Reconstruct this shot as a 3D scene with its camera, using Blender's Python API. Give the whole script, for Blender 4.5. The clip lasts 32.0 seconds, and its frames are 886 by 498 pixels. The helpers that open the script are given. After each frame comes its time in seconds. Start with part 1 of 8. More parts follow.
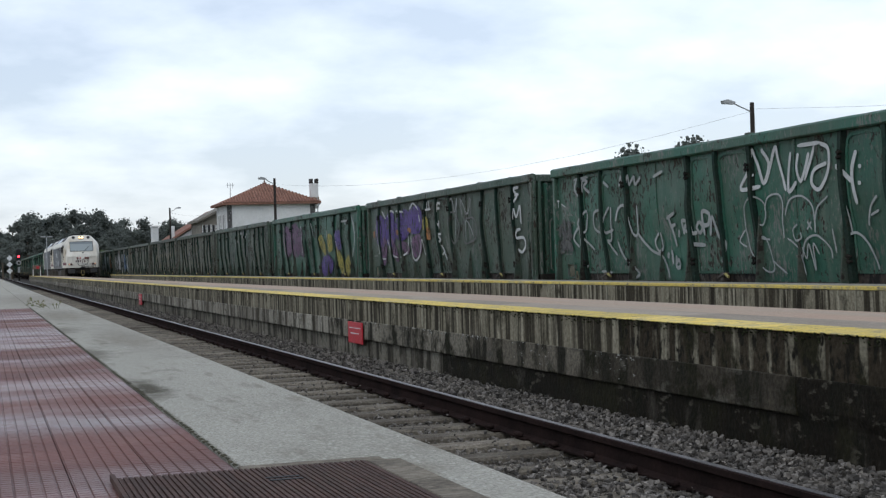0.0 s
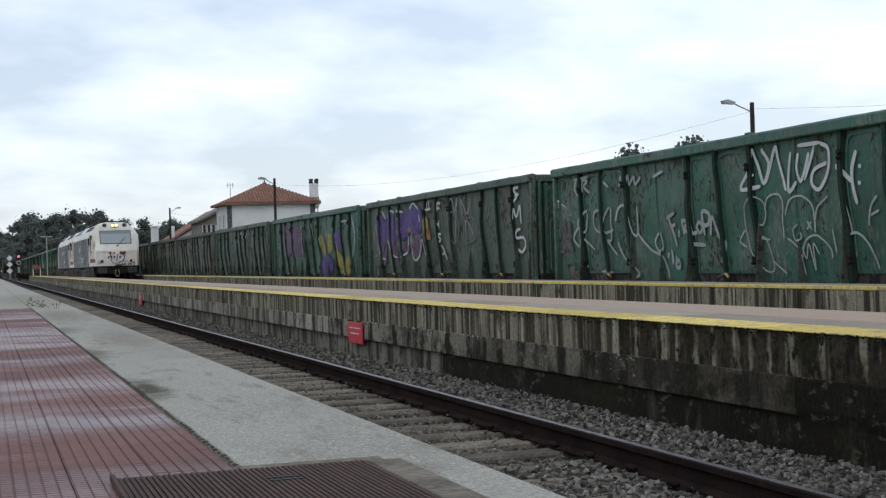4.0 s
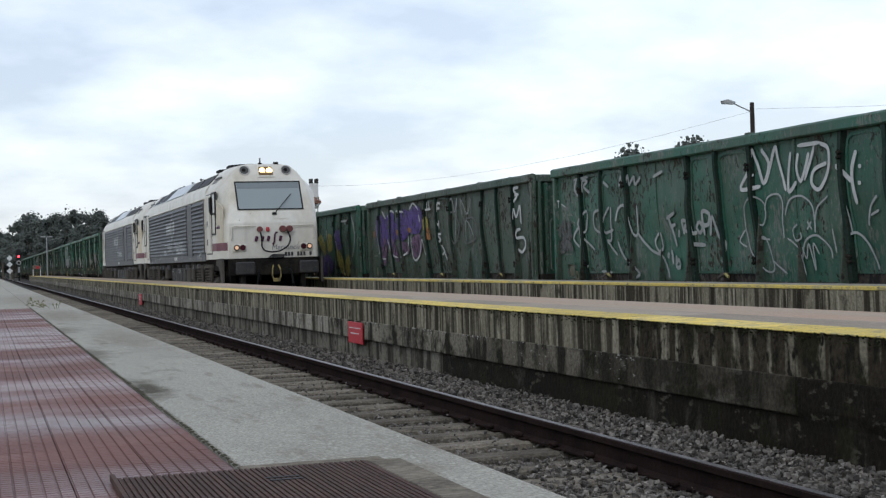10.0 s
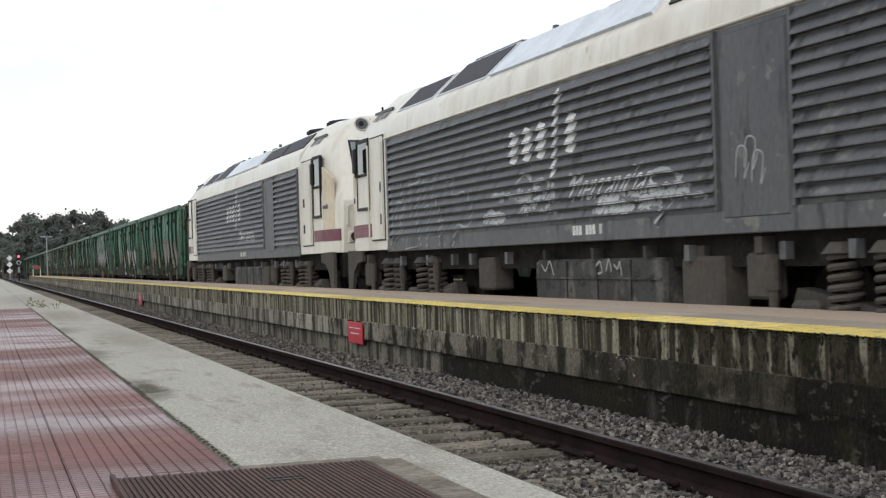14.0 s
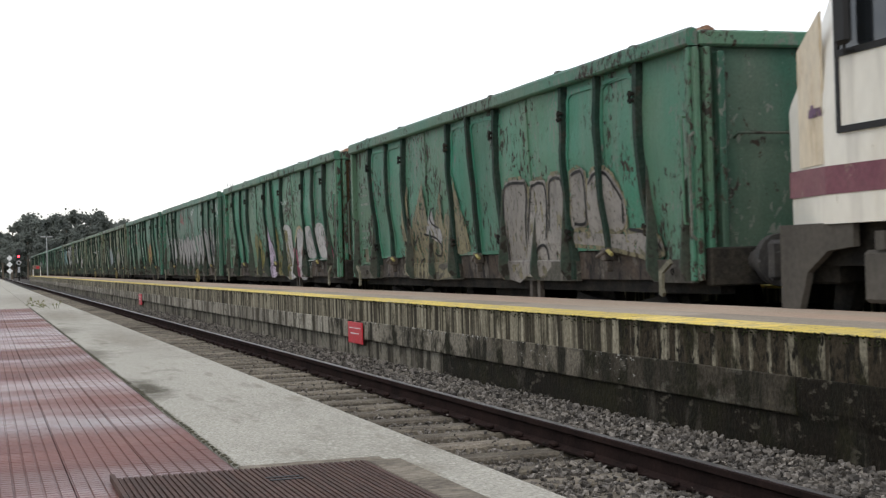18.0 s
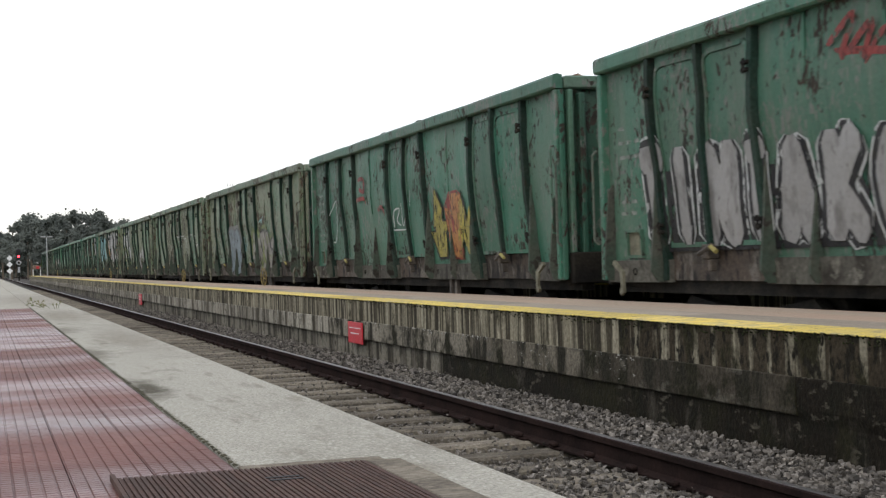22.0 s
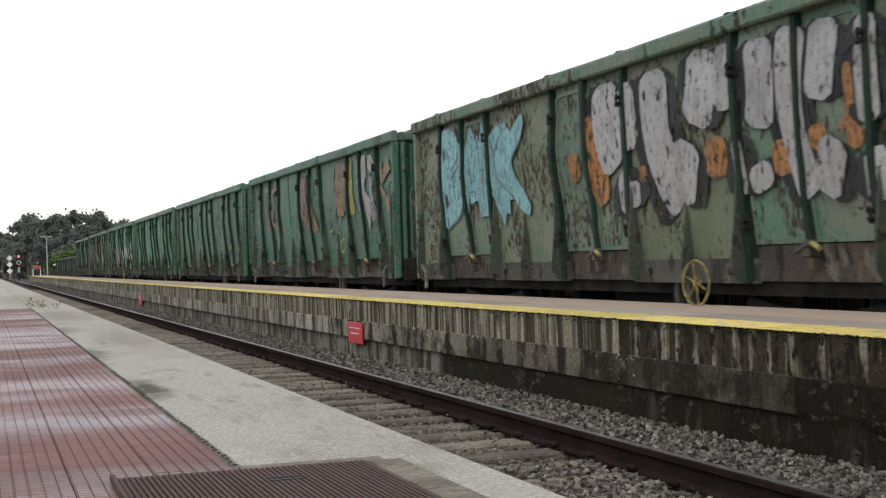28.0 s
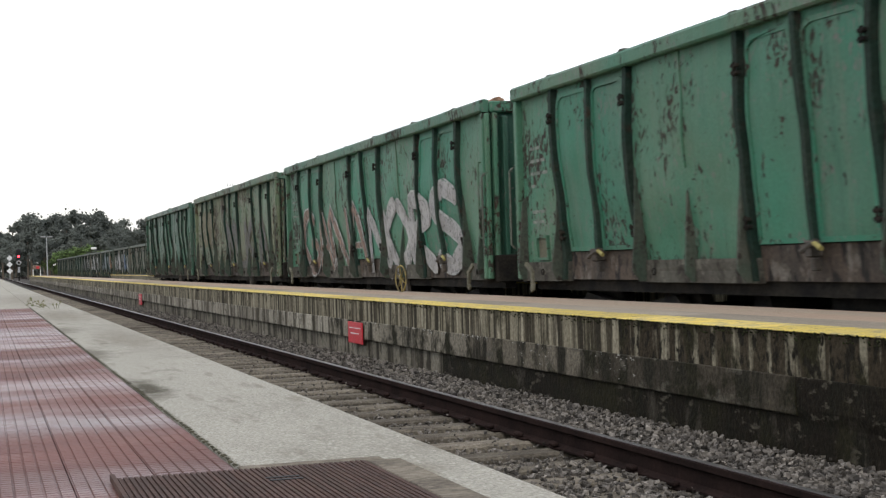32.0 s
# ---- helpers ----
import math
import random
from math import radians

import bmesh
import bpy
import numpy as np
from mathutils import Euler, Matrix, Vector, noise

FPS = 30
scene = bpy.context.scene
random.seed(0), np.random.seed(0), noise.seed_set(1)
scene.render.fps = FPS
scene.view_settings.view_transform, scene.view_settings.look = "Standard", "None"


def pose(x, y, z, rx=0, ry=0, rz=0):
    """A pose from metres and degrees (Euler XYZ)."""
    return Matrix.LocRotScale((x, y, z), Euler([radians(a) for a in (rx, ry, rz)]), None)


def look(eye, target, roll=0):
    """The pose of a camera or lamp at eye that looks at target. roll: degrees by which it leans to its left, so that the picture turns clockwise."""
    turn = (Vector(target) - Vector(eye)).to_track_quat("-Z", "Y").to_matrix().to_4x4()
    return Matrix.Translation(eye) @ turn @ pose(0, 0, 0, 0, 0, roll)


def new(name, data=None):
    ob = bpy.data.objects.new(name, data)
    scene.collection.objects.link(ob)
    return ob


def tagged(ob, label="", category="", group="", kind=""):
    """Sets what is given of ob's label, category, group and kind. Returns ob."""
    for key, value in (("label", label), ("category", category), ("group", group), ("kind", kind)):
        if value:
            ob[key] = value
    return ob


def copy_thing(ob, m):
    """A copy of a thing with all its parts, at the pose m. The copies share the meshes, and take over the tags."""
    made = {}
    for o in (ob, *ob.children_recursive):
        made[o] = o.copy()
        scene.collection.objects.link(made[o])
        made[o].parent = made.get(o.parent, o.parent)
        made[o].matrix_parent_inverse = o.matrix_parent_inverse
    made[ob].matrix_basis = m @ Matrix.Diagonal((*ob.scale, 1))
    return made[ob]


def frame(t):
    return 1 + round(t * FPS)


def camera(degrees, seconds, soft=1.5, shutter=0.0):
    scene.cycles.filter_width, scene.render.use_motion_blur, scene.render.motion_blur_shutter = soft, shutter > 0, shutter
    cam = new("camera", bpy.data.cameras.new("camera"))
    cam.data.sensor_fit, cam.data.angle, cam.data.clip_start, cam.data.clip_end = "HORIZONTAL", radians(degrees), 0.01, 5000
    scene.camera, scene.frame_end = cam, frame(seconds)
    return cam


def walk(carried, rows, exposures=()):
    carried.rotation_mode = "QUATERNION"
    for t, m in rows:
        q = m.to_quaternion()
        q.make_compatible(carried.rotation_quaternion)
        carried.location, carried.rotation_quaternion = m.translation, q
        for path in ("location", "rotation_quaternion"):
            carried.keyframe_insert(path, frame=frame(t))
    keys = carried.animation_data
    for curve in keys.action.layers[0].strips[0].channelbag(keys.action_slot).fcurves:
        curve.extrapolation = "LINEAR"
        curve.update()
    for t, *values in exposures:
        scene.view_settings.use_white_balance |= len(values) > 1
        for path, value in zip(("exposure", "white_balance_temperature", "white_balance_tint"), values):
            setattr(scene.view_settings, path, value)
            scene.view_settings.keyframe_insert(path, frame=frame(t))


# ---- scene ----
# ---- camera ----
EYE = Vector((0.0, 0.0, 1.15))
cam = camera(34.26, 32.0, soft=1.3, shutter=0.12)
CAM_POSE = look(EYE, EYE + Vector((0.30436, 0.95253, 0.00682)), -1.741)
walk(cam, [(0.0, CAM_POSE), (32.0, CAM_POSE)],
     exposures=[(0.0, 0.0, 6250, 10.5), (9.0, 0.0, 6250, 10.5), (12.0, 0.12, 6450, 10.5), (13.0, 0.26, 6650, 11), (14.0, 0.5, 6800, 11), (15.0, 0.56, 6900, 12), (18.0, 0.58, 6900, 12.5), (32.0, 0.58, 6950, 13)])

# how far the train has come, second by second
RUN = [213.1, 221.15, 229.25, 237.35, 245.5, 253.65, 261.87, 270.17, 278.54, 286.94, 295.45, 304.2, 313.0, 321.82, 330.55, 339.4, 348.45,
       357.68, 367.15, 376.75, 386.42, 396.18, 406.02, 416.08, 426.45, 437.05, 447.75, 458.5, 469.36, 480.67, 492.25, 503.95, 515.8]

# ---- light ----
world = bpy.data.worlds.new("overcast_sky")
scene.world = world
world.use_nodes = True
wn, wl = world.node_tree.nodes, world.node_tree.links
wn.clear()


def wnode(kind, **kw):
    n = wn.new(kind)
    for k, v in kw.items():
        n.inputs[k].default_value = v
    return n


w_sky = wn.new("ShaderNodeTexSky")
w_sky.sky_type, w_sky.sun_disc = "NISHITA", False
w_sky.sun_elevation, w_sky.sun_rotation = radians(50), radians(60)
w_tc = wn.new("ShaderNodeTexCoord")
w_sep = wn.new("ShaderNodeSeparateXYZ")
wl.new(w_tc.outputs["Generated"], w_sep.inputs[0])
w_h = wn.new("ShaderNodeMath")
w_h.operation = "ADD"
w_h.inputs[1].default_value = 0.28
w_abs = wn.new("ShaderNodeMath")
w_abs.operation = "ABSOLUTE"
wl.new(w_sep.outputs[2], w_abs.inputs[0])
wl.new(w_abs.outputs[0], w_h.inputs[0])
w_com = wn.new("ShaderNodeCombineXYZ")
for i in range(2):
    d = wn.new("ShaderNodeMath")
    d.operation = "DIVIDE"
    wl.new(w_sep.outputs[i], d.inputs[0])
    wl.new(w_h.outputs[0], d.inputs[1])
    wl.new(d.outputs[0], w_com.inputs[i])
w_n1 = wnode("ShaderNodeTexNoise", Scale=2.3, Detail=7.0, Roughness=0.52)
wl.new(w_com.outputs[0], w_n1.inputs["Vector"])
w_ramp = wn.new("ShaderNodeValToRGB")
w_ramp.color_ramp.elements[0].position, w_ramp.color_ramp.elements[0].color = 0.40, (0.52, 0.57, 0.64, 1)
w_ramp.color_ramp.elements[1].position, w_ramp.color_ramp.elements[1].color = 0.68, (0.92, 0.95, 0.985, 1)
wl.new(w_n1.outputs[0], w_ramp.inputs[0])
w_mul = wn.new("ShaderNodeMix")
w_mul.data_type = "RGBA"
w_mul.blend_type = "ADD"
w_mul.inputs[0].default_value = 0.05
wl.new(w_ramp.outputs[0], w_mul.inputs[6])
wl.new(w_sky.outputs[0], w_mul.inputs[7])
w_bg = wnode("ShaderNodeBackground", Strength=0.92)
wl.new(w_mul.outputs[2], w_bg.inputs[0])
w_out = wn.new("ShaderNodeOutputWorld")
wl.new(w_bg.outputs[0], w_out.inputs[0])

sun = new("sun", bpy.data.lights.new("sun", "SUN"))
sun.data.energy, sun.data.angle, sun.data.color = 0.7, radians(25), (1.0, 0.97, 0.92)
sun.matrix_world = look((-20, -25, 40), (8, 15, 0))

# ---- materials ----


UP = (1, 1.5, 0.7)


def material(name, base, second=None, third=None, rough=0.7, metal=0.0, scale=3.0, fine=60.0, bump=0.3, stretch=(1, 1, 1), amount=0.5, edge=0.12,
             third_at=0.68, third_scale=1.6, vary=0.12, islands=False, gloss_scale=0.0, emit=0.0, shift=True, extra=(), spec=0.25, fixed=False, holes=0.0, each=None, spots=()):
    """Base paint, worn or stained to a second and a third colour by noise at two scales; fine grain as bump."""
    m = bpy.data.materials.new(name)
    m.use_nodes = True
    n, l = m.node_tree.nodes, m.node_tree.links
    b = n["Principled BSDF"]
    b.inputs["Roughness"].default_value, b.inputs["Metallic"].default_value = rough, metal
    b.inputs["Specular IOR Level"].default_value = spec
    tc, info = n.new("ShaderNodeTexCoord"), n.new("ShaderNodeObjectInfo")
    mp = n.new("ShaderNodeMapping")
    mp.inputs["Scale"].default_value = stretch
    if shift and not fixed:
        mul = n.new("ShaderNodeMath")
        mul.operation, mul.inputs[1].default_value = "MULTIPLY", 37.0
        l.new(info.outputs["Random"], mul.inputs[0])
        l.new(mul.outputs[0], mp.inputs["Location"])
    place = n.new("ShaderNodeNewGeometry").outputs["Position"] if fixed else tc.outputs["Object"]
    l.new(place, mp.inputs["Vector"])

    def tex(s, detail=5.0, r=0.6):
        t = n.new("ShaderNodeTexNoise")
        t.inputs["Scale"].default_value, t.inputs["Detail"].default_value, t.inputs["Roughness"].default_value = s, detail, r
        l.new(mp.outputs[0], t.inputs["Vector"])
        return t.outputs[0]

    def mix(f, a, c, blend="MIX"):
        x = n.new("ShaderNodeMix")
        x.data_type, x.blend_type = "RGBA", blend
        for socket, v in ((x.inputs[0], f), (x.inputs[6], a), (x.inputs[7], c)):
            if isinstance(v, (int, float)):
                socket.default_value = v
            elif isinstance(v, tuple):
                socket.default_value = (*v, 1)
            else:
                l.new(v, socket)
        return x.outputs[2]

    def band(v, at, w):
        r = n.new("ShaderNodeMapRange")
        r.inputs[1].default_value, r.inputs[2].default_value = at - w / 2, at + w / 2
        l.new(v, r.inputs[0])
        return r.outputs[0]

    broad = tex(scale)
    grain = tex(fine, 3.0)
    colour = base
    if second:
        colour = mix(band(broad, 1 - amount, edge * 2), base, second)
    if third:
        colour = mix(band(tex(scale * third_scale, 8.0, 0.7), third_at, edge), colour, third)
    for tint, s, at, w, st, *fine_detail in extra:
        mp2 = n.new("ShaderNodeMapping")
        mp2.inputs["Scale"].default_value = st
        l.new(mp.outputs[0], mp2.inputs["Vector"])
        t = n.new("ShaderNodeTexNoise")
        t.inputs["Scale"].default_value, t.inputs["Detail"].default_value, t.inputs["Roughness"].default_value = s, (fine_detail or [6.0])[0], 0.6
        l.new(mp2.outputs[0], t.inputs["Vector"])
        colour = mix(band(t.outputs[0], at, w), colour, tint)
    for tint, at, size, strength in spots:
        d = n.new("ShaderNodeVectorMath")
        d.operation = "DISTANCE"
        sc = n.new("ShaderNodeVectorMath")
        sc.operation = "MULTIPLY"
        sc.inputs[1].default_value = [1 / q for q in size]
        l.new(place, sc.inputs[0])
        l.new(sc.outputs[0], d.inputs[0])
        d.inputs[1].default_value = [p / q for p, q in zip(at, size)]
        near = n.new("ShaderNodeMath")
        near.operation, near.inputs[1].default_value = "MULTIPLY_ADD", 1.6
        l.new(tex(7.0, 6.0, 0.65), near.inputs[0])
        l.new(d.outputs["Value"], near.inputs[2])
        r = n.new("ShaderNodeMapRange")
        r.inputs[1].default_value, r.inputs[2].default_value, r.inputs[3].default_value, r.inputs[4].default_value = 1.1, 1.9, strength, 0.0
        l.new(near.outputs[0], r.inputs[0])
        colour = mix(r.outputs[0], colour, tint)
    tone = n.new("ShaderNodeMapRange")
    tone.inputs[3].default_value, tone.inputs[4].default_value = 1 - vary * 1.6, 1 + vary * 1.6
    tone.inputs[1].default_value, tone.inputs[2].default_value = 0.3, 0.7
    l.new(grain, tone.inputs[0])
    grey = n.new("ShaderNodeCombineColor")
    for i in range(3):
        l.new(tone.outputs[0], grey.inputs[i])
    colour = mix(1.0, colour, grey.outputs[0], "MULTIPLY")
    if islands:
        geo = n.new("ShaderNodeNewGeometry")
        src = geo.outputs["Random Per Island"]
    else:
        src = info.outputs["Random"]
    t2 = n.new("ShaderNodeMapRange")
    t2.inputs[3].default_value, t2.inputs[4].default_value = (0.3, 1.9) if islands else (1 - (vary if each is None else each), 1 + (vary if each is None else each))
    l.new(src, t2.inputs[0])
    g2 = n.new("ShaderNodeCombineColor")
    for i in range(3):
        l.new(t2.outputs[0], g2.inputs[i])
    colour = mix(1.0, colour, g2.outputs[0], "MULTIPLY")
    l.new(colour, b.inputs["Base Color"])
    if gloss_scale:
        r = n.new("ShaderNodeMapRange")
        r.inputs[1].default_value, r.inputs[2].default_value = 0.42, 0.6
        r.inputs[3].default_value, r.inputs[4].default_value = rough, max(0.12, rough - 0.45)
        l.new(tex(gloss_scale, 4.0), r.inputs[0])
        l.new(r.outputs[0], b.inputs["Roughness"])
    if bump:
        bp = n.new("ShaderNodeBump")
        bp.inputs["Strength"].default_value, bp.inputs["Distance"].default_value = bump, 0.012
        s = n.new("ShaderNodeMath")
        s.operation = "ADD"
        l.new(grain, s.inputs[0])
        l.new(broad, s.inputs[1])
        l.new(s.outputs[0], bp.inputs["Height"])
        l.new(bp.outputs[0], b.inputs["Normal"])
    if holes:
        mp3 = n.new("ShaderNodeMapping")
        mp3.inputs["Scale"].default_value = UP
        l.new(mp.outputs[0], mp3.inputs["Vector"])
        t = n.new("ShaderNodeTexNoise")
        t.inputs["Scale"].default_value, t.inputs["Detail"].default_value, t.inputs["Roughness"].default_value = 8.0, 6.0, 0.6
        l.new(mp3.outputs[0], t.inputs["Vector"])
        l.new(band(t.outputs[0], holes, 0.06), b.inputs["Alpha"])
    if emit:
        b.inputs["Emission Color"].default_value, b.inputs["Emission Strength"].default_value = (*base, 1), emit
    return m


def plain(name, base, rough=0.5, metal=0.0, vary=0.08, bump=0.1, fine=40.0):
    return material(name, base, tuple(c * 0.75 for c in base), rough=rough, metal=metal, vary=vary, bump=bump, fine=fine, scale=2.0, amount=0.45, edge=0.25)


FLECK = (0.022, 0.02, 0.016)


def wagon_paint(name, base, second, peel, bare, rust=(0.042, 0.029, 0.02), rough=0.55, wash=(0.12, 0.135, 0.105)):
    """Old wagon paint: two greens, rain-washed streaks, and patches where the coat peels to rust and undercoat.
    peel and bare, 0 to 1: how much of it flakes to dark rust and to pale undercoat."""
    m = bpy.data.materials.new(name)
    m.use_nodes = True
    n, l = m.node_tree.nodes, m.node_tree.links
    b = n["Principled BSDF"]
    b.inputs["Roughness"].default_value, b.inputs["Specular IOR Level"].default_value = rough, 0.3
    info, tc = n.new("ShaderNodeObjectInfo"), n.new("ShaderNodeTexCoord")
    off = n.new("ShaderNodeMath")
    off.operation, off.inputs[1].default_value = "MULTIPLY", 41.0
    l.new(info.outputs["Random"], off.inputs[0])

    def tex(scale, stretch=(1, 1, 1), detail=6.0, r=0.6, warp=0.0):
        mp = n.new("ShaderNodeMapping")
        mp.inputs["Scale"].default_value = stretch
        l.new(tc.outputs["Object"], mp.inputs["Vector"])
        l.new(off.outputs[0], mp.inputs["Location"])
        t = n.new("ShaderNodeTexNoise")
        for k, v in (("Scale", scale), ("Detail", detail), ("Roughness", r), ("Distortion", warp)):
            t.inputs[k].default_value = v
        l.new(mp.outputs[0], t.inputs["Vector"])
        return t.outputs[0]

    def ramp(v, a, c, lo=0.0, hi=1.0):
        r = n.new("ShaderNodeMapRange")
        for k, q in enumerate((a, c, lo, hi)):
            r.inputs[k + 1].default_value = q
        l.new(v, r.inputs[0])
        return r.outputs[0]

    def both(op, p, q):
        x = n.new("ShaderNodeMath")
        x.operation = op
        for socket, v in zip(x.inputs, (p, q)):
            if isinstance(v, (int, float)):
                socket.default_value = v
            else:
                l.new(v, socket)
        return x.outputs[0]

    def mix(f, p, q):
        x = n.new("ShaderNodeMix")
        x.data_type = "RGBA"
        for socket, v in ((x.inputs[0], f), (x.inputs[6], p), (x.inputs[7], q)):
            if isinstance(v, tuple):
                socket.default_value = (*v, 1)
            else:
                l.new(v, socket)
        return x.outputs[2]

    patches = tex(0.75, (1, 1, 0.75), 4.0, 0.55)
    colour = mix(ramp(patches, 0.40, 0.60), base, second)
    streak = tex(1.0, (1, 7.0, 0.35), 4.0, 0.55)
    colour = mix(ramp(streak, 0.52, 0.74, 0.0, 0.42), colour, wash)
    colour = mix(ramp(tex(1.0, (1, 9.0, 0.5), 5.0, 0.6), 0.55, 0.72, 0.0, 0.40), colour, tuple(0.45 * c for c in base))
    # pale undercoat, then dark rust, each only where its own patches lie
    where = ramp(tex(1.1, (1, 1, 0.8), 5.0, 0.6), 0.36, 0.64, -0.10, 0.10)
    flake = both("ADD", tex(13.0, (1, 1.5, 0.6), 8.0, 0.66, 0.5), where)
    pale = ramp(flake, 0.655 - 0.13 * bare, 0.685 - 0.13 * bare)
    colour = mix(pale, colour, tuple(0.55 * c + 0.05 for c in wash))
    scab = both("ADD", tex(11.0, (1, 1.3, 0.7), 8.0, 0.66, 0.6), ramp(tex(0.9, (1, 1, 1), 4.0, 0.6), 0.36, 0.64, -0.11, 0.11))
    dark = ramp(scab, 0.70 - 0.16 * peel, 0.735 - 0.16 * peel)
    colour = mix(dark, colour, mix(ramp(tex(14.0), 0.42, 0.6), FLECK, rust))
    grain = tex(34.0, (1, 1, 1), 3.0)
    bright = both("MULTIPLY", ramp(grain, 0.3, 0.7, 0.86, 1.14), ramp(info.outputs["Random"], 0.0, 1.0, 0.86, 1.14))
    hue = n.new("ShaderNodeHueSaturation")
    l.new(bright, hue.inputs["Value"])
    l.new(colour, hue.inputs["Color"])
    l.new(hue.outputs[0], b.inputs["Base Color"])
    l.new(both("ADD", rough, both("MULTIPLY", dark, 0.3)), b.inputs["Roughness"])
    bp = n.new("ShaderNodeBump")
    bp.inputs["Strength"].default_value, bp.inputs["Distance"].default_value = 0.55, 0.01
    l.new(both("ADD", both("SUBTRACT", both("MULTIPLY", grain, 0.3), dark), both("ADD", patches, flake)), bp.inputs["Height"])
    l.new(bp.outputs[0], b.inputs["Normal"])
    return m


DOORPAINT = {"fresh": "fresh", "worn": "clean", "dull": "faded", "dark": "dark", "emerald": "emerald", "grimy": "grimy"}
GREEN = {
    "clean": wagon_paint("green_door_paint", (0.026, 0.158, 0.099), (0.048, 0.142, 0.092), 0.56, 0.35),
    "fresh": wagon_paint("green_wagon_paint", (0.031, 0.118, 0.077), (0.056, 0.112, 0.076), 0.66, 0.5),
    "worn": wagon_paint("worn_green_paint", (0.042, 0.146, 0.092), (0.072, 0.142, 0.090), 0.76, 0.5, wash=(0.10, 0.15, 0.10)),
    "faded": wagon_paint("faded_green_paint", (0.074, 0.144, 0.098), (0.110, 0.152, 0.104), 0.85, 1.1, (0.075, 0.052, 0.034), 0.62, (0.18, 0.21, 0.135)),
    "dull": wagon_paint("flaking_olive_paint", (0.076, 0.138, 0.084), (0.126, 0.146, 0.084), 1.04, 1.3, (0.088, 0.062, 0.040), 0.65, (0.185, 0.205, 0.12)),
    "dark": wagon_paint("dark_green_paint", (0.040, 0.074, 0.053), (0.066, 0.080, 0.058), 0.72, 0.5),
    "emerald": wagon_paint("emerald_wagon_paint", (0.026, 0.098, 0.064), (0.044, 0.086, 0.060), 0.66, 0.45, rough=0.5),
    "grimy": wagon_paint("grimy_grey_green_paint", (0.078, 0.086, 0.064), (0.122, 0.112, 0.086), 0.85, 0.95, rough=0.7),
}
# darker copy of the wagon green; the end walls' shade is in it
SHADED_END = wagon_paint("shaded_end_paint", (0.020, 0.078, 0.051), (0.033, 0.068, 0.046), 0.62, 0.35)
RUST = material("rusty_sill_steel", (0.042, 0.036, 0.030), (0.064, 0.048, 0.037), rough=0.8, scale=2.5, fine=30, vary=0.2, extra=(((0.11, 0.10, 0.085), 5.0, 0.58, 0.08, (1, 1, 0.6)), ((0.012, 0.011, 0.01), 6.0, 0.57, 0.06, (1, 1.5, 0.5))))
POST = material("dark_green_post", (0.013, 0.032, 0.024), (0.024, 0.036, 0.028), (0.035, 0.028, 0.022), rough=0.7, scale=2.5, fine=25, vary=0.2, third_at=0.62, spec=0.1)
RIM = material("weathered_rim", (0.10, 0.105, 0.088), (0.065, 0.08, 0.062), (0.13, 0.11, 0.085), rough=0.7, scale=2.2, fine=25, vary=0.2)
# near-black steel; the shade under the train is partly in this colour
UNDER = material("shade_dark_underframe", (0.012, 0.0115, 0.011), (0.028, 0.025, 0.02), rough=0.9, scale=3, fine=30, vary=0.2, spec=0.08)
MARKING = material("faded_white_marking", (0.20, 0.21, 0.19), (0.11, 0.13, 0.11), rough=0.7, scale=9, fine=40, vary=0.2, holes=0.40)
IRON = material("grimy_iron", (0.05, 0.045, 0.04), (0.09, 0.075, 0.06), rough=0.7, scale=4, fine=40, vary=0.2)
PALE = material("chipped_pale_steel", (0.15, 0.145, 0.105), (0.085, 0.08, 0.055), rough=0.7, scale=5, fine=40, vary=0.2)
SILL = material("grimy_bottom_rail", (0.082, 0.080, 0.066), (0.058, 0.053, 0.045), rough=0.8, scale=1.5, fine=25, vary=0.2, spec=0.15, extra=(((0.03, 0.027, 0.022), 4.0, 0.57, 0.1, (1, 1, 0.5)), ((0.12, 0.115, 0.095), 6.0, 0.60, 0.06, (1, 1, 1))))
GUSSET = material("grey_green_gusset", (0.045, 0.066, 0.05), (0.07, 0.072, 0.058), rough=0.7, scale=3, fine=25, vary=0.15, spec=0.15, extra=(((0.03, 0.027, 0.022), 6.0, 0.58, 0.06, (1, 1, 1)),))
LATCHTIP = plain("chipped_yellow_tip", (0.32, 0.28, 0.10), 0.6)
LOAD = material("brown_bulk_load", (0.20, 0.115, 0.075), (0.29, 0.18, 0.12), rough=0.9, scale=5, fine=25, bump=0.8, vary=0.3)
CREAM = material("soiled_cream_paint", (0.66, 0.635, 0.56), (0.58, 0.55, 0.47), rough=0.42, scale=0.8, fine=9, stretch=(1, 1, 0.6), amount=0.45, edge=0.3, vary=0.03, bump=0.03, spec=0.4, extra=(((0.50, 0.445, 0.35), 1.1, 0.62, 0.22, (1, 1, 0.5)), ((0.47, 0.44, 0.38), 2.0, 0.66, 0.22, (1, 2.2, 0.25)), ((0.33, 0.28, 0.20), 9.0, 0.70, 0.05, (1, 1.2, 0.7))))
GREYL = material("grey_loco_paint", (0.078, 0.081, 0.086), (0.105, 0.105, 0.104), rough=0.5, scale=1.2, fine=20, stretch=(1, 1, 0.5), amount=0.45, edge=0.2, vary=0.1, bump=0.1, extra=(((0.15, 0.145, 0.135), 6.0, 0.62, 0.05, (1, 0.5, 1.4)), ((0.03, 0.029, 0.027), 4.0, 0.60, 0.1, (1, 1, 0.5))))
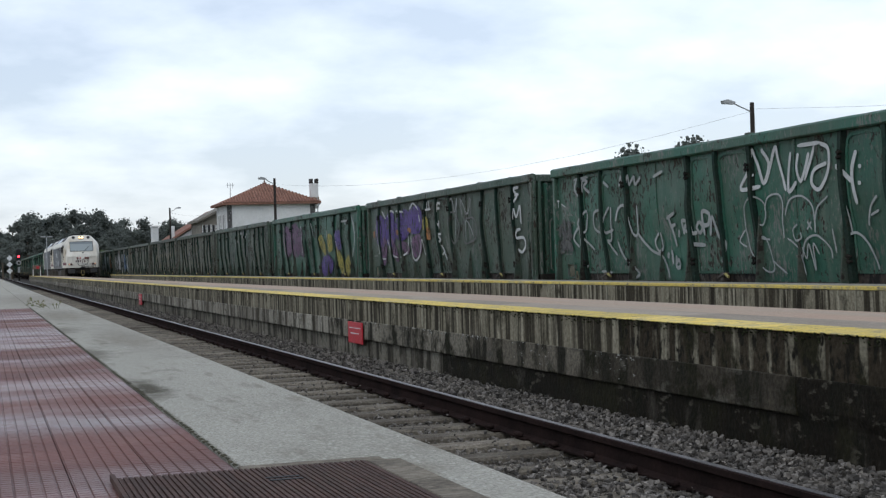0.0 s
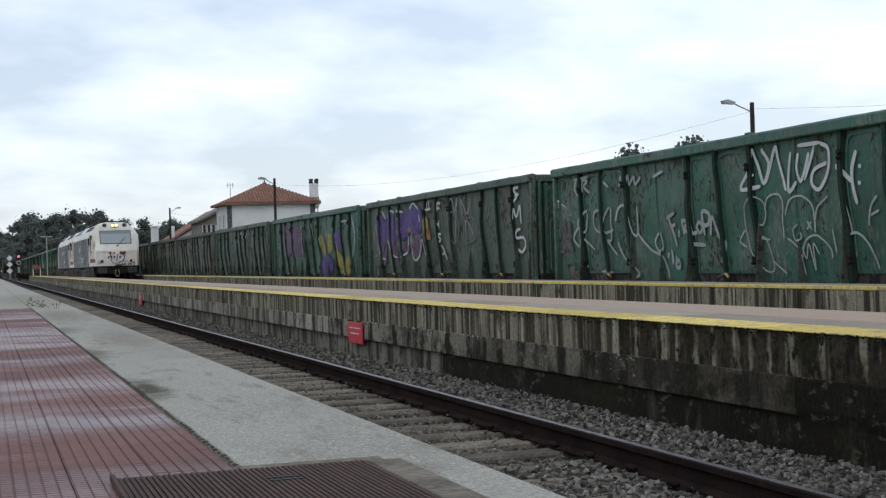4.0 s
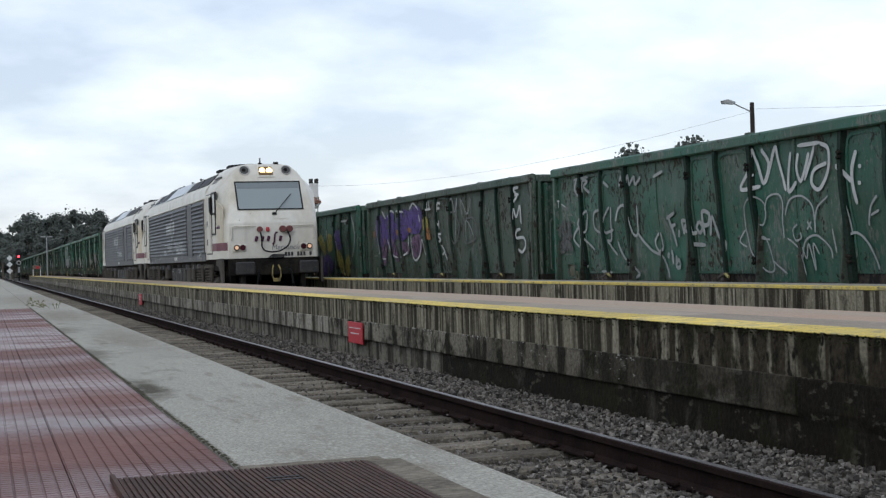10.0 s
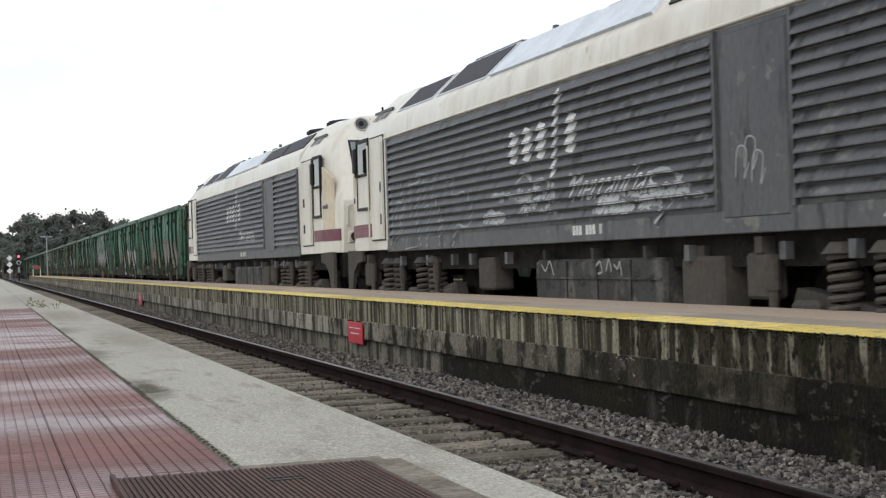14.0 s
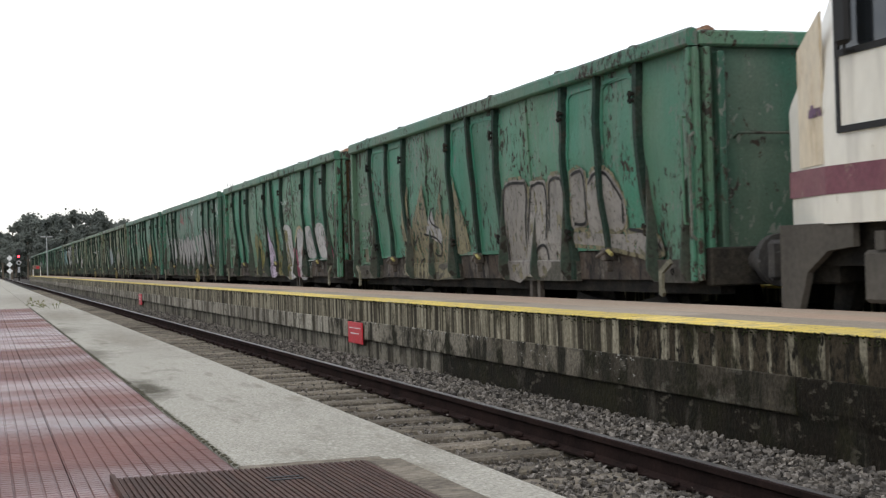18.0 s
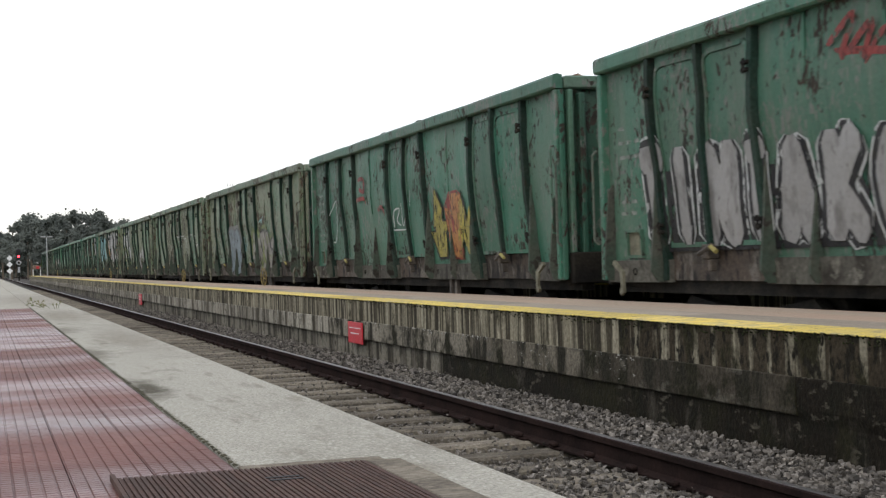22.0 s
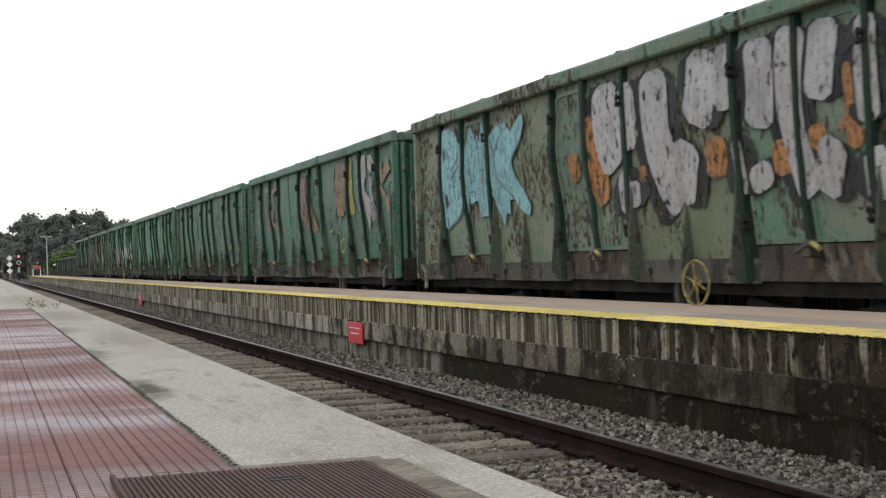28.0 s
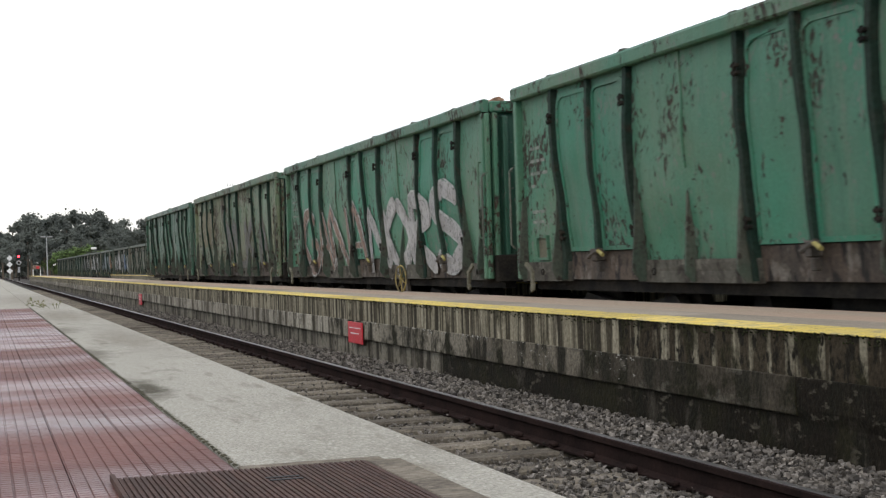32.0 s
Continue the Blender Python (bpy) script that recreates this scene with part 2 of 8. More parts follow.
SILVER = material("pale_roof_panel", (0.56, 0.60, 0.63), (0.47, 0.50, 0.52), rough=0.4, scale=1.5, fine=20, vary=0.06, bump=0.05)
PURPLE = material("purple_stripe_paint", (0.14, 0.04, 0.06), (0.18, 0.07, 0.08), (0.30, 0.25, 0.18), rough=0.5, scale=2.0, fine=20, vary=0.1, third_at=0.66)
GRILLE = plain("dark_roof_grille", (0.015, 0.014, 0.015), 0.6)
BLACK = plain("black_rubber", (0.012, 0.012, 0.012), 0.6)
MAROON = plain("maroon_socket", (0.17, 0.06, 0.055), 0.6)
YELLOWHOOK = material("worn_yellow_coupling", (0.27, 0.21, 0.07), (0.10, 0.08, 0.045), rough=0.7, scale=8, fine=40)
BOGIE = material("dusty_grey_bogie", (0.06, 0.056, 0.049), (0.088, 0.08, 0.068), rough=0.85, scale=2, fine=20, vary=0.1, bump=0.15, edge=0.25, spec=0.1)
BUFFER = material("greasy_buffer_steel", (0.032, 0.032, 0.033), (0.055, 0.052, 0.048), (0.25, 0.25, 0.25), rough=0.55, scale=4, fine=30, third_at=0.68, spec=0.2)
def glass_mat(name, colour, rough=0.04):
    m = bpy.data.materials.new(name)
    m.use_nodes = True
    b = m.node_tree.nodes["Principled BSDF"]
    b.inputs["Base Color"].default_value, b.inputs["Roughness"].default_value = (*colour, 1), rough
    b.inputs["Specular IOR Level"].default_value = 0.8
    return m


# windscreen base colour is paled to carry the sky's reflection
GLASS = glass_mat("sky_pale_cab_glass", (0.24, 0.275, 0.275), 0.08)
DARKGLASS = glass_mat("dark_window_glass", (0.012, 0.014, 0.016))


def glow(name, colour, strength):
    m = bpy.data.materials.new(name)
    m.use_nodes = True
    b = m.node_tree.nodes["Principled BSDF"]
    b.inputs["Base Color"].default_value = (*colour, 1)
    b.inputs["Emission Color"].default_value, b.inputs["Emission Strength"].default_value = (*colour, 1), strength
    return m


HEADLIGHT = glow("lit_headlight", (1.0, 0.70, 0.34), 3.2)
MARKER = glow("lit_marker_lamp", (0.85, 0.50, 0.30), 0.45)
REDLIGHT = glow("lit_red_signal", (1.0, 0.04, 0.06), 5.0)
TAIL = plain("dark_red_lens", (0.06, 0.012, 0.018), 0.2)

CONCRETE = material("rough_platform_concrete", (0.395, 0.38, 0.325), (0.335, 0.322, 0.275), (0.23, 0.215, 0.175), rough=0.95, scale=0.8, fine=90, bump=0.8, amount=0.5, edge=0.3, third_at=0.66, third_scale=1.3, vary=0.16, stretch=(1.4, 0.8, 1), spec=0.1, fixed=True, extra=(((0.43, 0.415, 0.36), 55.0, 0.58, 0.16, (1, 1, 1)), ((0.24, 0.225, 0.185), 80.0, 0.62, 0.08, (1, 0.9, 1)), ((0.20, 0.185, 0.15), 2.6, 0.665, 0.12, (1.6, 0.6, 1)), ((0.27, 0.255, 0.21), 9.0, 0.63, 0.10, (1, 0.35, 1))), spots=(((0.10, 0.092, 0.07), (0.635, 6.1, 0.65), (0.10, 0.55, 1), 1.0), ((0.16, 0.148, 0.118), (0.60, 8.8, 0.65), (0.12, 0.8, 1), 0.8), ((0.17, 0.157, 0.127), (0.60, 12.5, 0.65), (0.2, 0.9, 1), 0.7), ((0.23, 0.21, 0.17), (0.95, 10.5, 0.65), (0.25, 2.2, 1), 0.6), ((0.22, 0.20, 0.16), (0.8, 16.5, 0.65), (0.4, 3.0, 1), 0.65), ((0.24, 0.22, 0.18), (0.7, 27.0, 0.65), (0.8, 7.0, 1), 0.6)))
WALLSTAIN = material("rain_streaked_coping", (0.25, 0.225, 0.16), (0.18, 0.16, 0.115), rough=0.95, scale=0.5, fine=30, bump=0.7, amount=0.45, edge=0.2, vary=0.2, spec=0.1, fixed=True, each=0.04, extra=(((0.055, 0.047, 0.032), 1.0, 0.515, 0.10, (1, 11.0, 0.35), 2.5), ((0.032, 0.027, 0.019), 1.0, 0.575, 0.10, (1, 4.0, 0.25), 2.5), ((0.33, 0.30, 0.22), 1.0, 0.62, 0.12, (1, 13.0, 0.6), 2.0), ((0.04, 0.036, 0.022), 3.0, 0.62, 0.12, (1, 1, 0.8))))
WALLDAMP = material("damp_mossy_coping", (0.035, 0.0275, 0.018), (0.052, 0.042, 0.028), rough=0.95, scale=1.3, fine=30, bump=0.8, amount=0.45, edge=0.16, vary=0.25, spec=0.1, fixed=True, extra=(((0.22, 0.20, 0.145), 1.0, 0.575, 0.12, (1, 7.5, 0.6), 2.0), ((0.023, 0.021, 0.011), 2.2, 0.55, 0.10, (1, 1.2, 0.8)), ((0.016, 0.014, 0.010), 9.0, 0.55, 0.08, (1, 1.4, 0.8))), each=0.05)
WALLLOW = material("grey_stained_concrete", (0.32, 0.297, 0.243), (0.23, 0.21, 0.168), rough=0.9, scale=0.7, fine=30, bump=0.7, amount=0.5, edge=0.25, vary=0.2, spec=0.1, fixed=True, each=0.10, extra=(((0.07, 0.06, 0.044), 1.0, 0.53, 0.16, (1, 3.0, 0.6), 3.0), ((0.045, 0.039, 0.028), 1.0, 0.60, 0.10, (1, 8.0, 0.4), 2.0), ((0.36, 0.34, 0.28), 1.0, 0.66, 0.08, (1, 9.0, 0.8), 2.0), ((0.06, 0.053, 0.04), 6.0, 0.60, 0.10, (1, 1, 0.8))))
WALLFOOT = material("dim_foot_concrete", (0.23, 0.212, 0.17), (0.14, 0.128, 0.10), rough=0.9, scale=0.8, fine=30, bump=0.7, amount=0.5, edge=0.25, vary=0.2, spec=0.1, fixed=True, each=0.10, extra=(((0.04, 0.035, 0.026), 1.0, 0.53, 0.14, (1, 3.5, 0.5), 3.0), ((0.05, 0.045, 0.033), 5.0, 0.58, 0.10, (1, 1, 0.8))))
CRUST = material("white_lime_crust", (0.42, 0.41, 0.37), (0.30, 0.29, 0.26), rough=0.95, scale=9, fine=50, vary=0.2, spec=0.05, holes=0.5)
# stained concrete in graded tones, the darkest for the nearest wall panels
WALLMID = material("dark_stained_concrete", (0.075, 0.064, 0.047), (0.036, 0.030, 0.022), rough=0.9, scale=0.8, fine=30, bump=0.7, amount=0.5, edge=0.25, vary=0.25, spec=0.1, fixed=True, extra=(((0.022, 0.02, 0.014), 2.0, 0.53, 0.12, (1, 2.0, 0.5)), ((0.085, 0.078, 0.062), 6.0, 0.60, 0.08, (1, 0.7, 1.6)), ((0.019, 0.0175, 0.01), 3.0, 0.56, 0.1, (1, 1, 1))), each=0.05)
WALLHALF = material("mid_stained_concrete", (0.17, 0.15, 0.115), (0.085, 0.075, 0.056), rough=0.9, scale=0.8, fine=30, bump=0.7, amount=0.5, edge=0.25, vary=0.25, spec=0.1, fixed=True, extra=(((0.022, 0.02, 0.014), 2.0, 0.53, 0.12, (1, 2.0, 0.5)), ((0.085, 0.078, 0.062), 6.0, 0.60, 0.08, (1, 0.7, 1.6)), ((0.019, 0.0175, 0.01), 3.0, 0.56, 0.1, (1, 1, 1))), each=0.05)
WALLPALE = material("pale_stained_concrete", (0.26, 0.235, 0.185), (0.13, 0.117, 0.09), rough=0.9, scale=0.8, fine=30, bump=0.7, amount=0.5, edge=0.25, vary=0.25, spec=0.1, fixed=True, extra=(((0.022, 0.02, 0.014), 2.0, 0.53, 0.12, (1, 2.0, 0.5)), ((0.085, 0.078, 0.062), 6.0, 0.60, 0.08, (1, 0.7, 1.6)), ((0.019, 0.0175, 0.01), 3.0, 0.56, 0.1, (1, 1, 1))), each=0.05)
WALLBASE = material("dark_mossy_concrete", (0.017, 0.0135, 0.009), (0.011, 0.009, 0.006), rough=0.85, scale=1.2, fine=30, bump=0.9, amount=0.5, edge=0.25, vary=0.25, spec=0.1, fixed=True, extra=(((0.05, 0.045, 0.034), 2.0, 0.59, 0.1, (1, 1.5, 0.6)), ((0.012, 0.011, 0.007), 5.0, 0.54, 0.1, (1, 1, 0.8)), ((0.07, 0.063, 0.047), 9.0, 0.62, 0.05, (1, 0.6, 1.5)), ((0.019, 0.0175, 0.009), 1.6, 0.57, 0.1, (1, 1, 1))), each=0.05)
GREYPAVE = material("grey_platform_paving", (0.34, 0.295, 0.24), (0.29, 0.25, 0.205), (0.21, 0.175, 0.14), rough=0.95, scale=1.5, fine=40, stretch=(3, 0.4, 1), vary=0.12, spec=0.05, fixed=True)
YELLOW = material("worn_yellow_line", (0.66, 0.50, 0.12), (0.60, 0.47, 0.16), (0.34, 0.29, 0.17), rough=0.9, scale=5, fine=50, third_at=0.575, vary=0.16, spec=0.1, fixed=True, extra=(((0.40, 0.34, 0.20), 2.2, 0.60, 0.12, (2, 0.5, 1)), ((0.20, 0.17, 0.11), 14.0, 0.63, 0.05, (1, 0.8, 1)),))
PAVER = material("pinkish_platform_paving", (0.37, 0.275, 0.21), (0.34, 0.285, 0.225), (0.23, 0.185, 0.15), rough=0.95, scale=1.2, fine=40, stretch=(4, 0.25, 1), amount=0.5, edge=0.12, vary=0.12, spec=0.05, fixed=True)
TILE = material("red_ribbed_tile", (0.155, 0.061, 0.048), (0.122, 0.052, 0.042), (0.21, 0.115, 0.094), rough=0.74, scale=1.1, fine=70, bump=0.25, vary=0.07, third_at=0.6, stretch=(0.5, 1.2, 1), gloss_scale=0.8, spec=0.5, fixed=True)
GROUT = plain("dark_grout", (0.085, 0.05, 0.04), 0.9)
JOINT = material("black_joint_dirt", (0.035, 0.032, 0.02), (0.06, 0.055, 0.035), rough=0.95, scale=9, fine=50, vary=0.2, spec=0.05)
RAILHEAD = material("polished_rail_head", (0.34, 0.32, 0.31), (0.24, 0.22, 0.21), rough=0.3, metal=0.9, scale=2, fine=30, bump=0.03, stretch=(1, 0.2, 1))
RAILSIDE = material("rusty_rail_web", (0.017, 0.012, 0.011), (0.028, 0.018, 0.016), rough=0.95, scale=3, fine=40, spec=0.02)
BALLAST = material("grey_ballast_stone", (0.108, 0.10, 0.091), (0.155, 0.141, 0.122), rough=0.9, scale=6, fine=40, islands=True, vary=0.2, spec=0.1, fixed=True)
BED = material("ballast_bed", (0.045, 0.042, 0.038), (0.065, 0.06, 0.053), (0.08, 0.064, 0.048), rough=0.95, scale=9, fine=25, bump=1.0, vary=0.35, amount=0.5, edge=0.2, spec=0.1)
SLEEPER = material("weathered_sleeper", (0.215, 0.19, 0.15), (0.115, 0.10, 0.079), (0.30, 0.27, 0.22), rough=0.9, scale=3.5, fine=40, bump=0.8, stretch=(1, 2, 1), vary=0.25, amount=0.55, edge=0.15, spec=0.1)
GRATE = material("brown_ribbed_cover", (0.062, 0.040, 0.034), (0.08, 0.048, 0.039), (0.10, 0.045, 0.037), rough=0.75, scale=4, fine=50, vary=0.1, spec=0.1)
WHITEWALL = material("white_house_render", (0.66, 0.66, 0.64), (0.58, 0.58, 0.56), rough=0.85, scale=0.4, fine=8, vary=0.05, bump=0.1)
ROOFTILE = material("orange_roof_tile", (0.27, 0.145, 0.105), (0.215, 0.118, 0.09), (0.16, 0.10, 0.08), rough=0.9, scale=0.8, fine=6, vary=0.2, spec=0.1)
POLE = plain("dark_wooden_pole", (0.035, 0.028, 0.024), 0.8)
GALV = plain("galvanised_steel", (0.36, 0.37, 0.37), 0.5)
WHITEPAINT = plain("white_sign_paint", (0.72, 0.72, 0.70), 0.5)
REDPAINT = material("red_sign_paint", (0.50, 0.03, 0.04), (0.42, 0.04, 0.05), rough=0.45, scale=5, fine=40, vary=0.06)
# leaf green is greyed and lightened: distance haze put into the colour
LEAF = material("hazed_eucalyptus_leaf", (0.132, 0.146, 0.130), (0.10, 0.112, 0.102), rough=0.9, scale=0.12, fine=0.9, vary=0.10, bump=0, spec=0.05, edge=0.2, fixed=True)
BUSH = material("bright_bush_leaf", (0.065, 0.11, 0.035), (0.09, 0.13, 0.045), rough=0.7, scale=0.5, fine=3, islands=True, vary=0.2, bump=0)
BARK = plain("pale_bark", (0.16, 0.13, 0.10), 0.9)
GRASS = material("rough_grass", (0.06, 0.075, 0.03), (0.10, 0.09, 0.05), (0.12, 0.10, 0.07), rough=0.95, scale=0.3, fine=6, bump=0.5, vary=0.25)
SMOOTH = ("white", "silver", "ash", "dim", "steel", "sky")      # younger paint, less worn through
PAINT = {k: material("spray_" + k, c, tuple(0.75 * v for v in c), rough=0.55, vary=0.08, bump=0.2, scale=1.5, fine=30, amount=0.45, edge=0.2, spec=0.15,
                     holes=0.385 if k in SMOOTH else 0.42, extra=((tuple(0.62 * v + 0.02 for v in c), 3.0, 0.58 if k in SMOOTH else 0.53, 0.14, UP), (tuple(0.4 * v + 0.02 for v in c), 11.0, 0.595 if k in SMOOTH else 0.56, 0.06, UP),
                                                                  (FLECK, 16.0, 0.64 if k in SMOOTH else 0.605, 0.03, UP))) for k, c in dict(
    white=(0.43, 0.44, 0.43), silver=(0.36, 0.355, 0.35), dim=(0.27, 0.265, 0.26), black=(0.018, 0.018, 0.02), purple=(0.11, 0.07, 0.25), mauve=(0.17, 0.10, 0.17), yellow=(0.36, 0.31, 0.07),
    orange=(0.36, 0.165, 0.06), sky=(0.20, 0.40, 0.42), blue=(0.06, 0.16, 0.34), pink=(0.265, 0.18, 0.145), tan=(0.19, 0.172, 0.105), red=(0.24, 0.05, 0.045), grey=(0.13, 0.13, 0.125),
    lime=(0.17, 0.21, 0.075), ash=(0.235, 0.22, 0.20), clay=(0.27, 0.175, 0.105), lilac=(0.27, 0.24, 0.27), lavender=(0.40, 0.33, 0.43), steel=(0.16, 0.20, 0.22), olive=(0.145, 0.135, 0.04), wine=(0.25, 0.06, 0.10)).items()}

CHROME = material("silver_letter_paint", (0.25, 0.245, 0.24), (0.18, 0.177, 0.172), rough=0.5, vary=0.06, bump=0.1, scale=1.2, fine=25, amount=0.5, edge=0.3, spec=0.3, extra=(((0.12, 0.115, 0.11), 3.0, 0.60, 0.14, UP), ((0.08, 0.075, 0.07), 12.0, 0.66, 0.06, UP)))
TAG = {k: material("tag_" + k, c, tuple(0.8 * v for v in c), rough=0.5, vary=0.08, bump=0.1, scale=3.0, fine=30, amount=0.45, edge=0.2, spec=0.15)
       for k, c in dict(white=(0.50, 0.51, 0.50), silver=(0.33, 0.345, 0.335), sky=(0.20, 0.40, 0.42), lime=(0.26, 0.32, 0.08), tan=(0.30, 0.25, 0.16), grey=(0.13, 0.13, 0.125), black=(0.015, 0.015, 0.016)).items()}
MOSS = material("dark_edge_moss", (0.018, 0.022, 0.010), (0.030, 0.032, 0.016), rough=0.95, scale=8, fine=40, islands=True, vary=0.2, spec=0.05)

# ---- mesh tools ----


HW, HL = 1.43, 6.44                            # half width and half length of a wagon


def skin(y, z, seed):
    """How far a wagon's battered side stands back from its upright plane: it leans in towards the floor, with dents."""
    e = max(0.0, min(1.0, (HL - 0.2 - abs(y)) / 0.9))
    lean = 0.13 * e * max(0.0, min(1.0, (2.35 - z) / 1.35)) ** 1.25
    return lean - e * (0.042 * noise.noise((y * 0.9 + seed, z * 0.8, seed)) + 0.026 * noise.noise((y * 2.3, z * 2.0 + seed, seed * 2))) - 0.006 * noise.noise((y * 8.0, z * 5.0, seed))


def sway(y, z, seed):
    return 0.036 * max(0.0, min(1.0, (3.05 - z) * 1.5)) * max(0.0, min(1.0, (HL - 0.3 - abs(y)))) * noise.noise((z * 1.2 + seed, y * 0.45, 3.0))


class G:
    """A small mesh in the making."""

    def __init__(self):
        self.v, self.f = [], []

    def add(self, verts, faces):
        o = len(self.v)
        self.v += [tuple(p) for p in verts]
        self.f += [tuple(i + o for i in f) for f in faces]
        return self

    def box(self, x0, x1, y0, y1, z0, z1, c=0.0):
        if c <= 0:
            return self.add([(x, y, z) for z in (z0, z1) for y in (y0, y1) for x in (x0, x1)],
                            [(0, 2, 3, 1), (4, 5, 7, 6), (0, 1, 5, 4), (2, 6, 7, 3), (0, 4, 6, 2), (1, 3, 7, 5)])
        lo, hi = (x0, y0, z0), (x1, y1, z1)
        ids, vs = {}, []
        for sx in (0, 1):
            for sy in (0, 1):
                for sz in (0, 1):
                    s = (sx, sy, sz)
                    for a in range(3):
                        p = [(lo[k] + c if not s[k] else hi[k] - c) if k != a else (hi[k] if s[k] else lo[k]) for k in range(3)]
                        ids[s, a] = len(vs)
                        vs.append(p)
        fs = []
        for a in range(3):
            b, d = (a + 1) % 3, (a + 2) % 3
            for s in (0, 1):
                q = []
                for sb, sd in ((0, 0), (1, 0), (1, 1), (0, 1)):
                    k = [0, 0, 0]
                    k[a], k[b], k[d] = s, sb, sd
                    q.append(ids[tuple(k), a])
                fs.append(q if s else q[::-1])
            for sb in (0, 1):
                for sd in (0, 1):
                    k0, k1 = [0, 0, 0], [0, 0, 0]
                    k0[b], k0[d], k1[b], k1[d], k1[a] = sb, sd, sb, sd, 1
                    q = [ids[tuple(k0), b], ids[tuple(k1), b], ids[tuple(k1), d], ids[tuple(k0), d]]
                    fs.append(q if sb == sd else q[::-1])
        for s in ((a, b, d) for a in (0, 1) for b in (0, 1) for d in (0, 1)):
            q = [ids[s, 0], ids[s, 1], ids[s, 2]]
            fs.append(q if sum(s) % 2 else q[::-1])
        return self.add(vs, fs)

    def tube(self, a, b, r, r2=None, n=10, caps=True):
        a, b = Vector(a), Vector(b)
        r2 = r if r2 is None else r2
        d = (b - a).normalized()
        u = d.orthogonal().normalized()
        w = d.cross(u)
        vs = [p + (u * math.cos(2 * math.pi * i / n) + w * math.sin(2 * math.pi * i / n)) * rr for p, rr in ((a, r), (b, r2)) for i in range(n)]
        fs = [(i, (i + 1) % n, n + (i + 1) % n, n + i) for i in range(n)]
        if caps:
            fs += [tuple(range(n))[::-1], tuple(range(n, 2 * n))]
        return self.add(vs, fs)

    def pipe(self, pts, r, n=6):
        for a, b in zip(pts, pts[1:]):
            self.tube(a, b, r, n=n)
        return self

    def swept(self, pts, r, k=6):
        """One unbroken tube along the points, closed at both ends."""
        pts = [Vector(p) for p in pts]
        vs, fs = [], []
        for i, p in enumerate(pts):
            d = (pts[min(i + 1, len(pts) - 1)] - pts[max(i - 1, 0)]).normalized()
            u = Vector((0, 0, 1)).cross(d).normalized()
            w = d.cross(u)
            for j in range(k):
                a = 2 * math.pi * j / k
                vs.append(p + u * (r * math.cos(a)) + w * (r * math.sin(a)))
                if i:
                    fs.append(((i - 1) * k + j, (i - 1) * k + (j + 1) % k, i * k + (j + 1) % k, i * k + j))
        n = len(vs)
        return self.add(vs, fs + [tuple(range(k))[::-1], tuple(range(n - k, n))])

    def ring(self, c, axis, R, r, n=20, k=6):
        c, d = Vector(c), Vector(axis).normalized()
        u = d.orthogonal().normalized()
        w = d.cross(u)
        vs, fs = [], []
        for i in range(n):
            e = u * math.cos(2 * math.pi * i / n) + w * math.sin(2 * math.pi * i / n)
            for j in range(k):
                q = 2 * math.pi * j / k
                vs.append(c + e * (R + r * math.cos(q)) + d * r * math.sin(q))
                fs.append((i * k + j, ((i + 1) % n) * k + j, ((i + 1) % n) * k + (j + 1) % k, i * k + (j + 1) % k))
        return self.add(vs, fs)

    def prism(self, poly, axis, a, b):
        """poly: points in the two other axes (in order x,y,z without axis), pushed from a to b along axis."""
        n = len(poly)
        k = "xyz".index(axis)

        def at(p, s):
            q = list(p)
            q.insert(k, s)
            return q
        vs = [at(p, a) for p in poly] + [at(p, b) for p in poly]
        fs = [(i, (i + 1) % n, n + (i + 1) % n, n + i) for i in range(n)] + [tuple(range(n))[::-1], tuple(range(n, 2 * n))]
        return self.add(vs, fs)

    def column(self, x0, x1, y0, y1, z0, z1, n=10):
        """An upright bar in n lengths, so that it can bend with the wall."""
        vs = [(x, y, z0 + (z1 - z0) * k / n) for k in range(n + 1) for x, y in ((x0, y0), (x1, y0), (x1, y1), (x0, y1))]
        fs = [(4 * k + i, 4 * k + (i + 1) % 4, 4 * k + 4 + (i + 1) % 4, 4 * k + 4 + i) for k in range(n) for i in range(4)]
        return self.add(vs, fs + [(3, 2, 1, 0), (4 * n, 4 * n + 1, 4 * n + 2, 4 * n + 3)])

    def beam(self, poly, y0, y1, n, rough, seed):
        """A profile (x, z) run along y in n lengths, knocked out of line by rough metres."""
        m = len(poly)
        vs = []
        for k in range(n + 1):
            y = y0 + (y1 - y0) * k / n
            dx, dz = rough * noise.noise((y * 0.8 + seed, 1.0, seed)), rough * noise.noise((y * 1.1, seed, 5.0))
            vs += [(x + dx, y, z + dz + 0.3 * rough * noise.noise((y * 5, z * 9, seed))) for x, z in poly]
        fs = [(m * k + i, m * k + (i + 1) % m, m * k + m + (i + 1) % m, m * k + m + i) for k in range(n) for i in range(m)]
        return self.add(vs, fs + [tuple(range(m))[::-1], tuple(range(m * n, m * n + m))])

    def bend(self, seed):
        """Carry the mesh along with the battered side wall."""
        self.v = [(x + skin(y, z, seed), y + sway(y, z, seed), z) for x, y, z in self.v]
        return self

    def sheet(self, y0, y1, z0, z1, x, ny, nz, dent=0.0, seed=0.0, thick=0.03):
        """A dented upright panel that faces -x, with a back."""
        vs = [(x, y0 + (y1 - y0) * i / ny, z0 + (z1 - z0) * j / nz) for j in range(nz + 1) for i in range(ny + 1)]
        w = ny + 1
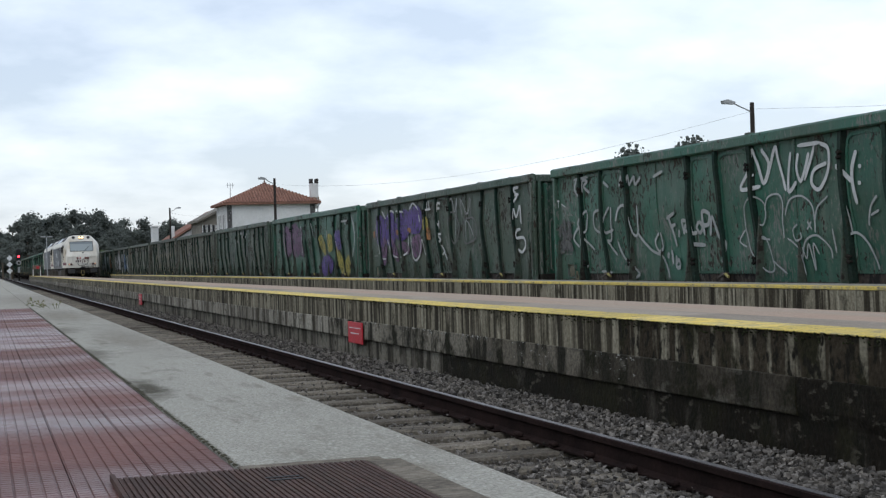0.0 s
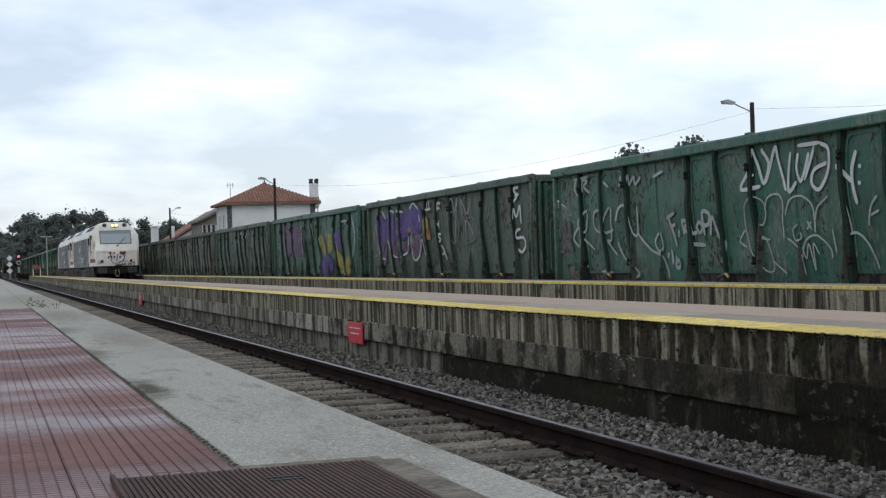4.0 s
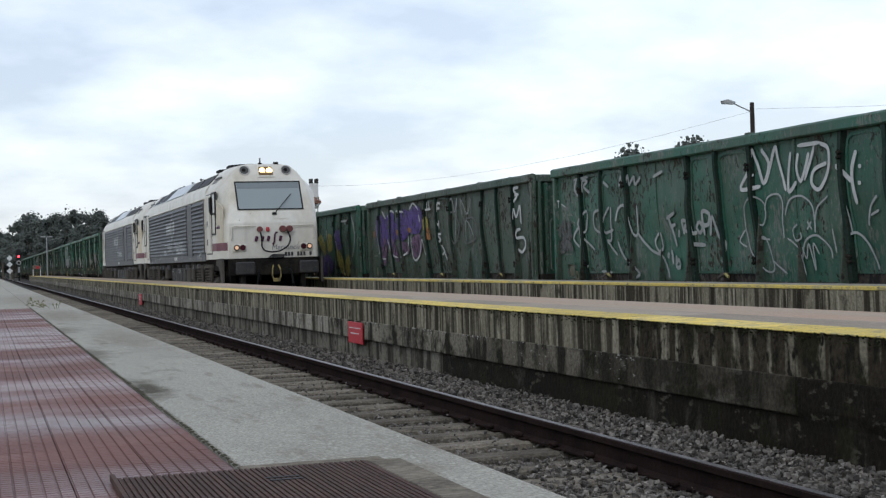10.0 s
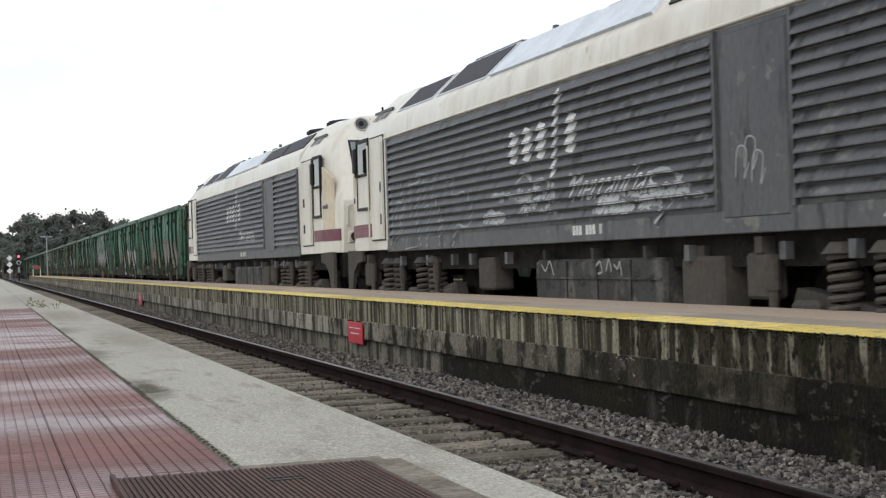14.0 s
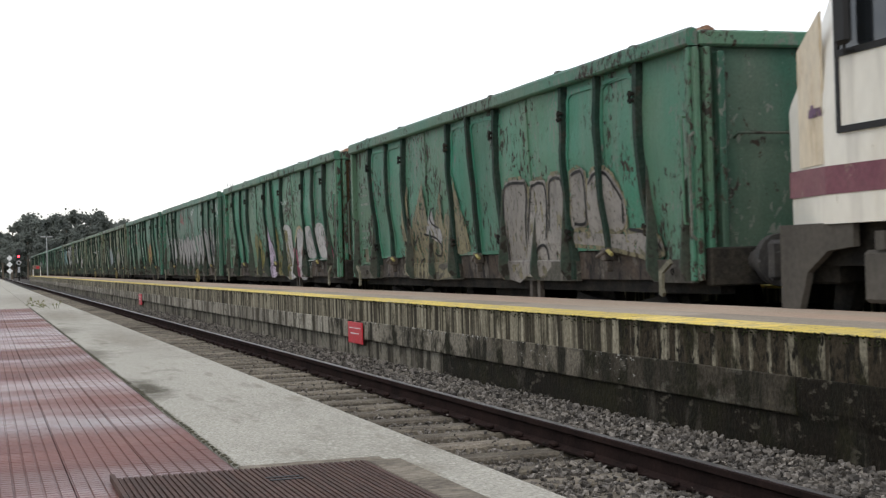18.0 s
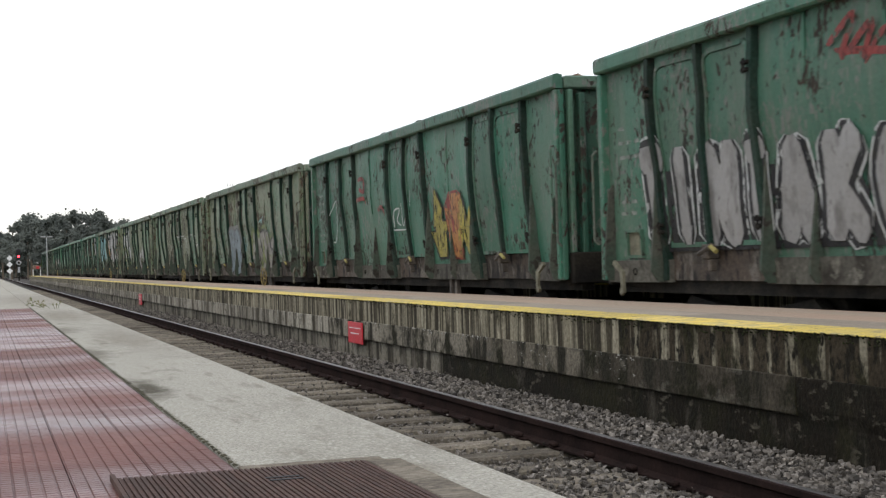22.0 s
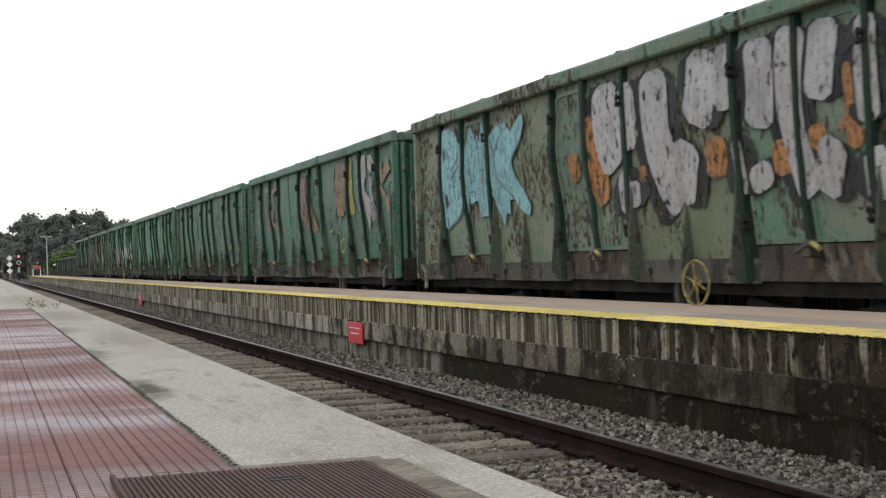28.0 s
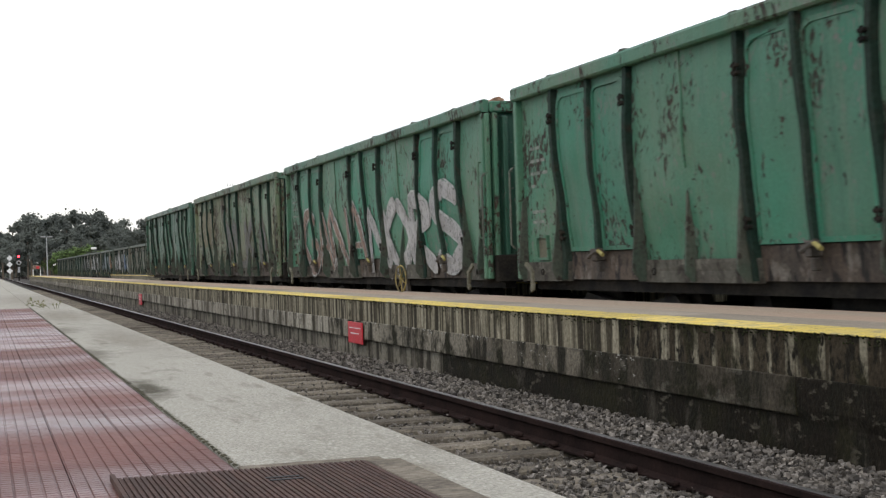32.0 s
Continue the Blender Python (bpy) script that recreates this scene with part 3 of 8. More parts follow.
        fs = [(j * w + i, (j + 1) * w + i, (j + 1) * w + i + 1, j * w + i + 1) for j in range(nz) for i in range(ny)]
        self.add(vs, fs)
        self.column(x + 0.012, x + thick, y0, y1, z0, z1, nz)
        return self.bend(seed)

    def ribbon(self, pts, width, x, taper=True, seed=None):
        """A flat stroke in a plane of constant x through the points (y, z), or laid on the wall of that seed."""
        n = len(pts)
        if n < 2:
            return self
        p = [Vector(q) for q in pts]
        m = 1 if seed is None else max(1, min(5, round(width / 0.1)))
        vs = []
        run = [0.0]
        for a, b in zip(p, p[1:]):
            run.append(run[-1] + (b - a).length)
        blunt = 0.2 * width if taper else 1e-6
        for i in range(n):
            d = (p[min(i + 1, n - 1)] - p[max(i - 1, 0)])
            d = d.normalized() if d.length > 1e-6 else Vector((1, 0))
            q = min(1.0, min(run[i], run[-1] - run[i]) / blunt)
            k = Vector((-d.y, d.x)) * width / 2 * (1 if not taper else max(0.5, math.sqrt(max(0.0, 1 - (1 - q) ** 2))))
            for j in range(m + 1):
                q = p[i] + k * (1 - 2 * j / m)
                vs.append((x if seed is None else x + skin(q.x, q.y, seed), q.x, q.y))
        w = m + 1
        return self.add(vs, [(w * i + j, w * i + j + 1, w * i + w + j + 1, w * i + w + j) for i in range(n - 1) for j in range(m)])


def mesh(name, g, mat, smooth=False):
    me = bpy.data.meshes.new(name)
    me.from_pydata(g.v, [], g.f)
    me.materials.append(mat)
    bm = bmesh.new()
    bm.from_mesh(me)
    bmesh.ops.recalc_face_normals(bm, faces=bm.faces)
    bm.to_mesh(me)
    bm.free()
    if smooth:
        me.polygons.foreach_set("use_smooth", [True] * len(me.polygons))
        me.set_sharp_from_angle(angle=radians(40))
    return me


def part(name, g, mat, parent, label="", smooth=False):
    ob = new(name, g if isinstance(g, bpy.types.Mesh) else mesh(name, g, mat, smooth))
    ob.parent = parent
    if label:
        ob["label"] = label
    return ob


def thing(name, label, category, group="", kind="", at=(0, 0, 0)):
    ob = new(name)
    ob.location = at
    ob.empty_display_size = 0.2
    return tagged(ob, label, category, group, kind)


def solid(name, g, mat, label="", category="", group="", kind="structure", smooth=False, at=(0, 0, 0)):
    ob = new(name, mesh(name, g, mat, smooth))
    ob.location = at
    return tagged(ob, label, category, group, kind)


def smoothline(pts, k=6):
    """A rounded line through the points."""
    p = [Vector(q) for q in pts]
    if len(p) < 3:
        return [tuple(q) for q in p]
    out = []
    for i in range(len(p) - 1):
        a, b, c, d = p[max(i - 1, 0)], p[i], p[i + 1], p[min(i + 2, len(p) - 1)]
        for j in range(k):
            t = j / k
            q = 0.5 * ((2 * b) + (c - a) * t + (2 * a - 5 * b + 4 * c - d) * t * t + (3 * b - a - 3 * c + d) * t ** 3)
            out.append(tuple(q))
    out.append(tuple(p[-1]))
    return out


# ---- ground, tracks and platforms ----
NEAR_C, MID_C, FAR_C = 2.83, 7.72, 11.92      # centre lines of the three tracks
Y0, Y1 = -12.0, 150.0                          # platforms run from behind the camera to here

g = G()
g.add([(-400, -60, -0.45), (900, -60, -0.45), (900, 1500, -0.45), (-400, 1500, -0.45)], [(0, 1, 2, 3)])
solid("ground", g, GRASS, "rough grass and dirt round the station yard", "ground")
g = G().box(0.9, 14.6, -20, 420, -0.6, -0.27)
solid("ballast_bed", g, BED, "dark grey gravel bed under the tracks", "ballast")

# near platform: tiles, concrete margin, edge wall
g = G().box(-5.0, 0.585, Y0, Y1, -0.4, 0.618)
solid("platform_core", g, GROUT, "low platform body under red tiles", "platform")
g = G().box(0.59, 1.15, Y0, Y1, -0.4, 0.647, 0.012)
solid("platform_margin", g, CONCRETE, "rough pale concrete platform edge", "platform")
# middle platform
g = G().box(4.72, 6.33, Y0, 160, -0.4, 0.655)
solid("island_platform", g, PAVER, "pinkish paved island platform between two tracks", "platform")
# third platform
g = G().box(9.36, 10.2, Y0, 113, -0.5, 0.69)
solid("far_platform", g, CONCRETE, "narrow concrete platform before the standing wagons", "platform")


def rail(name, x, y0, y1, z):
    prof = [(-0.065, -0.155), (0.065, -0.155), (0.065, -0.143), (0.012, -0.125), (0.009, -0.05), (0.035, -0.036), (0.035, -0.004), (-0.035, -0.004), (-0.035, -0.036), (-0.009, -0.05), (-0.012, -0.125), (-0.065, -0.143)]
    t = thing(name, "rusty steel rail with a shiny worn head", "rail", "rails", "structure", at=(x, 0, z))
    part("rail_web", G().prism(prof, "y", y0, y1), RAILSIDE, t)
    part("rail_head", G().box(-0.012, 0.030, y0, y1, -0.004, 0.001, 0.0008), RAILHEAD, t, "polished running surface")
    return t


for c, z in ((NEAR_C, 0.0), (MID_C, 0.0), (FAR_C, -0.39)):
    for s in (-1, 1):
        rail("rail", c + s * 0.868, -15, 400, z)

# ---- wagons ----
DOORS = (-4.25, 0.0, 4.25)
OUT = -HW + 0.016                              # where paint lies, just proud of the door frames


def wagon(paint, seed, label, doors=DOORS):
    w = thing("open_wagon", label, "freight wagon")
    pm = GREEN[paint]
    rnd = random.Random(seed)
    dm = GREEN[DOORPAINT[paint]]
    rm = RIM if paint == "grimy" else GREEN["faded"] if paint == "dull" else pm
    # near side: fixed panels and door leaves
    edges = [-HL + 0.1] + [c + s * 1.05 for c in doors for s in (-1, 1)] + [HL - 0.1]
    # added dark sheet behind the door gaps; their shade is its colour
    part("inner_wall", G().box(-HW + 0.26, -HW + 0.28, -HL + 0.1, HL - 0.1, 0.9, 3.18), UNDER, w)
    for i in range(0, len(edges), 2):
        a, b = edges[i], edges[i + 1]
        part("side_panel", G().sheet(a, b, 1.06, 3.16, -HW + 0.04, int((b - a) * 10) if b - a > 1.5 else 11, 22, 0, seed), pm, w, smooth=True)
        part("bottom_rail", G().column(-HW + 0.005, -HW + 0.06, a - 0.12 * (i > 0), b + 0.12 * (i < len(edges) - 2), 0.85, 1.075, 2).bend(seed), SILL, w, "grey-brown bottom rail")
        for y in ((a + 0.25, b - 0.25) if b - a > 1.5 else ((a + b) / 2,)):
            part("tie_ring", G().ring((-HW + 0.0, y, 0.96), (1, 0, 0), 0.032, 0.008, 10, 4).bend(seed), UNDER, w)
    for c in doors:
        for s in (-1, 1):
            a, b = (c - 0.89, c - 0.045) if s < 0 else (c + 0.045, c + 0.89)
            leaf = part("door_leaf", G().sheet(a, b, 1.19, 3.16, -HW + 0.035, 10, 20, 0, seed), dm, w, smooth=True)
            f, t, x = G(), 0.045, -HW + 0.033
            for k in range(4):
                f.box(x - 0.014, x + 0.03, a + (b - a) * k / 4, a + (b - a) * (k + 1) / 4, 1.19, 1.19 + t)
            f.column(x - 0.014, x + 0.03, a, a + t, 1.19 + t, 2.86, 10)
            f.column(x - 0.014, x + 0.03, b - t, b, 1.19 + t, 2.86, 10)
            f.prism([(a, 2.86), (a + t, 2.86), (a + 0.06, 2.91), (a + 0.14, 2.945), (b - 0.14, 2.945), (b - 0.06, 2.91), (b - t, 2.86), (b, 2.86), (b - 0.02, 2.94), (b - 0.1, 2.99), (a + 0.1, 2.99), (a + 0.02, 2.94)], "x", x - 0.014, x + 0.03)
            part("door_frame", f.bend(seed), dm, leaf)
        part("door_sill", G().column(-HW + 0.05, -HW + 0.12, c - 0.93, c + 0.93, 0.87, 1.18, 2).bend(seed), RUST, w, "rusty brown sill below the doors")
        part("closing_bar", G().column(-HW - 0.03, -HW + 0.03, c - 0.032, c + 0.032, 1.2, 3.14, 14).bend(seed), POST, w)
        k = G().tube((-HW - 0.08, c - 0.14, 1.2), (-HW - 0.08, c + 0.12, 1.12), 0.024, n=8).box(-HW - 0.09, -HW + 0.04, c - 0.05, c + 0.05, 1.07, 1.21, 0.015).box(-HW - 0.07, -HW, c - 0.06, c + 0.0, 0.96, 1.07, 0.01)
        part("door_latch", k.bend(seed), IRON, w, "worn iron latch")
        part("latch_tip", G().tube((-HW - 0.085, c - 0.12, 1.19), (-HW - 0.085, c - 0.22, 1.14), 0.022, n=8).bend(seed), LATCHTIP, w, "chipped yellow latch handle")
        for s in (-1, 1):
            y = c + s * 0.985
            part("side_post", G().column(-HW - 0.025, -HW + 0.06, y - 0.04, y + 0.04, 0.87, 3.14, 14).bend(seed), POST, w)
            for z in (1.38, 2.72):
                h, yh = G(), y - s * 0.03
                h.box(-HW - 0.065, -HW - 0.015, yh - 0.045, yh + 0.045, z - 0.05, z - 0.015, 0.008)
                h.box(-HW - 0.065, -HW - 0.015, yh - 0.045, yh + 0.045, z + 0.015, z + 0.05, 0.008)
                h.tube((-HW - 0.055, yh, z - 0.065), (-HW - 0.055, yh, z + 0.065), 0.015, n=6)
                part("hinge", h.bend(seed), UNDER, w)
            yy = y + s * 0.085
            part("gusset", G().prism([(-HW + 0.05, 2.05), (-HW + 0.03, 2.0), (-HW - 0.06, 1.45), (-HW - 0.14, 1.03), (-HW - 0.14, 0.97), (-HW - 0.06, 0.86), (-HW + 0.05, 0.86)], "y", yy - 0.014, yy + 0.014).bend(seed), GUSSET, w)
    for c in (-2.12, 2.12) if len(doors) == 3 else (-2.05, -0.9, 0.25, 1.4, 2.5):
        part("panel_rib", G().prism([(-HW + 0.05, 1.75), (-HW + 0.03, 1.7), (-HW - 0.11, 1.0), (-HW - 0.11, 0.94), (-HW - 0.05, 0.86), (-HW + 0.05, 0.86)], "y", c - 0.014, c + 0.014).bend(seed), GUSSET, w)
        part("panel_seam", G().column(-HW + 0.024, -HW + 0.05, c - 0.018, c + 0.018, 1.95, 3.05, 10).bend(seed), pm, w)
    for s in (-1, 1):
        part("end_gusset", G().prism([(-HW + 0.05, 1.9), (-HW - 0.02, 1.8), (-HW - 0.09, 1.0), (-HW - 0.04, 0.87), (-HW + 0.05, 0.87)], "y", s * 6.25 - 0.014, s * 6.25 + 0.014), GUSSET, w)
    for k, (z, n) in enumerate(((2.42, 2), (2.27, 3), (2.12, 3), (1.97, 1), (1.66, 2), (1.54, 2))):
        for q in range(n):
            y = HL - 0.36 - 0.17 * q
            part("lettering_bar", G().box(OUT + 0.0205, OUT + 0.023, y - 0.155 + 0.03 * (k % 2), y, z, z + 0.038).bend(seed), MARKING, w)
    y = HL - 0.62
    part("label_frame", G().box(-HW - 0.0, -HW + 0.04, y - 0.14, y + 0.14, 1.10, 1.13).box(-HW, -HW + 0.04, y - 0.14, y + 0.14, 1.36, 1.39).box(-HW, -HW + 0.04, y - 0.14, y - 0.12, 1.13, 1.36).box(-HW, -HW + 0.04, y + 0.12, y + 0.14, 1.13, 1.36).bend(seed), pm, w)
    part("label_plate", G().box(-HW + 0.03, -HW + 0.038, y - 0.12, y + 0.12, 1.13, 1.36).bend(seed), PALE, w, "pale label plate")
    # rims
    lift = 0.0 if paint in ("fresh", "worn", "dull") else -0.03
    for c in DOORS[1:2] if paint in ("fresh", "emerald") else DOORS:
        for y in (c - 0.99, c + 0.99):
            part("rim_cap", G().box(-HW - 0.05, -HW + 0.05, y - 0.05 - 0.05 * rnd.random(), y + 0.05, 3.21 + lift, 3.226 + lift + 0.02 * rnd.random(), 0.006), RIM, w)
    prof = [(-0.050, 3.055), (0.05, 3.055), (0.05, 3.21), (-0.005, 3.225), (-0.045, 3.218), (-0.068, 3.19), (-0.068, 3.075)]
    part("top_rim", G().beam([(x - HW, z + lift) for x, z in prof], -HL - 0.03, HL, 44, 0.007, seed), rm, w, "dented top rim")
    part("top_rim", G().beam([(HW - x, z + lift) for x, z in prof], -HL, HL, 20, 0.012, seed + 3), rm, w)
    for s in (-1, 1):
        part("top_rim", G().box(-HW + 0.062, HW - 0.062, s * HL - 0.065, s * HL + 0.065, 3.05 + lift, 3.2 + lift, 0.02), rm, w)
    # far side, ends, floor
    part("side_wall", G().box(HW - 0.05, HW, -HL, HL, 0.87, 3.02), pm, w)
    for s in (-1, 1):
        e = G().box(-HW + 0.07, HW - 0.07, s * (HL - 0.06) - 0.03, s * (HL - 0.06) + 0.03, 0.95, 3.1)
        part("end_wall", e, SHADED_END, w)
        if s < 0:
            part("grab_rail", G().swept([(-HW + 0.02, -HL + 0.08, 1.40), (-HW - 0.07, -HL + 0.085, 1.41), (-HW - 0.075, -HL + 0.09, 1.46), (-HW - 0.075, -HL + 0.1, 2.36), (-HW - 0.07, -HL + 0.105, 2.40), (-HW + 0.02, -HL + 0.11, 2.41)], 0.014), pm, w, "green grab rail at the corner")
        part("end_rail", G().pipe([(-1.0, s * (HL - 0.02), 2.2), (-1.0, s * (HL + 0.06), 2.24), (0.6, s * (HL + 0.06), 2.24), (0.6, s * (HL - 0.02), 2.2)], 0.013), GUSSET, w)
        for x in (-HW + 0.01, HW - 0.01):
            k = 1 if x > 0 else -1
            part("corner_post", G().box(x - 0.05, x + 0.07, s * (HL - 0.05) - 0.06, s * (HL - 0.05) + 0.03, 0.87, 3.05, 0.012), pm, w)
            for d, e in ((0.11, 0.05), (0.01, 0.0225)):
                part("corner_rib", G().box(x - k * d - 0.03, x - k * d + 0.03, s * (HL - 0.01 + e) - 0.05, s * (HL - 0.01 + e) + 0.05, 0.87, 3.04, 0.01), pm, w)
        for x in (-HW + 0.26, HW - 0.26):
            part("end_rib", G().box(x - 0.035, x + 0.035, s * (HL + 0.03) - 0.065, s * (HL + 0.03) + 0.065, 0.87, 3.0, 0.012), SHADED_END, w)
        part("headstock", G().box(-1.35, 1.35, s * (HL + 0.06) - 0.06, s * (HL + 0.06) + 0.06, 0.82, 1.18, 0.015), UNDER, w)
        for x in (-0.875, 0.875):
            b = G().tube((x, s * 6.56, 1.05), (x, s * 6.9, 1.05), 0.10, n=12).tube((x, s * 6.9, 1.05), (x, s * 6.99, 1.05), 0.24, n=16)
            part("buffer", b, BUFFER, w, smooth=True)
        part("coupling", G().pipe([(0, s * 6.55, 1.0), (0, s * 6.8, 0.9), (0, s * 7.0, 0.98)], 0.035), UNDER, w)
        part("hand_rail", G().pipe([(-HW - 0.03, s * 6.5, 1.25), (-HW - 0.08, s * 6.5, 1.3), (-HW - 0.08, s * 6.5, 2.2), (-HW - 0.03, s * 6.5, 2.25)], 0.013), RIM, w)
        y = s * 5.78
        part("step_iron", G().prism([(y + s * 0.24, 1.08), (y + s * 0.28, 1.04), (y + s * 0.10, 0.95), (y + s * 0.08, 0.80), (y + s * 0.12, 0.76), (y + s * 0.08, 0.72), (y + s * 0.02, 0.75), (y + s * 0.03, 0.97)], "x", -HW - 0.09, -HW - 0.06), PALE, w, "chipped pale step iron")
    part("wagon_floor", G().box(-HW + 0.25, HW - 0.06, -HL + 0.02, HL - 0.02, 1.0, 1.1), UNDER, w)
    for x in (-1.2, 1.05):
        part("sole_bar", G().box(x, x + 0.15, -HL, HL, 0.74, 1.0), UNDER, w)
    part("brake_box", G().box(-1.0, -0.8, -1.2, 0.3, 0.42, 0.78, 0.02), UNDER, w)
    part("air_tank", G().tube((-1.0, 1.4, 0.62), (0.6, 1.4, 0.62), 0.16), UNDER, w)
    for y in (-2.0, -1.75):
        part("brake_lever", G().box(-1.25, -1.19, y, y + 0.09, 0.4, 0.86), IRON, w)
    lg = G()
    n = 26
    vs, fs = [], []
    for j in range(n + 1):
        for i in range(7):
            x, y = -1.32 + 2.64 * i / 6, -6.3 + 12.6 * j / n
            vs.append((x, y, 2.86 + 0.14 * (1 - (x / 1.5) ** 2) + 0.14 * noise.noise((x * 1.3 + seed, y * 0.7, seed))))
    for j in range(n):
        for i in range(6):
            fs.append((j * 7 + i, j * 7 + i + 1, (j + 1) * 7 + i + 1, (j + 1) * 7 + i))
    lg.add(vs, fs)
    for _ in range(16):
        x, y = rnd.uniform(-1.3, 1.2), rnd.uniform(-6.2, 6.2)
        a = rnd.uniform(-0.5, 0.5)
        q = 2.93 + 0.10 * (1 - (x / 1.5) ** 2)
        lg.tube((x, y, q), (x + 0.25 * math.cos(a), y + rnd.uniform(0.3, 0.9), q + rnd.uniform(0.0, 0.12)), rnd.uniform(0.03, 0.06), n=6)
    if paint in ("worn", "fresh"):
        for k in range(5):
            x = -1.1 + 0.5 * k + rnd.uniform(-0.1, 0.1)
            lg.tube((x, -6.25, 3.12 + rnd.uniform(0, 0.06)), (x + rnd.uniform(-0.4, 0.4), -4.9, 3.05 + rnd.uniform(0, 0.12)), 0.11, 0.09, n=9)
    part("load", lg, LOAD, w, "brown bulk load heaped to the rim")
    for y in (-4.0, 4.0):
        bg = part("bogie", G().prism([(y - 1.35, 0.52), (y - 1.1, 0.72), (y - 0.4, 0.62), (y + 0.4, 0.62), (y + 1.1, 0.72), (y + 1.35, 0.52), (y + 0.9, 0.4), (y + 0.4, 0.28), (y - 0.4, 0.28), (y - 0.9, 0.4)], "x", -1.12, -1.0), UNDER, w)
        part("bogie_frame", G().prism([(y - 1.35, 0.52), (y + 1.35, 0.52), (y + 0.4, 0.28), (y - 0.4, 0.28)], "x", 1.0, 1.12), UNDER, bg)
        for yy in (y - 0.9, y + 0.9):
            part("wheelset", G().tube((-0.94, yy, 0.46), (-0.81, yy, 0.46), 0.46, n=20).tube((0.81, yy, 0.46), (0.94, yy, 0.46), 0.46, n=20).tube((-1.15, yy, 0.46), (1.15, yy, 0.46), 0.09, n=8), UNDER, bg, smooth=True)
    return w


WAGON_LABEL = {
    "fresh": "open freight wagon in patchy green paint with rust spots",
    "worn": "open freight wagon in faded peeling green paint",
    "dull": "open freight wagon in flaking olive and rusty paint",
    "dark": "open freight wagon in dark grimy green paint",
    "emerald": "open freight wagon in fairly clean deep green paint",
    "grimy": "open freight wagon in grimy grey-green paint",
}
SEEDS = {k: i * 7.3 + 1.7 for i, k in enumerate(WAGON_LABEL)}
PROTO = {k: wagon(k, SEEDS[k], WAGON_LABEL[k]) for k in WAGON_LABEL}
SEEDS["twin"] = 52.4
PROTO["twin"] = wagon("fresh", SEEDS["twin"], "open freight wagon with two door pairs, green paint and silver lettering", (-4.25, 4.25))
SIDE = {}                                      # the battered wall of each wagon
USED = set()


def hand_wheel(w, u):
    y = HL - u
    h = part("hand_wheel", G().ring((-HW - 0.13, y, 0.86), (1, 0.12, 0), 0.205, 0.012, 24, 6), YELLOWHOOK, w, "worn yellow brake hand wheel", smooth=True)
    g = G()
    for k in range(3):
        a = k * math.pi / 3 + 0.3
        g.pipe([(-HW - 0.13, y - 0.19 * math.cos(a), 0.86 - 0.19 * math.sin(a)), (-HW - 0.13, y + 0.19 * math.cos(a), 0.86 + 0.19 * math.sin(a))], 0.011)
    part("spokes", g.tube((-HW - 0.15, y, 0.86), (-HW - 0.08, y, 0.86), 0.028, n=8), YELLOWHOOK, h)


def place_wagon(kind, x, y, z, group):
    if kind not in USED:
        USED.add(kind)
        w = PROTO[kind]
        w.matrix_basis = pose(x, y, z)
    else:
        w = copy_thing(PROTO[kind], pose(x, y, z))
    w["group"] = group
    SIDE[w.name] = SEEDS[kind]
    return w


KINDS = ["worn", "worn", "twin", "fresh", "dull", "dull", "dull", "dull", "fresh", "fresh", "worn", "worn", "dull", "emerald"]
TRAIN = [(place_wagon(k, MID_C, 385.545 + 14.04 * i, 0.0, "wagons of the passing train"), 385.545 + 14.04 * i) for i, k in enumerate(KINDS)]
STAND = [place_wagon(k, FAR_C, 19.25 + 14.02 * i, -0.39, "wagons standing at the far platform")
         for i, k in enumerate(["emerald", "dark", "emerald", "dark", "grimy", "grimy", "grimy", "grimy", "dark", "grimy", "grimy", "dark", "grimy", "grimy", "grimy"])]
for i in (2, 4, 5, 7, 11):
    hand_wheel(TRAIN[i][0], 9.15)
ENDRUST = material("rust_stained_end", (0.13, 0.075, 0.035), (0.09, 0.055, 0.03), (0.05, 0.06, 0.04), rough=0.8, scale=1.2, fine=20, vary=0.15)
for o in TRAIN[1][0].children:
    if o.name.startswith("end_wall"):
        o.material_slots[0].link = "OBJECT"
        o.material_slots[0].material = ENDRUST
        o["label"] = "orange rust-stained end wall"
STAND.append(place_wagon("emerald", FAR_C, 19.25 - 14.02, -0.39, "wagons standing at the far platform"))

# ---- locomotives ----


def text_mesh(body, size, mat, name="lettering", shear=0.0):
    cu = bpy.data.curves.new(name, "FONT")
    cu.body, cu.size, cu.shear, cu.resolution_u = body, size, shear, 3
    cu.align_x = "CENTER"
    ob = bpy.data.objects.new(name, cu)
    scene.collection.objects.link(ob)
    bpy.context.view_layer.update()
    me = bpy.data.meshes.new_from_object(ob.evaluated_get(bpy.context.evaluated_depsgraph_get()))
    bpy.data.objects.remove(ob)
    me.materials.clear()
    me.materials.append(mat)
    return me


def turned(me, m):
    me.transform(m)
    return me


def on_slats(me):
    """Lay flat paint on the louvre slats: cut at each slat and follow its slope."""
    bm = bmesh.new()
    bm.from_mesh(me)
    for k in range(14):
        for z in (1.55 + k * 0.119, 1.55 + k * 0.119 - 0.006):
            bmesh.ops.bisect_plane(bm, geom=bm.verts[:] + bm.edges[:] + bm.faces[:], plane_co=(0, 0, z), plane_no=(0, 0, 1))
    for v in bm.verts:
        f = ((v.co.z - 1.55 + 1e-5) % 0.119) / 0.112
        v.co.x = -1.5205 + (0.058 * f if f < 1.01 else 0.0)
    bm.to_mesh(me)
    bm.free()
    return me


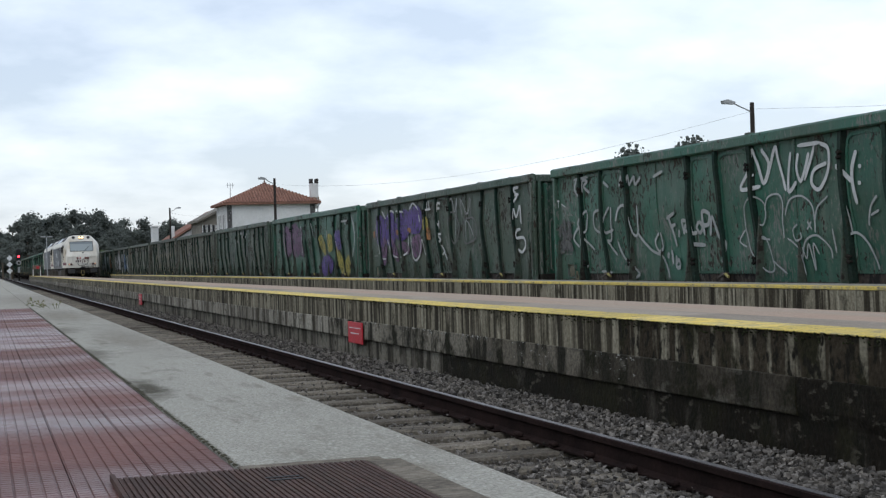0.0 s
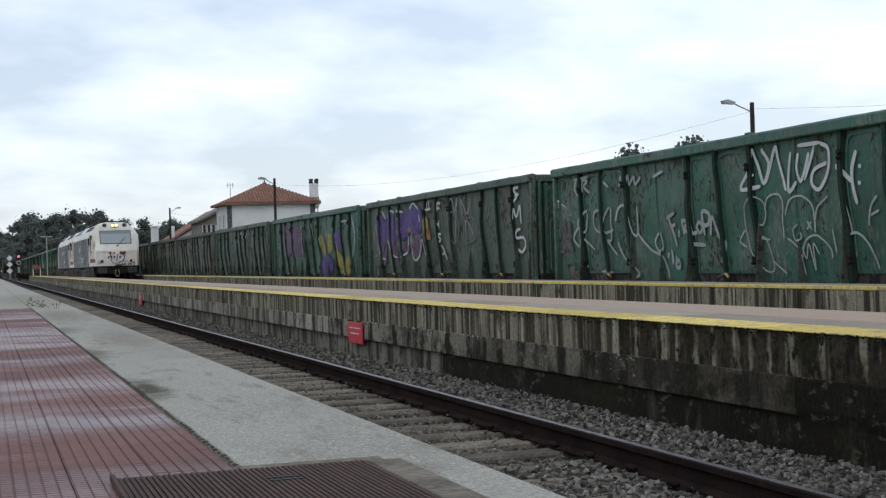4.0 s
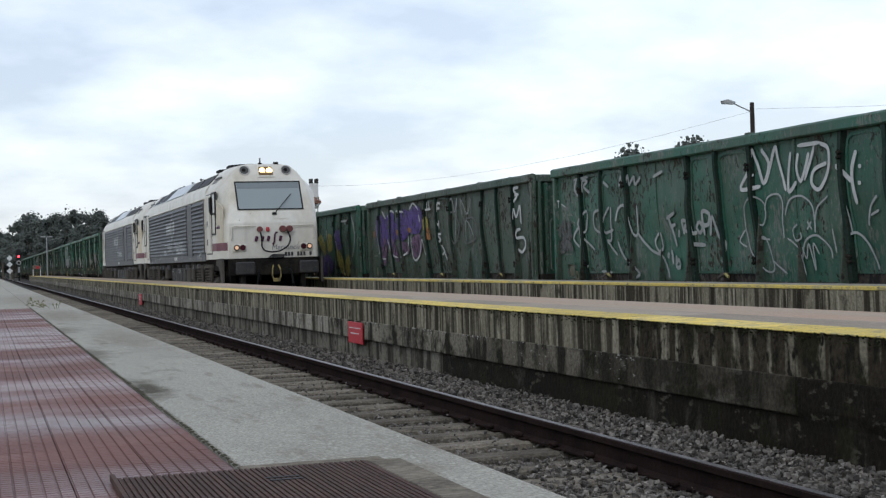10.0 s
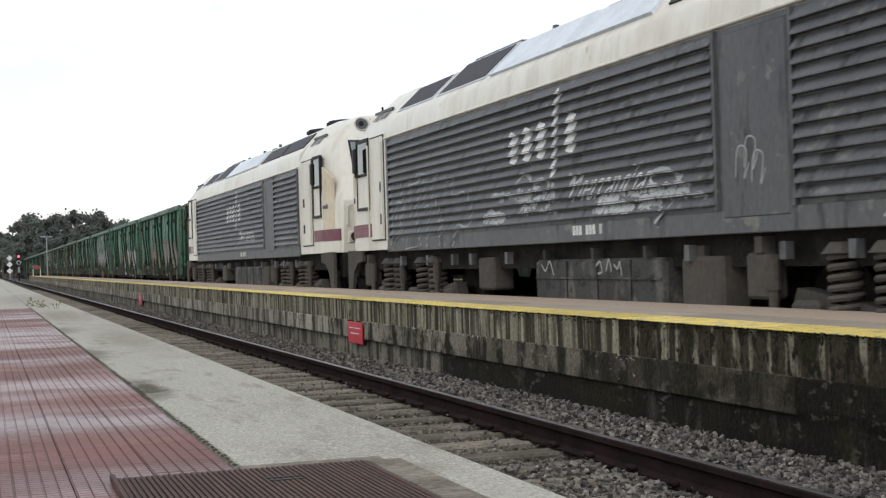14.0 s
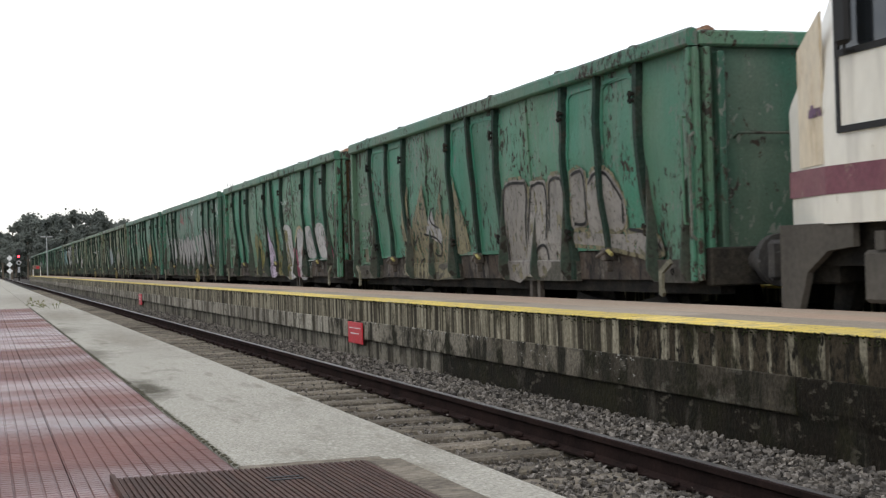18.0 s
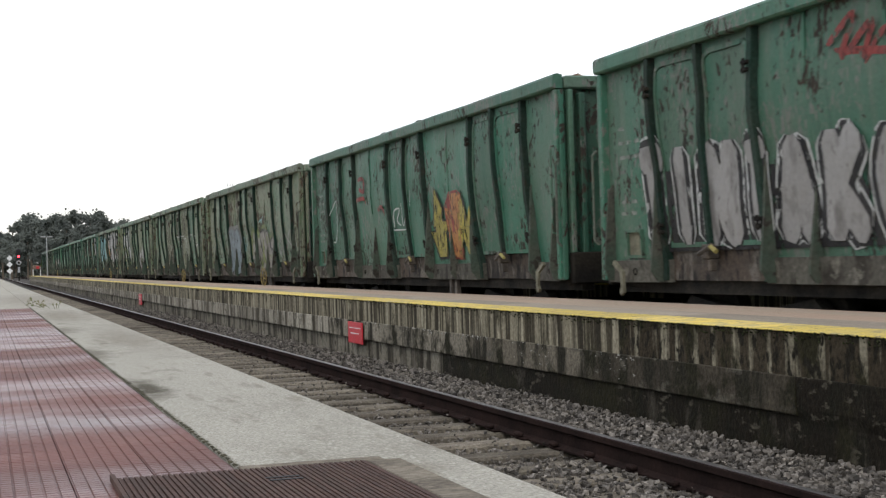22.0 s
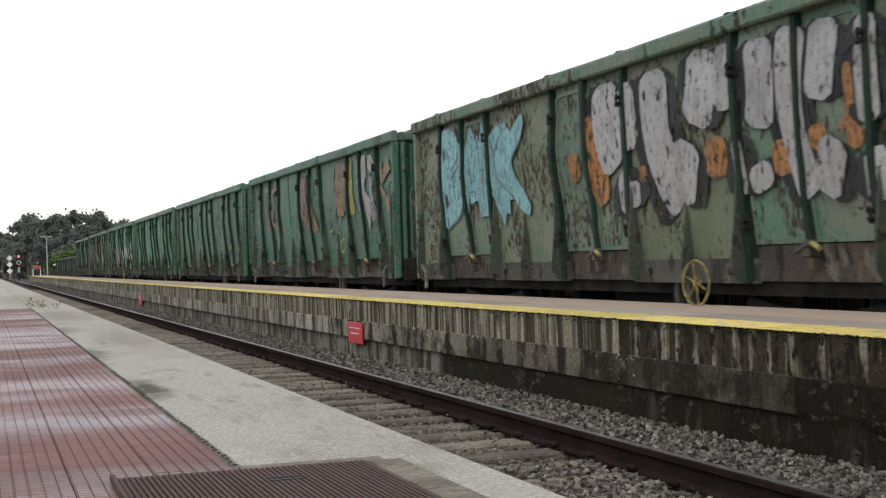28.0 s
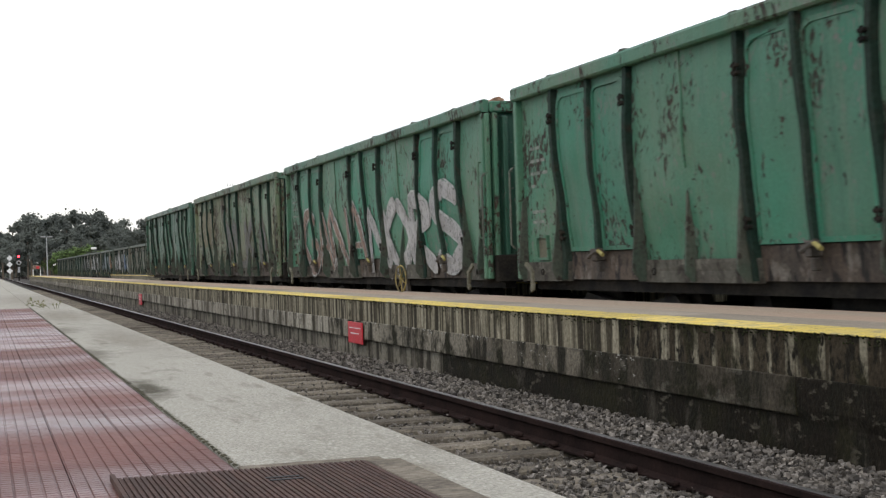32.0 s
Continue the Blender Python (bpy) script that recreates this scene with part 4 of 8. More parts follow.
# a plane's letters turned to face -x (reading towards -y) or -y
FACE_SIDE = Matrix(((0, 0, -1, 0), (-1, 0, 0, 0), (0, 1, 0, 0), (0, 0, 0, 1)))
FACE_FRONT = Matrix(((1, 0, 0, 0), (0, 0, -1, 0), (0, 1, 0, 0), (0, 0, 0, 1)))
TANK = material("dusty_tank_paint", (0.062, 0.062, 0.06), (0.048, 0.046, 0.043), rough=0.75, scale=1.5, fine=25, vary=0.15, spec=0.15, extra=(((0.12, 0.115, 0.10), 3.0, 0.58, 0.1, (1, 1, 0.5)), ((0.03, 0.028, 0.025), 5.0, 0.58, 0.08, (1, 1, 1))))
HORNRING = plain("grey_horn_recess", (0.46, 0.445, 0.41), 0.6)
LAMPBACK = plain("amber_lamp_window", (0.20, 0.13, 0.06), 0.25)
HORNDARK = plain("shaded_horn_throat", (0.09, 0.09, 0.088), 0.7)
DIRTY = material("rain_streaked_cream", (0.54, 0.48, 0.37), (0.60, 0.55, 0.45), (0.42, 0.345, 0.235), rough=0.5, scale=2.0, fine=20, stretch=(1, 1, 0.35), vary=0.06, third_at=0.6, edge=0.2)
LETTER_GREY = plain("grey_lettering", (0.22, 0.22, 0.22), 0.5)
LETTER_DARK = plain("dark_number_bar", (0.06, 0.06, 0.06), 0.5)
LETTER_WHITE = material("worn_white_lettering", (0.60, 0.60, 0.58), (0.40, 0.40, 0.39), rough=0.5, scale=3, fine=30, amount=0.45)
LETTER_PURPLE = plain("purple_lettering", (0.075, 0.02, 0.045), 0.5)

LEVELS = [(1.33, 0.04, 1.285, 0.85, 1.45), (2.28, 0.0, 1.27, 0.85, 1.45), (2.34, 0.02, 1.265, 0.86, 1.45), (2.68, 0.20, 1.20, 0.95, 1.45), (3.22, 0.51, 1.15, 1.14, 1.445),
          (3.50, 0.68, 1.08, 1.40, 1.30), (3.80, 0.84, 0.90, 1.62, 1.03), (3.97, 0.95, 0.70, 1.75, 0.86), (4.03, 1.1, 0.5, 1.8, 0.6)]
SECTION = [(1.45, 1.33), (1.45, 3.12), (1.42, 3.40), (1.33, 3.50), (0.90, 3.93), (0.70, 4.0), (0.0, 4.03)]
LL = 10.4


def cab_face(z):
    """Front face y and half width at height z."""
    for a, b in zip(LEVELS, LEVELS[1:]):
        if z <= b[0]:
            k = (z - a[0]) / (b[0] - a[0])
            return a[1] + (b[1] - a[1]) * k, a[2] + (b[2] - a[2]) * k
    return LEVELS[-1][1], LEVELS[-1][2]


def front_plate(g, x0, x1, z0, z1, out, s, tilt=0.0):
    """A thin plate on the sloping cab front, out metres proud; s: -1 front, 1 rear."""
    vs = []
    for d in (out, -0.02):
        for x, z in ((x0, z0), (x1, z0), (x1 + tilt, z1), (x0 - tilt, z1)):
            y, _ = cab_face(z)
            vs.append((x, s * (LL - y + d), z))
    return g.add(vs, [(0, 1, 2, 3), (7, 6, 5, 4), (0, 4, 5, 1), (1, 5, 6, 2), (2, 6, 7, 3), (3, 7, 4, 0)])


def loco_cab(lo, s):
    # shell, level by level
    vs, fs = [], []
    plan = lambda z, yf, wf, yc, ws, yj: [(-ws, yj, z), (-ws, LL - yc, z), (-wf - 0.005, LL - yf - 0.05, z), (-wf + 0.05, LL - yf, z), (wf - 0.05, LL - yf, z), (wf + 0.005, LL - yf - 0.05, z), (ws, LL - yc, z), (ws, yj, z)]
    join = 7.5
    rows = [plan(*l, join) for l in LEVELS]
    for r in rows:
        vs += [(x, s * y, z) for x, y, z in r]
    for j in range(len(rows) - 1):
        for i in range(7):
            fs.append((j * 8 + i, j * 8 + i + 1, (j + 1) * 8 + i + 1, (j + 1) * 8 + i))
    fs.append(tuple(range(8)))
    fs.append(tuple((len(rows) - 1) * 8 + i for i in range(8)))
    fs.append(tuple(j * 8 for j in range(len(rows))) + tuple(j * 8 + 7 for j in reversed(range(len(rows)))))
    cab = part("cab", G().add(vs, fs), CREAM, lo, "soiled cream cab shell", smooth=True)
    lit = s < 0
    # windscreen
    f = G()
    front_plate(f, -0.94, 0.94, 2.68, 2.715, 0.022, s)
    front_plate(f, -0.94, 0.94, 3.475, 3.51, 0.022, s)
    front_plate(f, -0.94, -0.90, 2.715, 3.475, 0.022, s)
    front_plate(f, 0.90, 0.94, 2.715, 3.475, 0.022, s)
    part("windscreen_frame", f, BLACK, cab)
    part("windscreen", front_plate(G(), -0.90, 0.90, 2.715, 3.475, 0.012, s), GLASS, cab, "greyish reflective windscreen")
    # added darker strip: the top band of the windscreen's reflection, as colour
    part("sun_blind", front_plate(G(), -0.88, 0.88, 3.30, 3.46, 0.0135, s), glass_mat("top_band_glass", (0.15, 0.175, 0.18), 0.1), cab)
    y, _ = cab_face(2.55)
    part("wiper", G().pipe([(0.08, s * (LL - y + 0.04), 2.56), (0.2, s * (LL - 0.16 + 0.05), 2.70), (0.62, s * (LL - 0.45 + 0.06), 3.12)], 0.013).box(0.02, 0.14, s * (LL - y) - 0.05, s * (LL - y) + 0.06, 2.53, 2.60), BLACK, cab)
    h = G()
    front_plate(h, 0.0, 0.42, 2.42, 2.60, 0.012, s)
    part("wiper_hatch", h, CREAM, cab)
    # lamps on top, horn holes
    part("headlight_box", front_plate(G(), -0.25, 0.25, 3.64, 3.98, 0.030, s, -0.03), CREAM, cab)
    part("lamp_glass", front_plate(G(), -0.205, 0.205, 3.69, 3.94, 0.036, s, -0.025), LAMPBACK, cab, "tinted lamp window")
    for x in (-0.1, 0.1):
        yy, _ = cab_face(3.82)
        part("headlight", G().tube((x, s * (LL - yy + 0.02), 3.82), (x, s * (LL - yy + 0.06), 3.82), 0.085, n=14), HEADLIGHT if lit else BUFFER, cab, "lit warm headlight" if lit else "")
    for x in (-0.6, 0.6):
        yy, _ = cab_face(3.83)
        part("horn_opening", G().tube((x, s * (LL - yy - 0.05), 3.80), (x, s * (LL - yy + 0.035), 3.84), 0.155, n=20), HORNRING, cab, "round horn opening")
        # flat disc for the horn throat, its inner shade painted as dark grey
        part("horn_cavity", G().tube((x - 0.015, s * (LL - yy), 3.822), (x - 0.015, s * (LL - yy + 0.041), 3.842), 0.125, n=18), HORNDARK, cab)
        part("horn", G().tube((x - 0.03, s * (LL - yy), 3.83), (x - 0.03, s * (LL - yy + 0.06), 3.84), 0.055, n=10), UNDER, cab)
    part("roof_antenna", G().box(-0.12, -0.09, s * 9.3 - 0.03, s * 9.3 + 0.03, 4.0, 4.2).box(-0.16, -0.05, s * 9.3 - 0.02, s * 9.3 + 0.02, 4.03, 4.06).box(0.28, 0.42, s * 9.3 - 0.04, s * 9.3 + 0.04, 4.0, 4.08), UNDER, cab)
    # lower front: handrails, sockets, cable, marker lamps
    for a in (-1, 1):
        yy = s * (LL + 0.06)
        part("hand_rail", G().pipe([(a * 1.16, s * LL, 1.85), (a * 1.17, yy, 1.88), (a * 1.17, yy, 2.19), (a * 1.12, yy, 2.23), (a * 0.52, yy, 2.23), (a * 0.5, s * LL, 2.22)], 0.017, 8), CREAM, cab)
        lamp = part("lamp_plate", G().box(a * 0.95 - 0.2, a * 0.95 + 0.2, s * (LL - 0.035) - 0.03, s * (LL - 0.035) + 0.05, 1.51, 1.72, 0.015), CREAM, cab)
        part("marker_lamp", G().tube((a * 1.03, s * (LL - 0.01), 1.63), (a * 1.03, s * (LL + 0.045), 1.63), 0.052, n=16), MARKER if lit else TAIL, lamp, "lit marker lamp" if lit else "")
        part("lamp_ring", G().ring((a * 1.03, s * (LL + 0.035), 1.63), (0, 1, 0), 0.068, 0.017, 18, 6), BUFFER, lamp)
        part("tail_lamp", G().tube((a * 0.86, s * (LL - 0.01), 1.63), (a * 0.86, s * (LL + 0.045), 1.63), 0.08, n=16), TAIL, lamp)
    for x, r in ((-0.37, 0.085), (0.47, 0.10), (0.28, 0.10)):
        part("socket", G().tube((x, s * (LL - 0.03), 2.13), (x, s * (LL + 0.11), 2.13), r, r * 0.85, n=14), MAROON, cab, "maroon cable socket", smooth=True)
    part("red_plug", G().box(-0.19, -0.10, s * LL - 0.06, s * LL + 0.05, 2.06, 2.19, 0.02), REDPAINT, cab)
    cable = smoothline([(-0.37, 2.05), (-0.34, 1.85), (-0.33, 1.62), (-0.2, 1.51), (0.1, 1.50), (0.36, 1.62), (0.47, 1.82), (0.42, 2.0), (0.36, 2.1)], 5)
    part("jumper_cable", G().pipe([(x, s * (LL + 0.12), z) for x, z in cable], 0.022, 8), BLACK, cab, "looped black jumper cable", smooth=True)
    part("cable_hatch", G().prism([(-0.16, 1.33), (0.28, 1.33), (0.33, 1.42), (-0.02, 1.43)], "y", s * LL - 0.04, s * LL + 0.02), BUFFER, cab)
    # side: window, crew door, stripe (near side)
    x = -1.455
    y0, y1 = (s * 9.52, s * 8.86) if s < 0 else (9.36, 8.56)
    a, b = min(y0, y1), max(y0, y1)
    wf = G().box(x - 0.02, x + 0.02, a, b, 2.02, 2.07).box(x - 0.02, x + 0.04, a, b, 3.18, 3.24).box(x - 0.02, x + 0.02, a, a + 0.05, 2.07, 3.18).box(x - 0.02, x + 0.02, b - 0.05, b, 2.07, 3.18).box(x - 0.02, x + 0.02, a + 0.05, b - 0.05, 2.6, 2.65)
    part("side_window_frame", wf, BLACK, cab)
    part("side_window", G().box(x - 0.008, x + 0.06, a + 0.05, b - 0.05, 2.65, 3.18), DARKGLASS, cab)
    part("lower_window_panel", G().box(x - 0.008, x + 0.01, a + 0.05, b - 0.05, 2.07, 2.6), CREAM, cab)
    ym = s * 9.25 if s < 0 else 9.1
    part("mirror", G().box(x - 0.14, x - 0.07, ym - 0.09, ym + 0.09, 2.66, 3.1, 0.03).pipe([(x, ym, 2.62), (x - 0.1, ym, 2.6), (x - 0.1, ym, 2.7)], 0.015), BLACK, cab)
    a, b = (-8.72, -7.82) if s < 0 else (7.62, 8.42)
    part("door_seal", G().box(x - 0.006, x + 0.02, a - 0.02, b + 0.02, 1.48, 3.22), BLACK, cab)
    part("crew_door", G().box(x - 0.015, x + 0.02, a, b, 1.50, 3.2, 0.012), CREAM, cab, "cream crew door with dark hand holes")
    for k in (a - 0.03, b + 0.03):
        part("door_rail", G().pipe([(x - 0.05, k, 1.55), (x - 0.05, k, 3.1)], 0.014), CREAM, cab)
    for z in (1.75, 2.28):
        part("hand_hole", G().box(x - 0.02, x + 0.01, (s * 8.0 if s < 0 else 7.78) - 0.07, (s * 8.0 if s < 0 else 7.78) + 0.07, z, z + 0.17), BLACK, cab)
    vs = []
    for d in (0.004, -0.02):
        for yy, xx in ((8.84 if s < 0 else 8.48, 1.455), (9.56, 1.452), (10.34, 1.292)):
            vs += [(-xx - d, s * yy, 1.56), (-xx - d, s * yy, 1.78)]
    part("purple_stripe", G().add(vs, [(0, 2, 3, 1), (2, 4, 5, 3), (6, 7, 9, 8), (8, 9, 11, 10), (0, 1, 7, 6), (4, 10, 11, 5), (1, 3, 9, 7), (3, 5, 11, 9), (0, 6, 8, 2), (2, 8, 10, 4)]), PURPLE, cab, "faded purple stripe")
    # grubby panel between window and nose
    vs = []
    for d in (0.003, -0.02):
        for yy, xx, z0, z1 in ((9.60, 1.443, 1.80, 3.0), (10.10, 1.34, 1.80, 2.75)):
            vs += [(-xx - d, s * yy, z0), (-xx - d, s * yy, z1)]
    part("grubby_panel", G().add(vs, [(0, 2, 3, 1), (4, 5, 7, 6), (0, 1, 5, 4), (2, 6, 7, 3), (1, 3, 7, 5), (0, 4, 6, 2)]), DIRTY, cab, "rain-streaked beige panel")
    # small lettering-like mark behind the window
    for k in range(5):
        part("small_mark", G().box(-1.452 + 0.0113 * k, -1.40, min(s * (9.60 + 0.055 * k), s * (9.635 + 0.055 * k)), max(s * (9.60 + 0.055 * k), s * (9.635 + 0.055 * k)), 2.18, 2.25 + 0.03 * (k == 3)), PAINT["mauve"], cab)
    # number painted on the roof slope, as plain bars
    for k in range(7):
        if k != 3:
            yb = s * (8.05 + 0.11 * k)
            part("number_bar", G().prism([(-1.305, 3.525), (-1.2, 3.64), (-1.205, 3.647), (-1.31, 3.532)], "y", yb - 0.035, yb + 0.035), LETTER_GREY, cab)
    # buffer beam, buffers, coupling, ploughs
    part("buffer_beam", G().box(-1.25, 1.25, s * (LL - 0.35) - 0.3, s * (LL - 0.35) + 0.3, 0.85, 1.32, 0.02), UNDER, lo)
    for a in (-1, 1):
        b = part("buffer", G().box(a * 0.89 - 0.27, a * 0.89 + 0.27, s * (LL + 0.55) - 0.04, s * (LL + 0.55) + 0.04, 0.87, 1.23, 0.035), BUFFER, lo, "large scuffed rectangular buffer")
        part("buffer_stem", G().tube((a * 0.89, s * (LL - 0.1), 1.05), (a * 0.89, s * (LL + 0.52), 1.05), 0.12, n=14), UNDER, b)
        part("front_skirt", G().prism([(s * (LL - 0.10), 1.34), (s * (LL - 0.10), 0.62), (s * (LL - 0.36), 0.62), (s * (LL - 0.50), 0.95), (s * (LL - 0.8), 1.12), (s * (LL - 1.15), 1.15), (s * (LL - 1.15), 1.34)], "x", a * 1.40 - 0.03, a * 1.40 + 0.03), BOGIE, lo)
        part("rail_guard", G().prism([(s * (LL + 0.02), 0.3), (s * (LL - 0.15), 0.3), (s * (LL - 0.4), 0.85), (s * (LL - 0.1), 0.85)], "x", a * 0.85 - 0.06, a * 0.85 + 0.06), UNDER, lo)
        part("brake_hose", G().pipe([(a * 0.45, s * LL, 1.0), (a * 0.46, s * (LL + 0.2), 0.92), (a * 0.5, s * (LL + 0.2), 0.62), (a * 0.56, s * (LL + 0.05), 0.5)], 0.028, 8), BLACK, lo, smooth=True)
    hook = G()
    for a in (-0.07, 0.07):
        hook.pipe([(a, s * (LL + 0.3), 1.12), (a * 1.6, s * (LL + 0.38), 1.0), (a * 1.7, s * (LL + 0.38), 0.82), (a, s * (LL + 0.38), 0.70)], 0.02, 8)
    hook.box(-0.1, 0.1, s * (LL + 0.38) - 0.04, s * (LL + 0.38) + 0.04, 0.66, 0.76, 0.015)
    part("screw_coupling", hook, YELLOWHOOK, lo, "worn yellow screw coupling")
    return cab


def bogie(lo, yc):
    f = G().prism([(yc - 2.1, 0.62), (yc - 2.0, 0.82), (yc - 1.2, 0.72), (yc - 0.3, 0.60), (yc + 0.3, 0.60), (yc + 1.2, 0.72), (yc + 2.0, 0.82), (yc + 2.1, 0.62), (yc + 1.7, 0.38), (yc - 1.7, 0.38)], "x", -1.28, -1.12)
    b = part("bogie", f, BOGIE, lo, "dusty grey three-axle bogie frame")
    part("bogie_frame", G().box(1.12, 1.28, yc - 2.1, yc + 2.1, 0.4, 0.8), BOGIE, b)
    for d in (-1.8, 0.0, 1.8):
        part("wheelset", G().tube((-0.96, yc + d, 0.54), (-0.81, yc + d, 0.54), 0.54, n=22).tube((0.81, yc + d, 0.54), (0.96, yc + d, 0.54), 0.54, n=22).tube((-1.2, yc + d, 0.54), (1.2, yc + d, 0.54), 0.1, n=8), UNDER, b, smooth=True)
        part("axle_box", G().box(-1.36, -1.14, yc + d - 0.2, yc + d + 0.2, 0.38, 0.72, 0.04), BOGIE, b)
        part("damper", G().tube((-1.36, yc + d + 0.45, 0.45), (-1.36, yc + d + 0.42, 1.05), 0.045, n=8).tube((-1.36, yc + d + 0.43, 0.8), (-1.36, yc + d + 0.42, 1.1), 0.06, n=8), BOGIE, b)
    for d in (-1.25, -0.62, 0.62, 1.25):
        coil = [(-1.3 + 0.125 * math.cos(k * 0.45), yc + d + 0.125 * math.sin(k * 0.45), 0.62 + k * 0.0059) for k in range(84)]
        sp = G().swept(coil, 0.03, 6)
        part("coil_spring", sp, BOGIE, b, "coil spring", smooth=True)
        part("spring_cap", G().tube((-1.3, yc + d, 1.10), (-1.3, yc + d, 1.19), 0.19, 0.12, n=14), BOGIE, b)
    part("sand_box", G().box(-1.42, -1.2, yc + 2.25, yc + 2.6, 0.72, 1.12, 0.03).box(-1.43, -1.2, yc + 2.3, yc + 2.42, 1.12, 1.26), BOGIE, b)
    return b


def locomotive(label):
    lo = thing("diesel_locomotive", label, "locomotive", "locomotives of the passing train")
    # body between the cabs
    n = len(SECTION)
    ring = [(-x, z) for x, z in SECTION] + [(x, z) for x, z in SECTION[-2::-1]]
    vs = [(x, y, z) for y in (-7.52, 7.52) for x, z in ring]
    m = len(ring)
    fs = [(i, i + 1, m + i + 1, m + i) for i in range(m - 1)] + [tuple(range(m)), tuple(range(m, 2 * m)), (0, m - 1, 2 * m - 1, m)]
    part("body_shell", G().add(vs, fs), CREAM, lo, "cream upper body with grey sides", smooth=True)
    part("side_plate", G().box(-1.462, -1.44, -7.5, 7.45, 1.33, 3.10), GREYL, lo)
    part("side_sill", G().box(-1.475, -1.44, -7.5, 7.45, 1.29, 1.50, 0.008), GREYL, lo, "scratched grey sill")
    # louvre slats
    for a, b in ((-7.45, -4.92), (-3.58, 7.22)):
        for k in range(13):
            z = 1.55 + k * 0.119
            part("louvre_slat", G().prism([(-1.455, z + 0.112), (-1.515, z + 0.012), (-1.515, z), (-1.455, z)], "y", a, b), GREYL, lo)
        for k in (a - 0.05, b):
            part("louvre_border", G().box(-1.50, -1.455, k, k + 0.05, 1.5, 3.1), GREYL, lo)
    part("engine_door", G().box(-1.485, -1.45, -4.82, -3.7, 1.42, 3.05, 0.02), GREYL, lo, "smooth grey engine room door")
    part("cant_rail", G().box(-1.49, -1.42, -7.5, 7.5, 3.115, 3.15, 0.01), CREAM, lo)
    # roof panels on the slope
    def roof(a, b, mat, name, lift=0.02, lo_k=0.1, hi_k=0.9, label=""):
        p, q = Vector((-1.33, 3.50)), Vector((-0.90, 3.93))
        u, v = p.lerp(q, lo_k), p.lerp(q, hi_k)
        nrm = Vector((-0.707, 0.707)) * lift
        g = G()
        g.prism([tuple(u), tuple(v), tuple(v + nrm), tuple(u + nrm)], "y", 0, 1)
        g.v = [(p_[0], a + (b - a) * p_[1] + (0.25 if a > 0 else -0.25) * 0 + 0.35 * (p_[2] - 3.5) * (1 if a < 0 else -1), p_[2]) for p_ in g.v]
        return part(name, g, mat, lo, label)
    for a, b in ((-7.3, -4.98), (-4.78, -2.4)):
        roof(a, b, GRILLE, "roof_grille", 0.02, 0.14, 0.86, "black sloping roof grille")
    for a, b, h in ((5.45, 7.2, 0.9), (3.05, 5.1, 1.12)):
        roof(a - 0.08, b + 0.08, SILVER, "grille_frame", 0.014, 0.08, h + 0.05)
        roof(a, b, GRILLE, "roof_grille", 0.02, 0.14, h, "black sloping roof grille")
    roof(-2.1, 0.2, SILVER, "roof_panel", 0.04, 0.05, 0.95, "pale raised roof panel")
    roof(0.28, 2.75, SILVER, "roof_panel", 0.035, 0.05, 1.02)
    for s in (-1, 1):
        part("vent_slot", G().box(-1.20, -1.16, min(s * 7.9, s * 9.0), max(s * 7.9, s * 9.0), 3.66, 3.7), GREYL, lo)
    for y in (-6.9, -4.9):
        fan = part("roof_fan", G().tube((0, y, 3.98), (0, y, 4.06), 0.62, n=24), GRILLE, lo, "round roof fan housing")
        for r, z in ((0.66, 4.08), (0.66, 4.11), (0.62, 4.14), (0.45, 4.155), (0.25, 4.16)):
            part("cage_ring", G().ring((0, y, z), (0, 0, 1), r, 0.018, 24, 5), GRILLE, fan)
        for k in range(8):
            a = k * math.pi / 4
            part("cage_bar", G().pipe([(0.66 * math.cos(a), y + 0.66 * math.sin(a), 4.05), (0.64 * math.cos(a), y + 0.64 * math.sin(a), 4.13), (0.2 * math.cos(a), y + 0.2 * math.sin(a), 4.16)], 0.014, 5), GRILLE, fan)
    part("roof_walk", G().box(-0.76, -0.6, 3.0, 4.9, 3.98, 4.07, 0.01), GREYL, lo)
    part("exhaust", G().box(-0.3, 0.3, 0.8, 1.2, 4.0, 4.22, 0.02), GREYL, lo)
    for y in (-2.6, -0.6, 1.6):
        part("roof_eye", G().box(-0.86, -0.80, y - 0.04, y + 0.04, 3.96, 4.03), GREYL, lo)
    for s in (-1, 1):
        loco_cab(lo, s)
        bogie(lo, s * 6.55)
    # underframe
    part("underframe", G().box(-1.3, 1.3, -9.9, 9.9, 1.0, 1.33), UNDER, lo)
    part("fuel_tank", G().box(-1.40, 1.40, -2.35, 1.1, 0.42, 1.10, 0.04), TANK, lo, "scuffed grey fuel tank")
    part("tank_strap", G().box(-1.42, -1.40, -2.3, 1.05, 0.88, 0.9).box(-1.43, -1.3, -2.0, -1.94, 1.1, 1.22).box(-1.43, -1.3, 0.7, 0.76, 1.1, 1.22).box(-1.43, -1.3, -0.7, -0.64, 1.1, 1.22), TANK, lo)
    for y in (-1.6, -0.75, 0.1):
        part("tank_seam", G().box(-1.408, -1.395, y, y + 0.02, 0.44, 1.08), UNDER, lo)
    part("air_box", G().box(-1.40, -1.1, -3.5, -2.7, 0.60, 1.1, 0.03).box(-1.36, -1.2, -3.1, -2.95, 1.1, 1.2), BOGIE, lo)
    part("air_box", G().box(-1.40, -1.1, 2.6, 3.2, 0.72, 1.15, 0.03), BOGIE, lo)
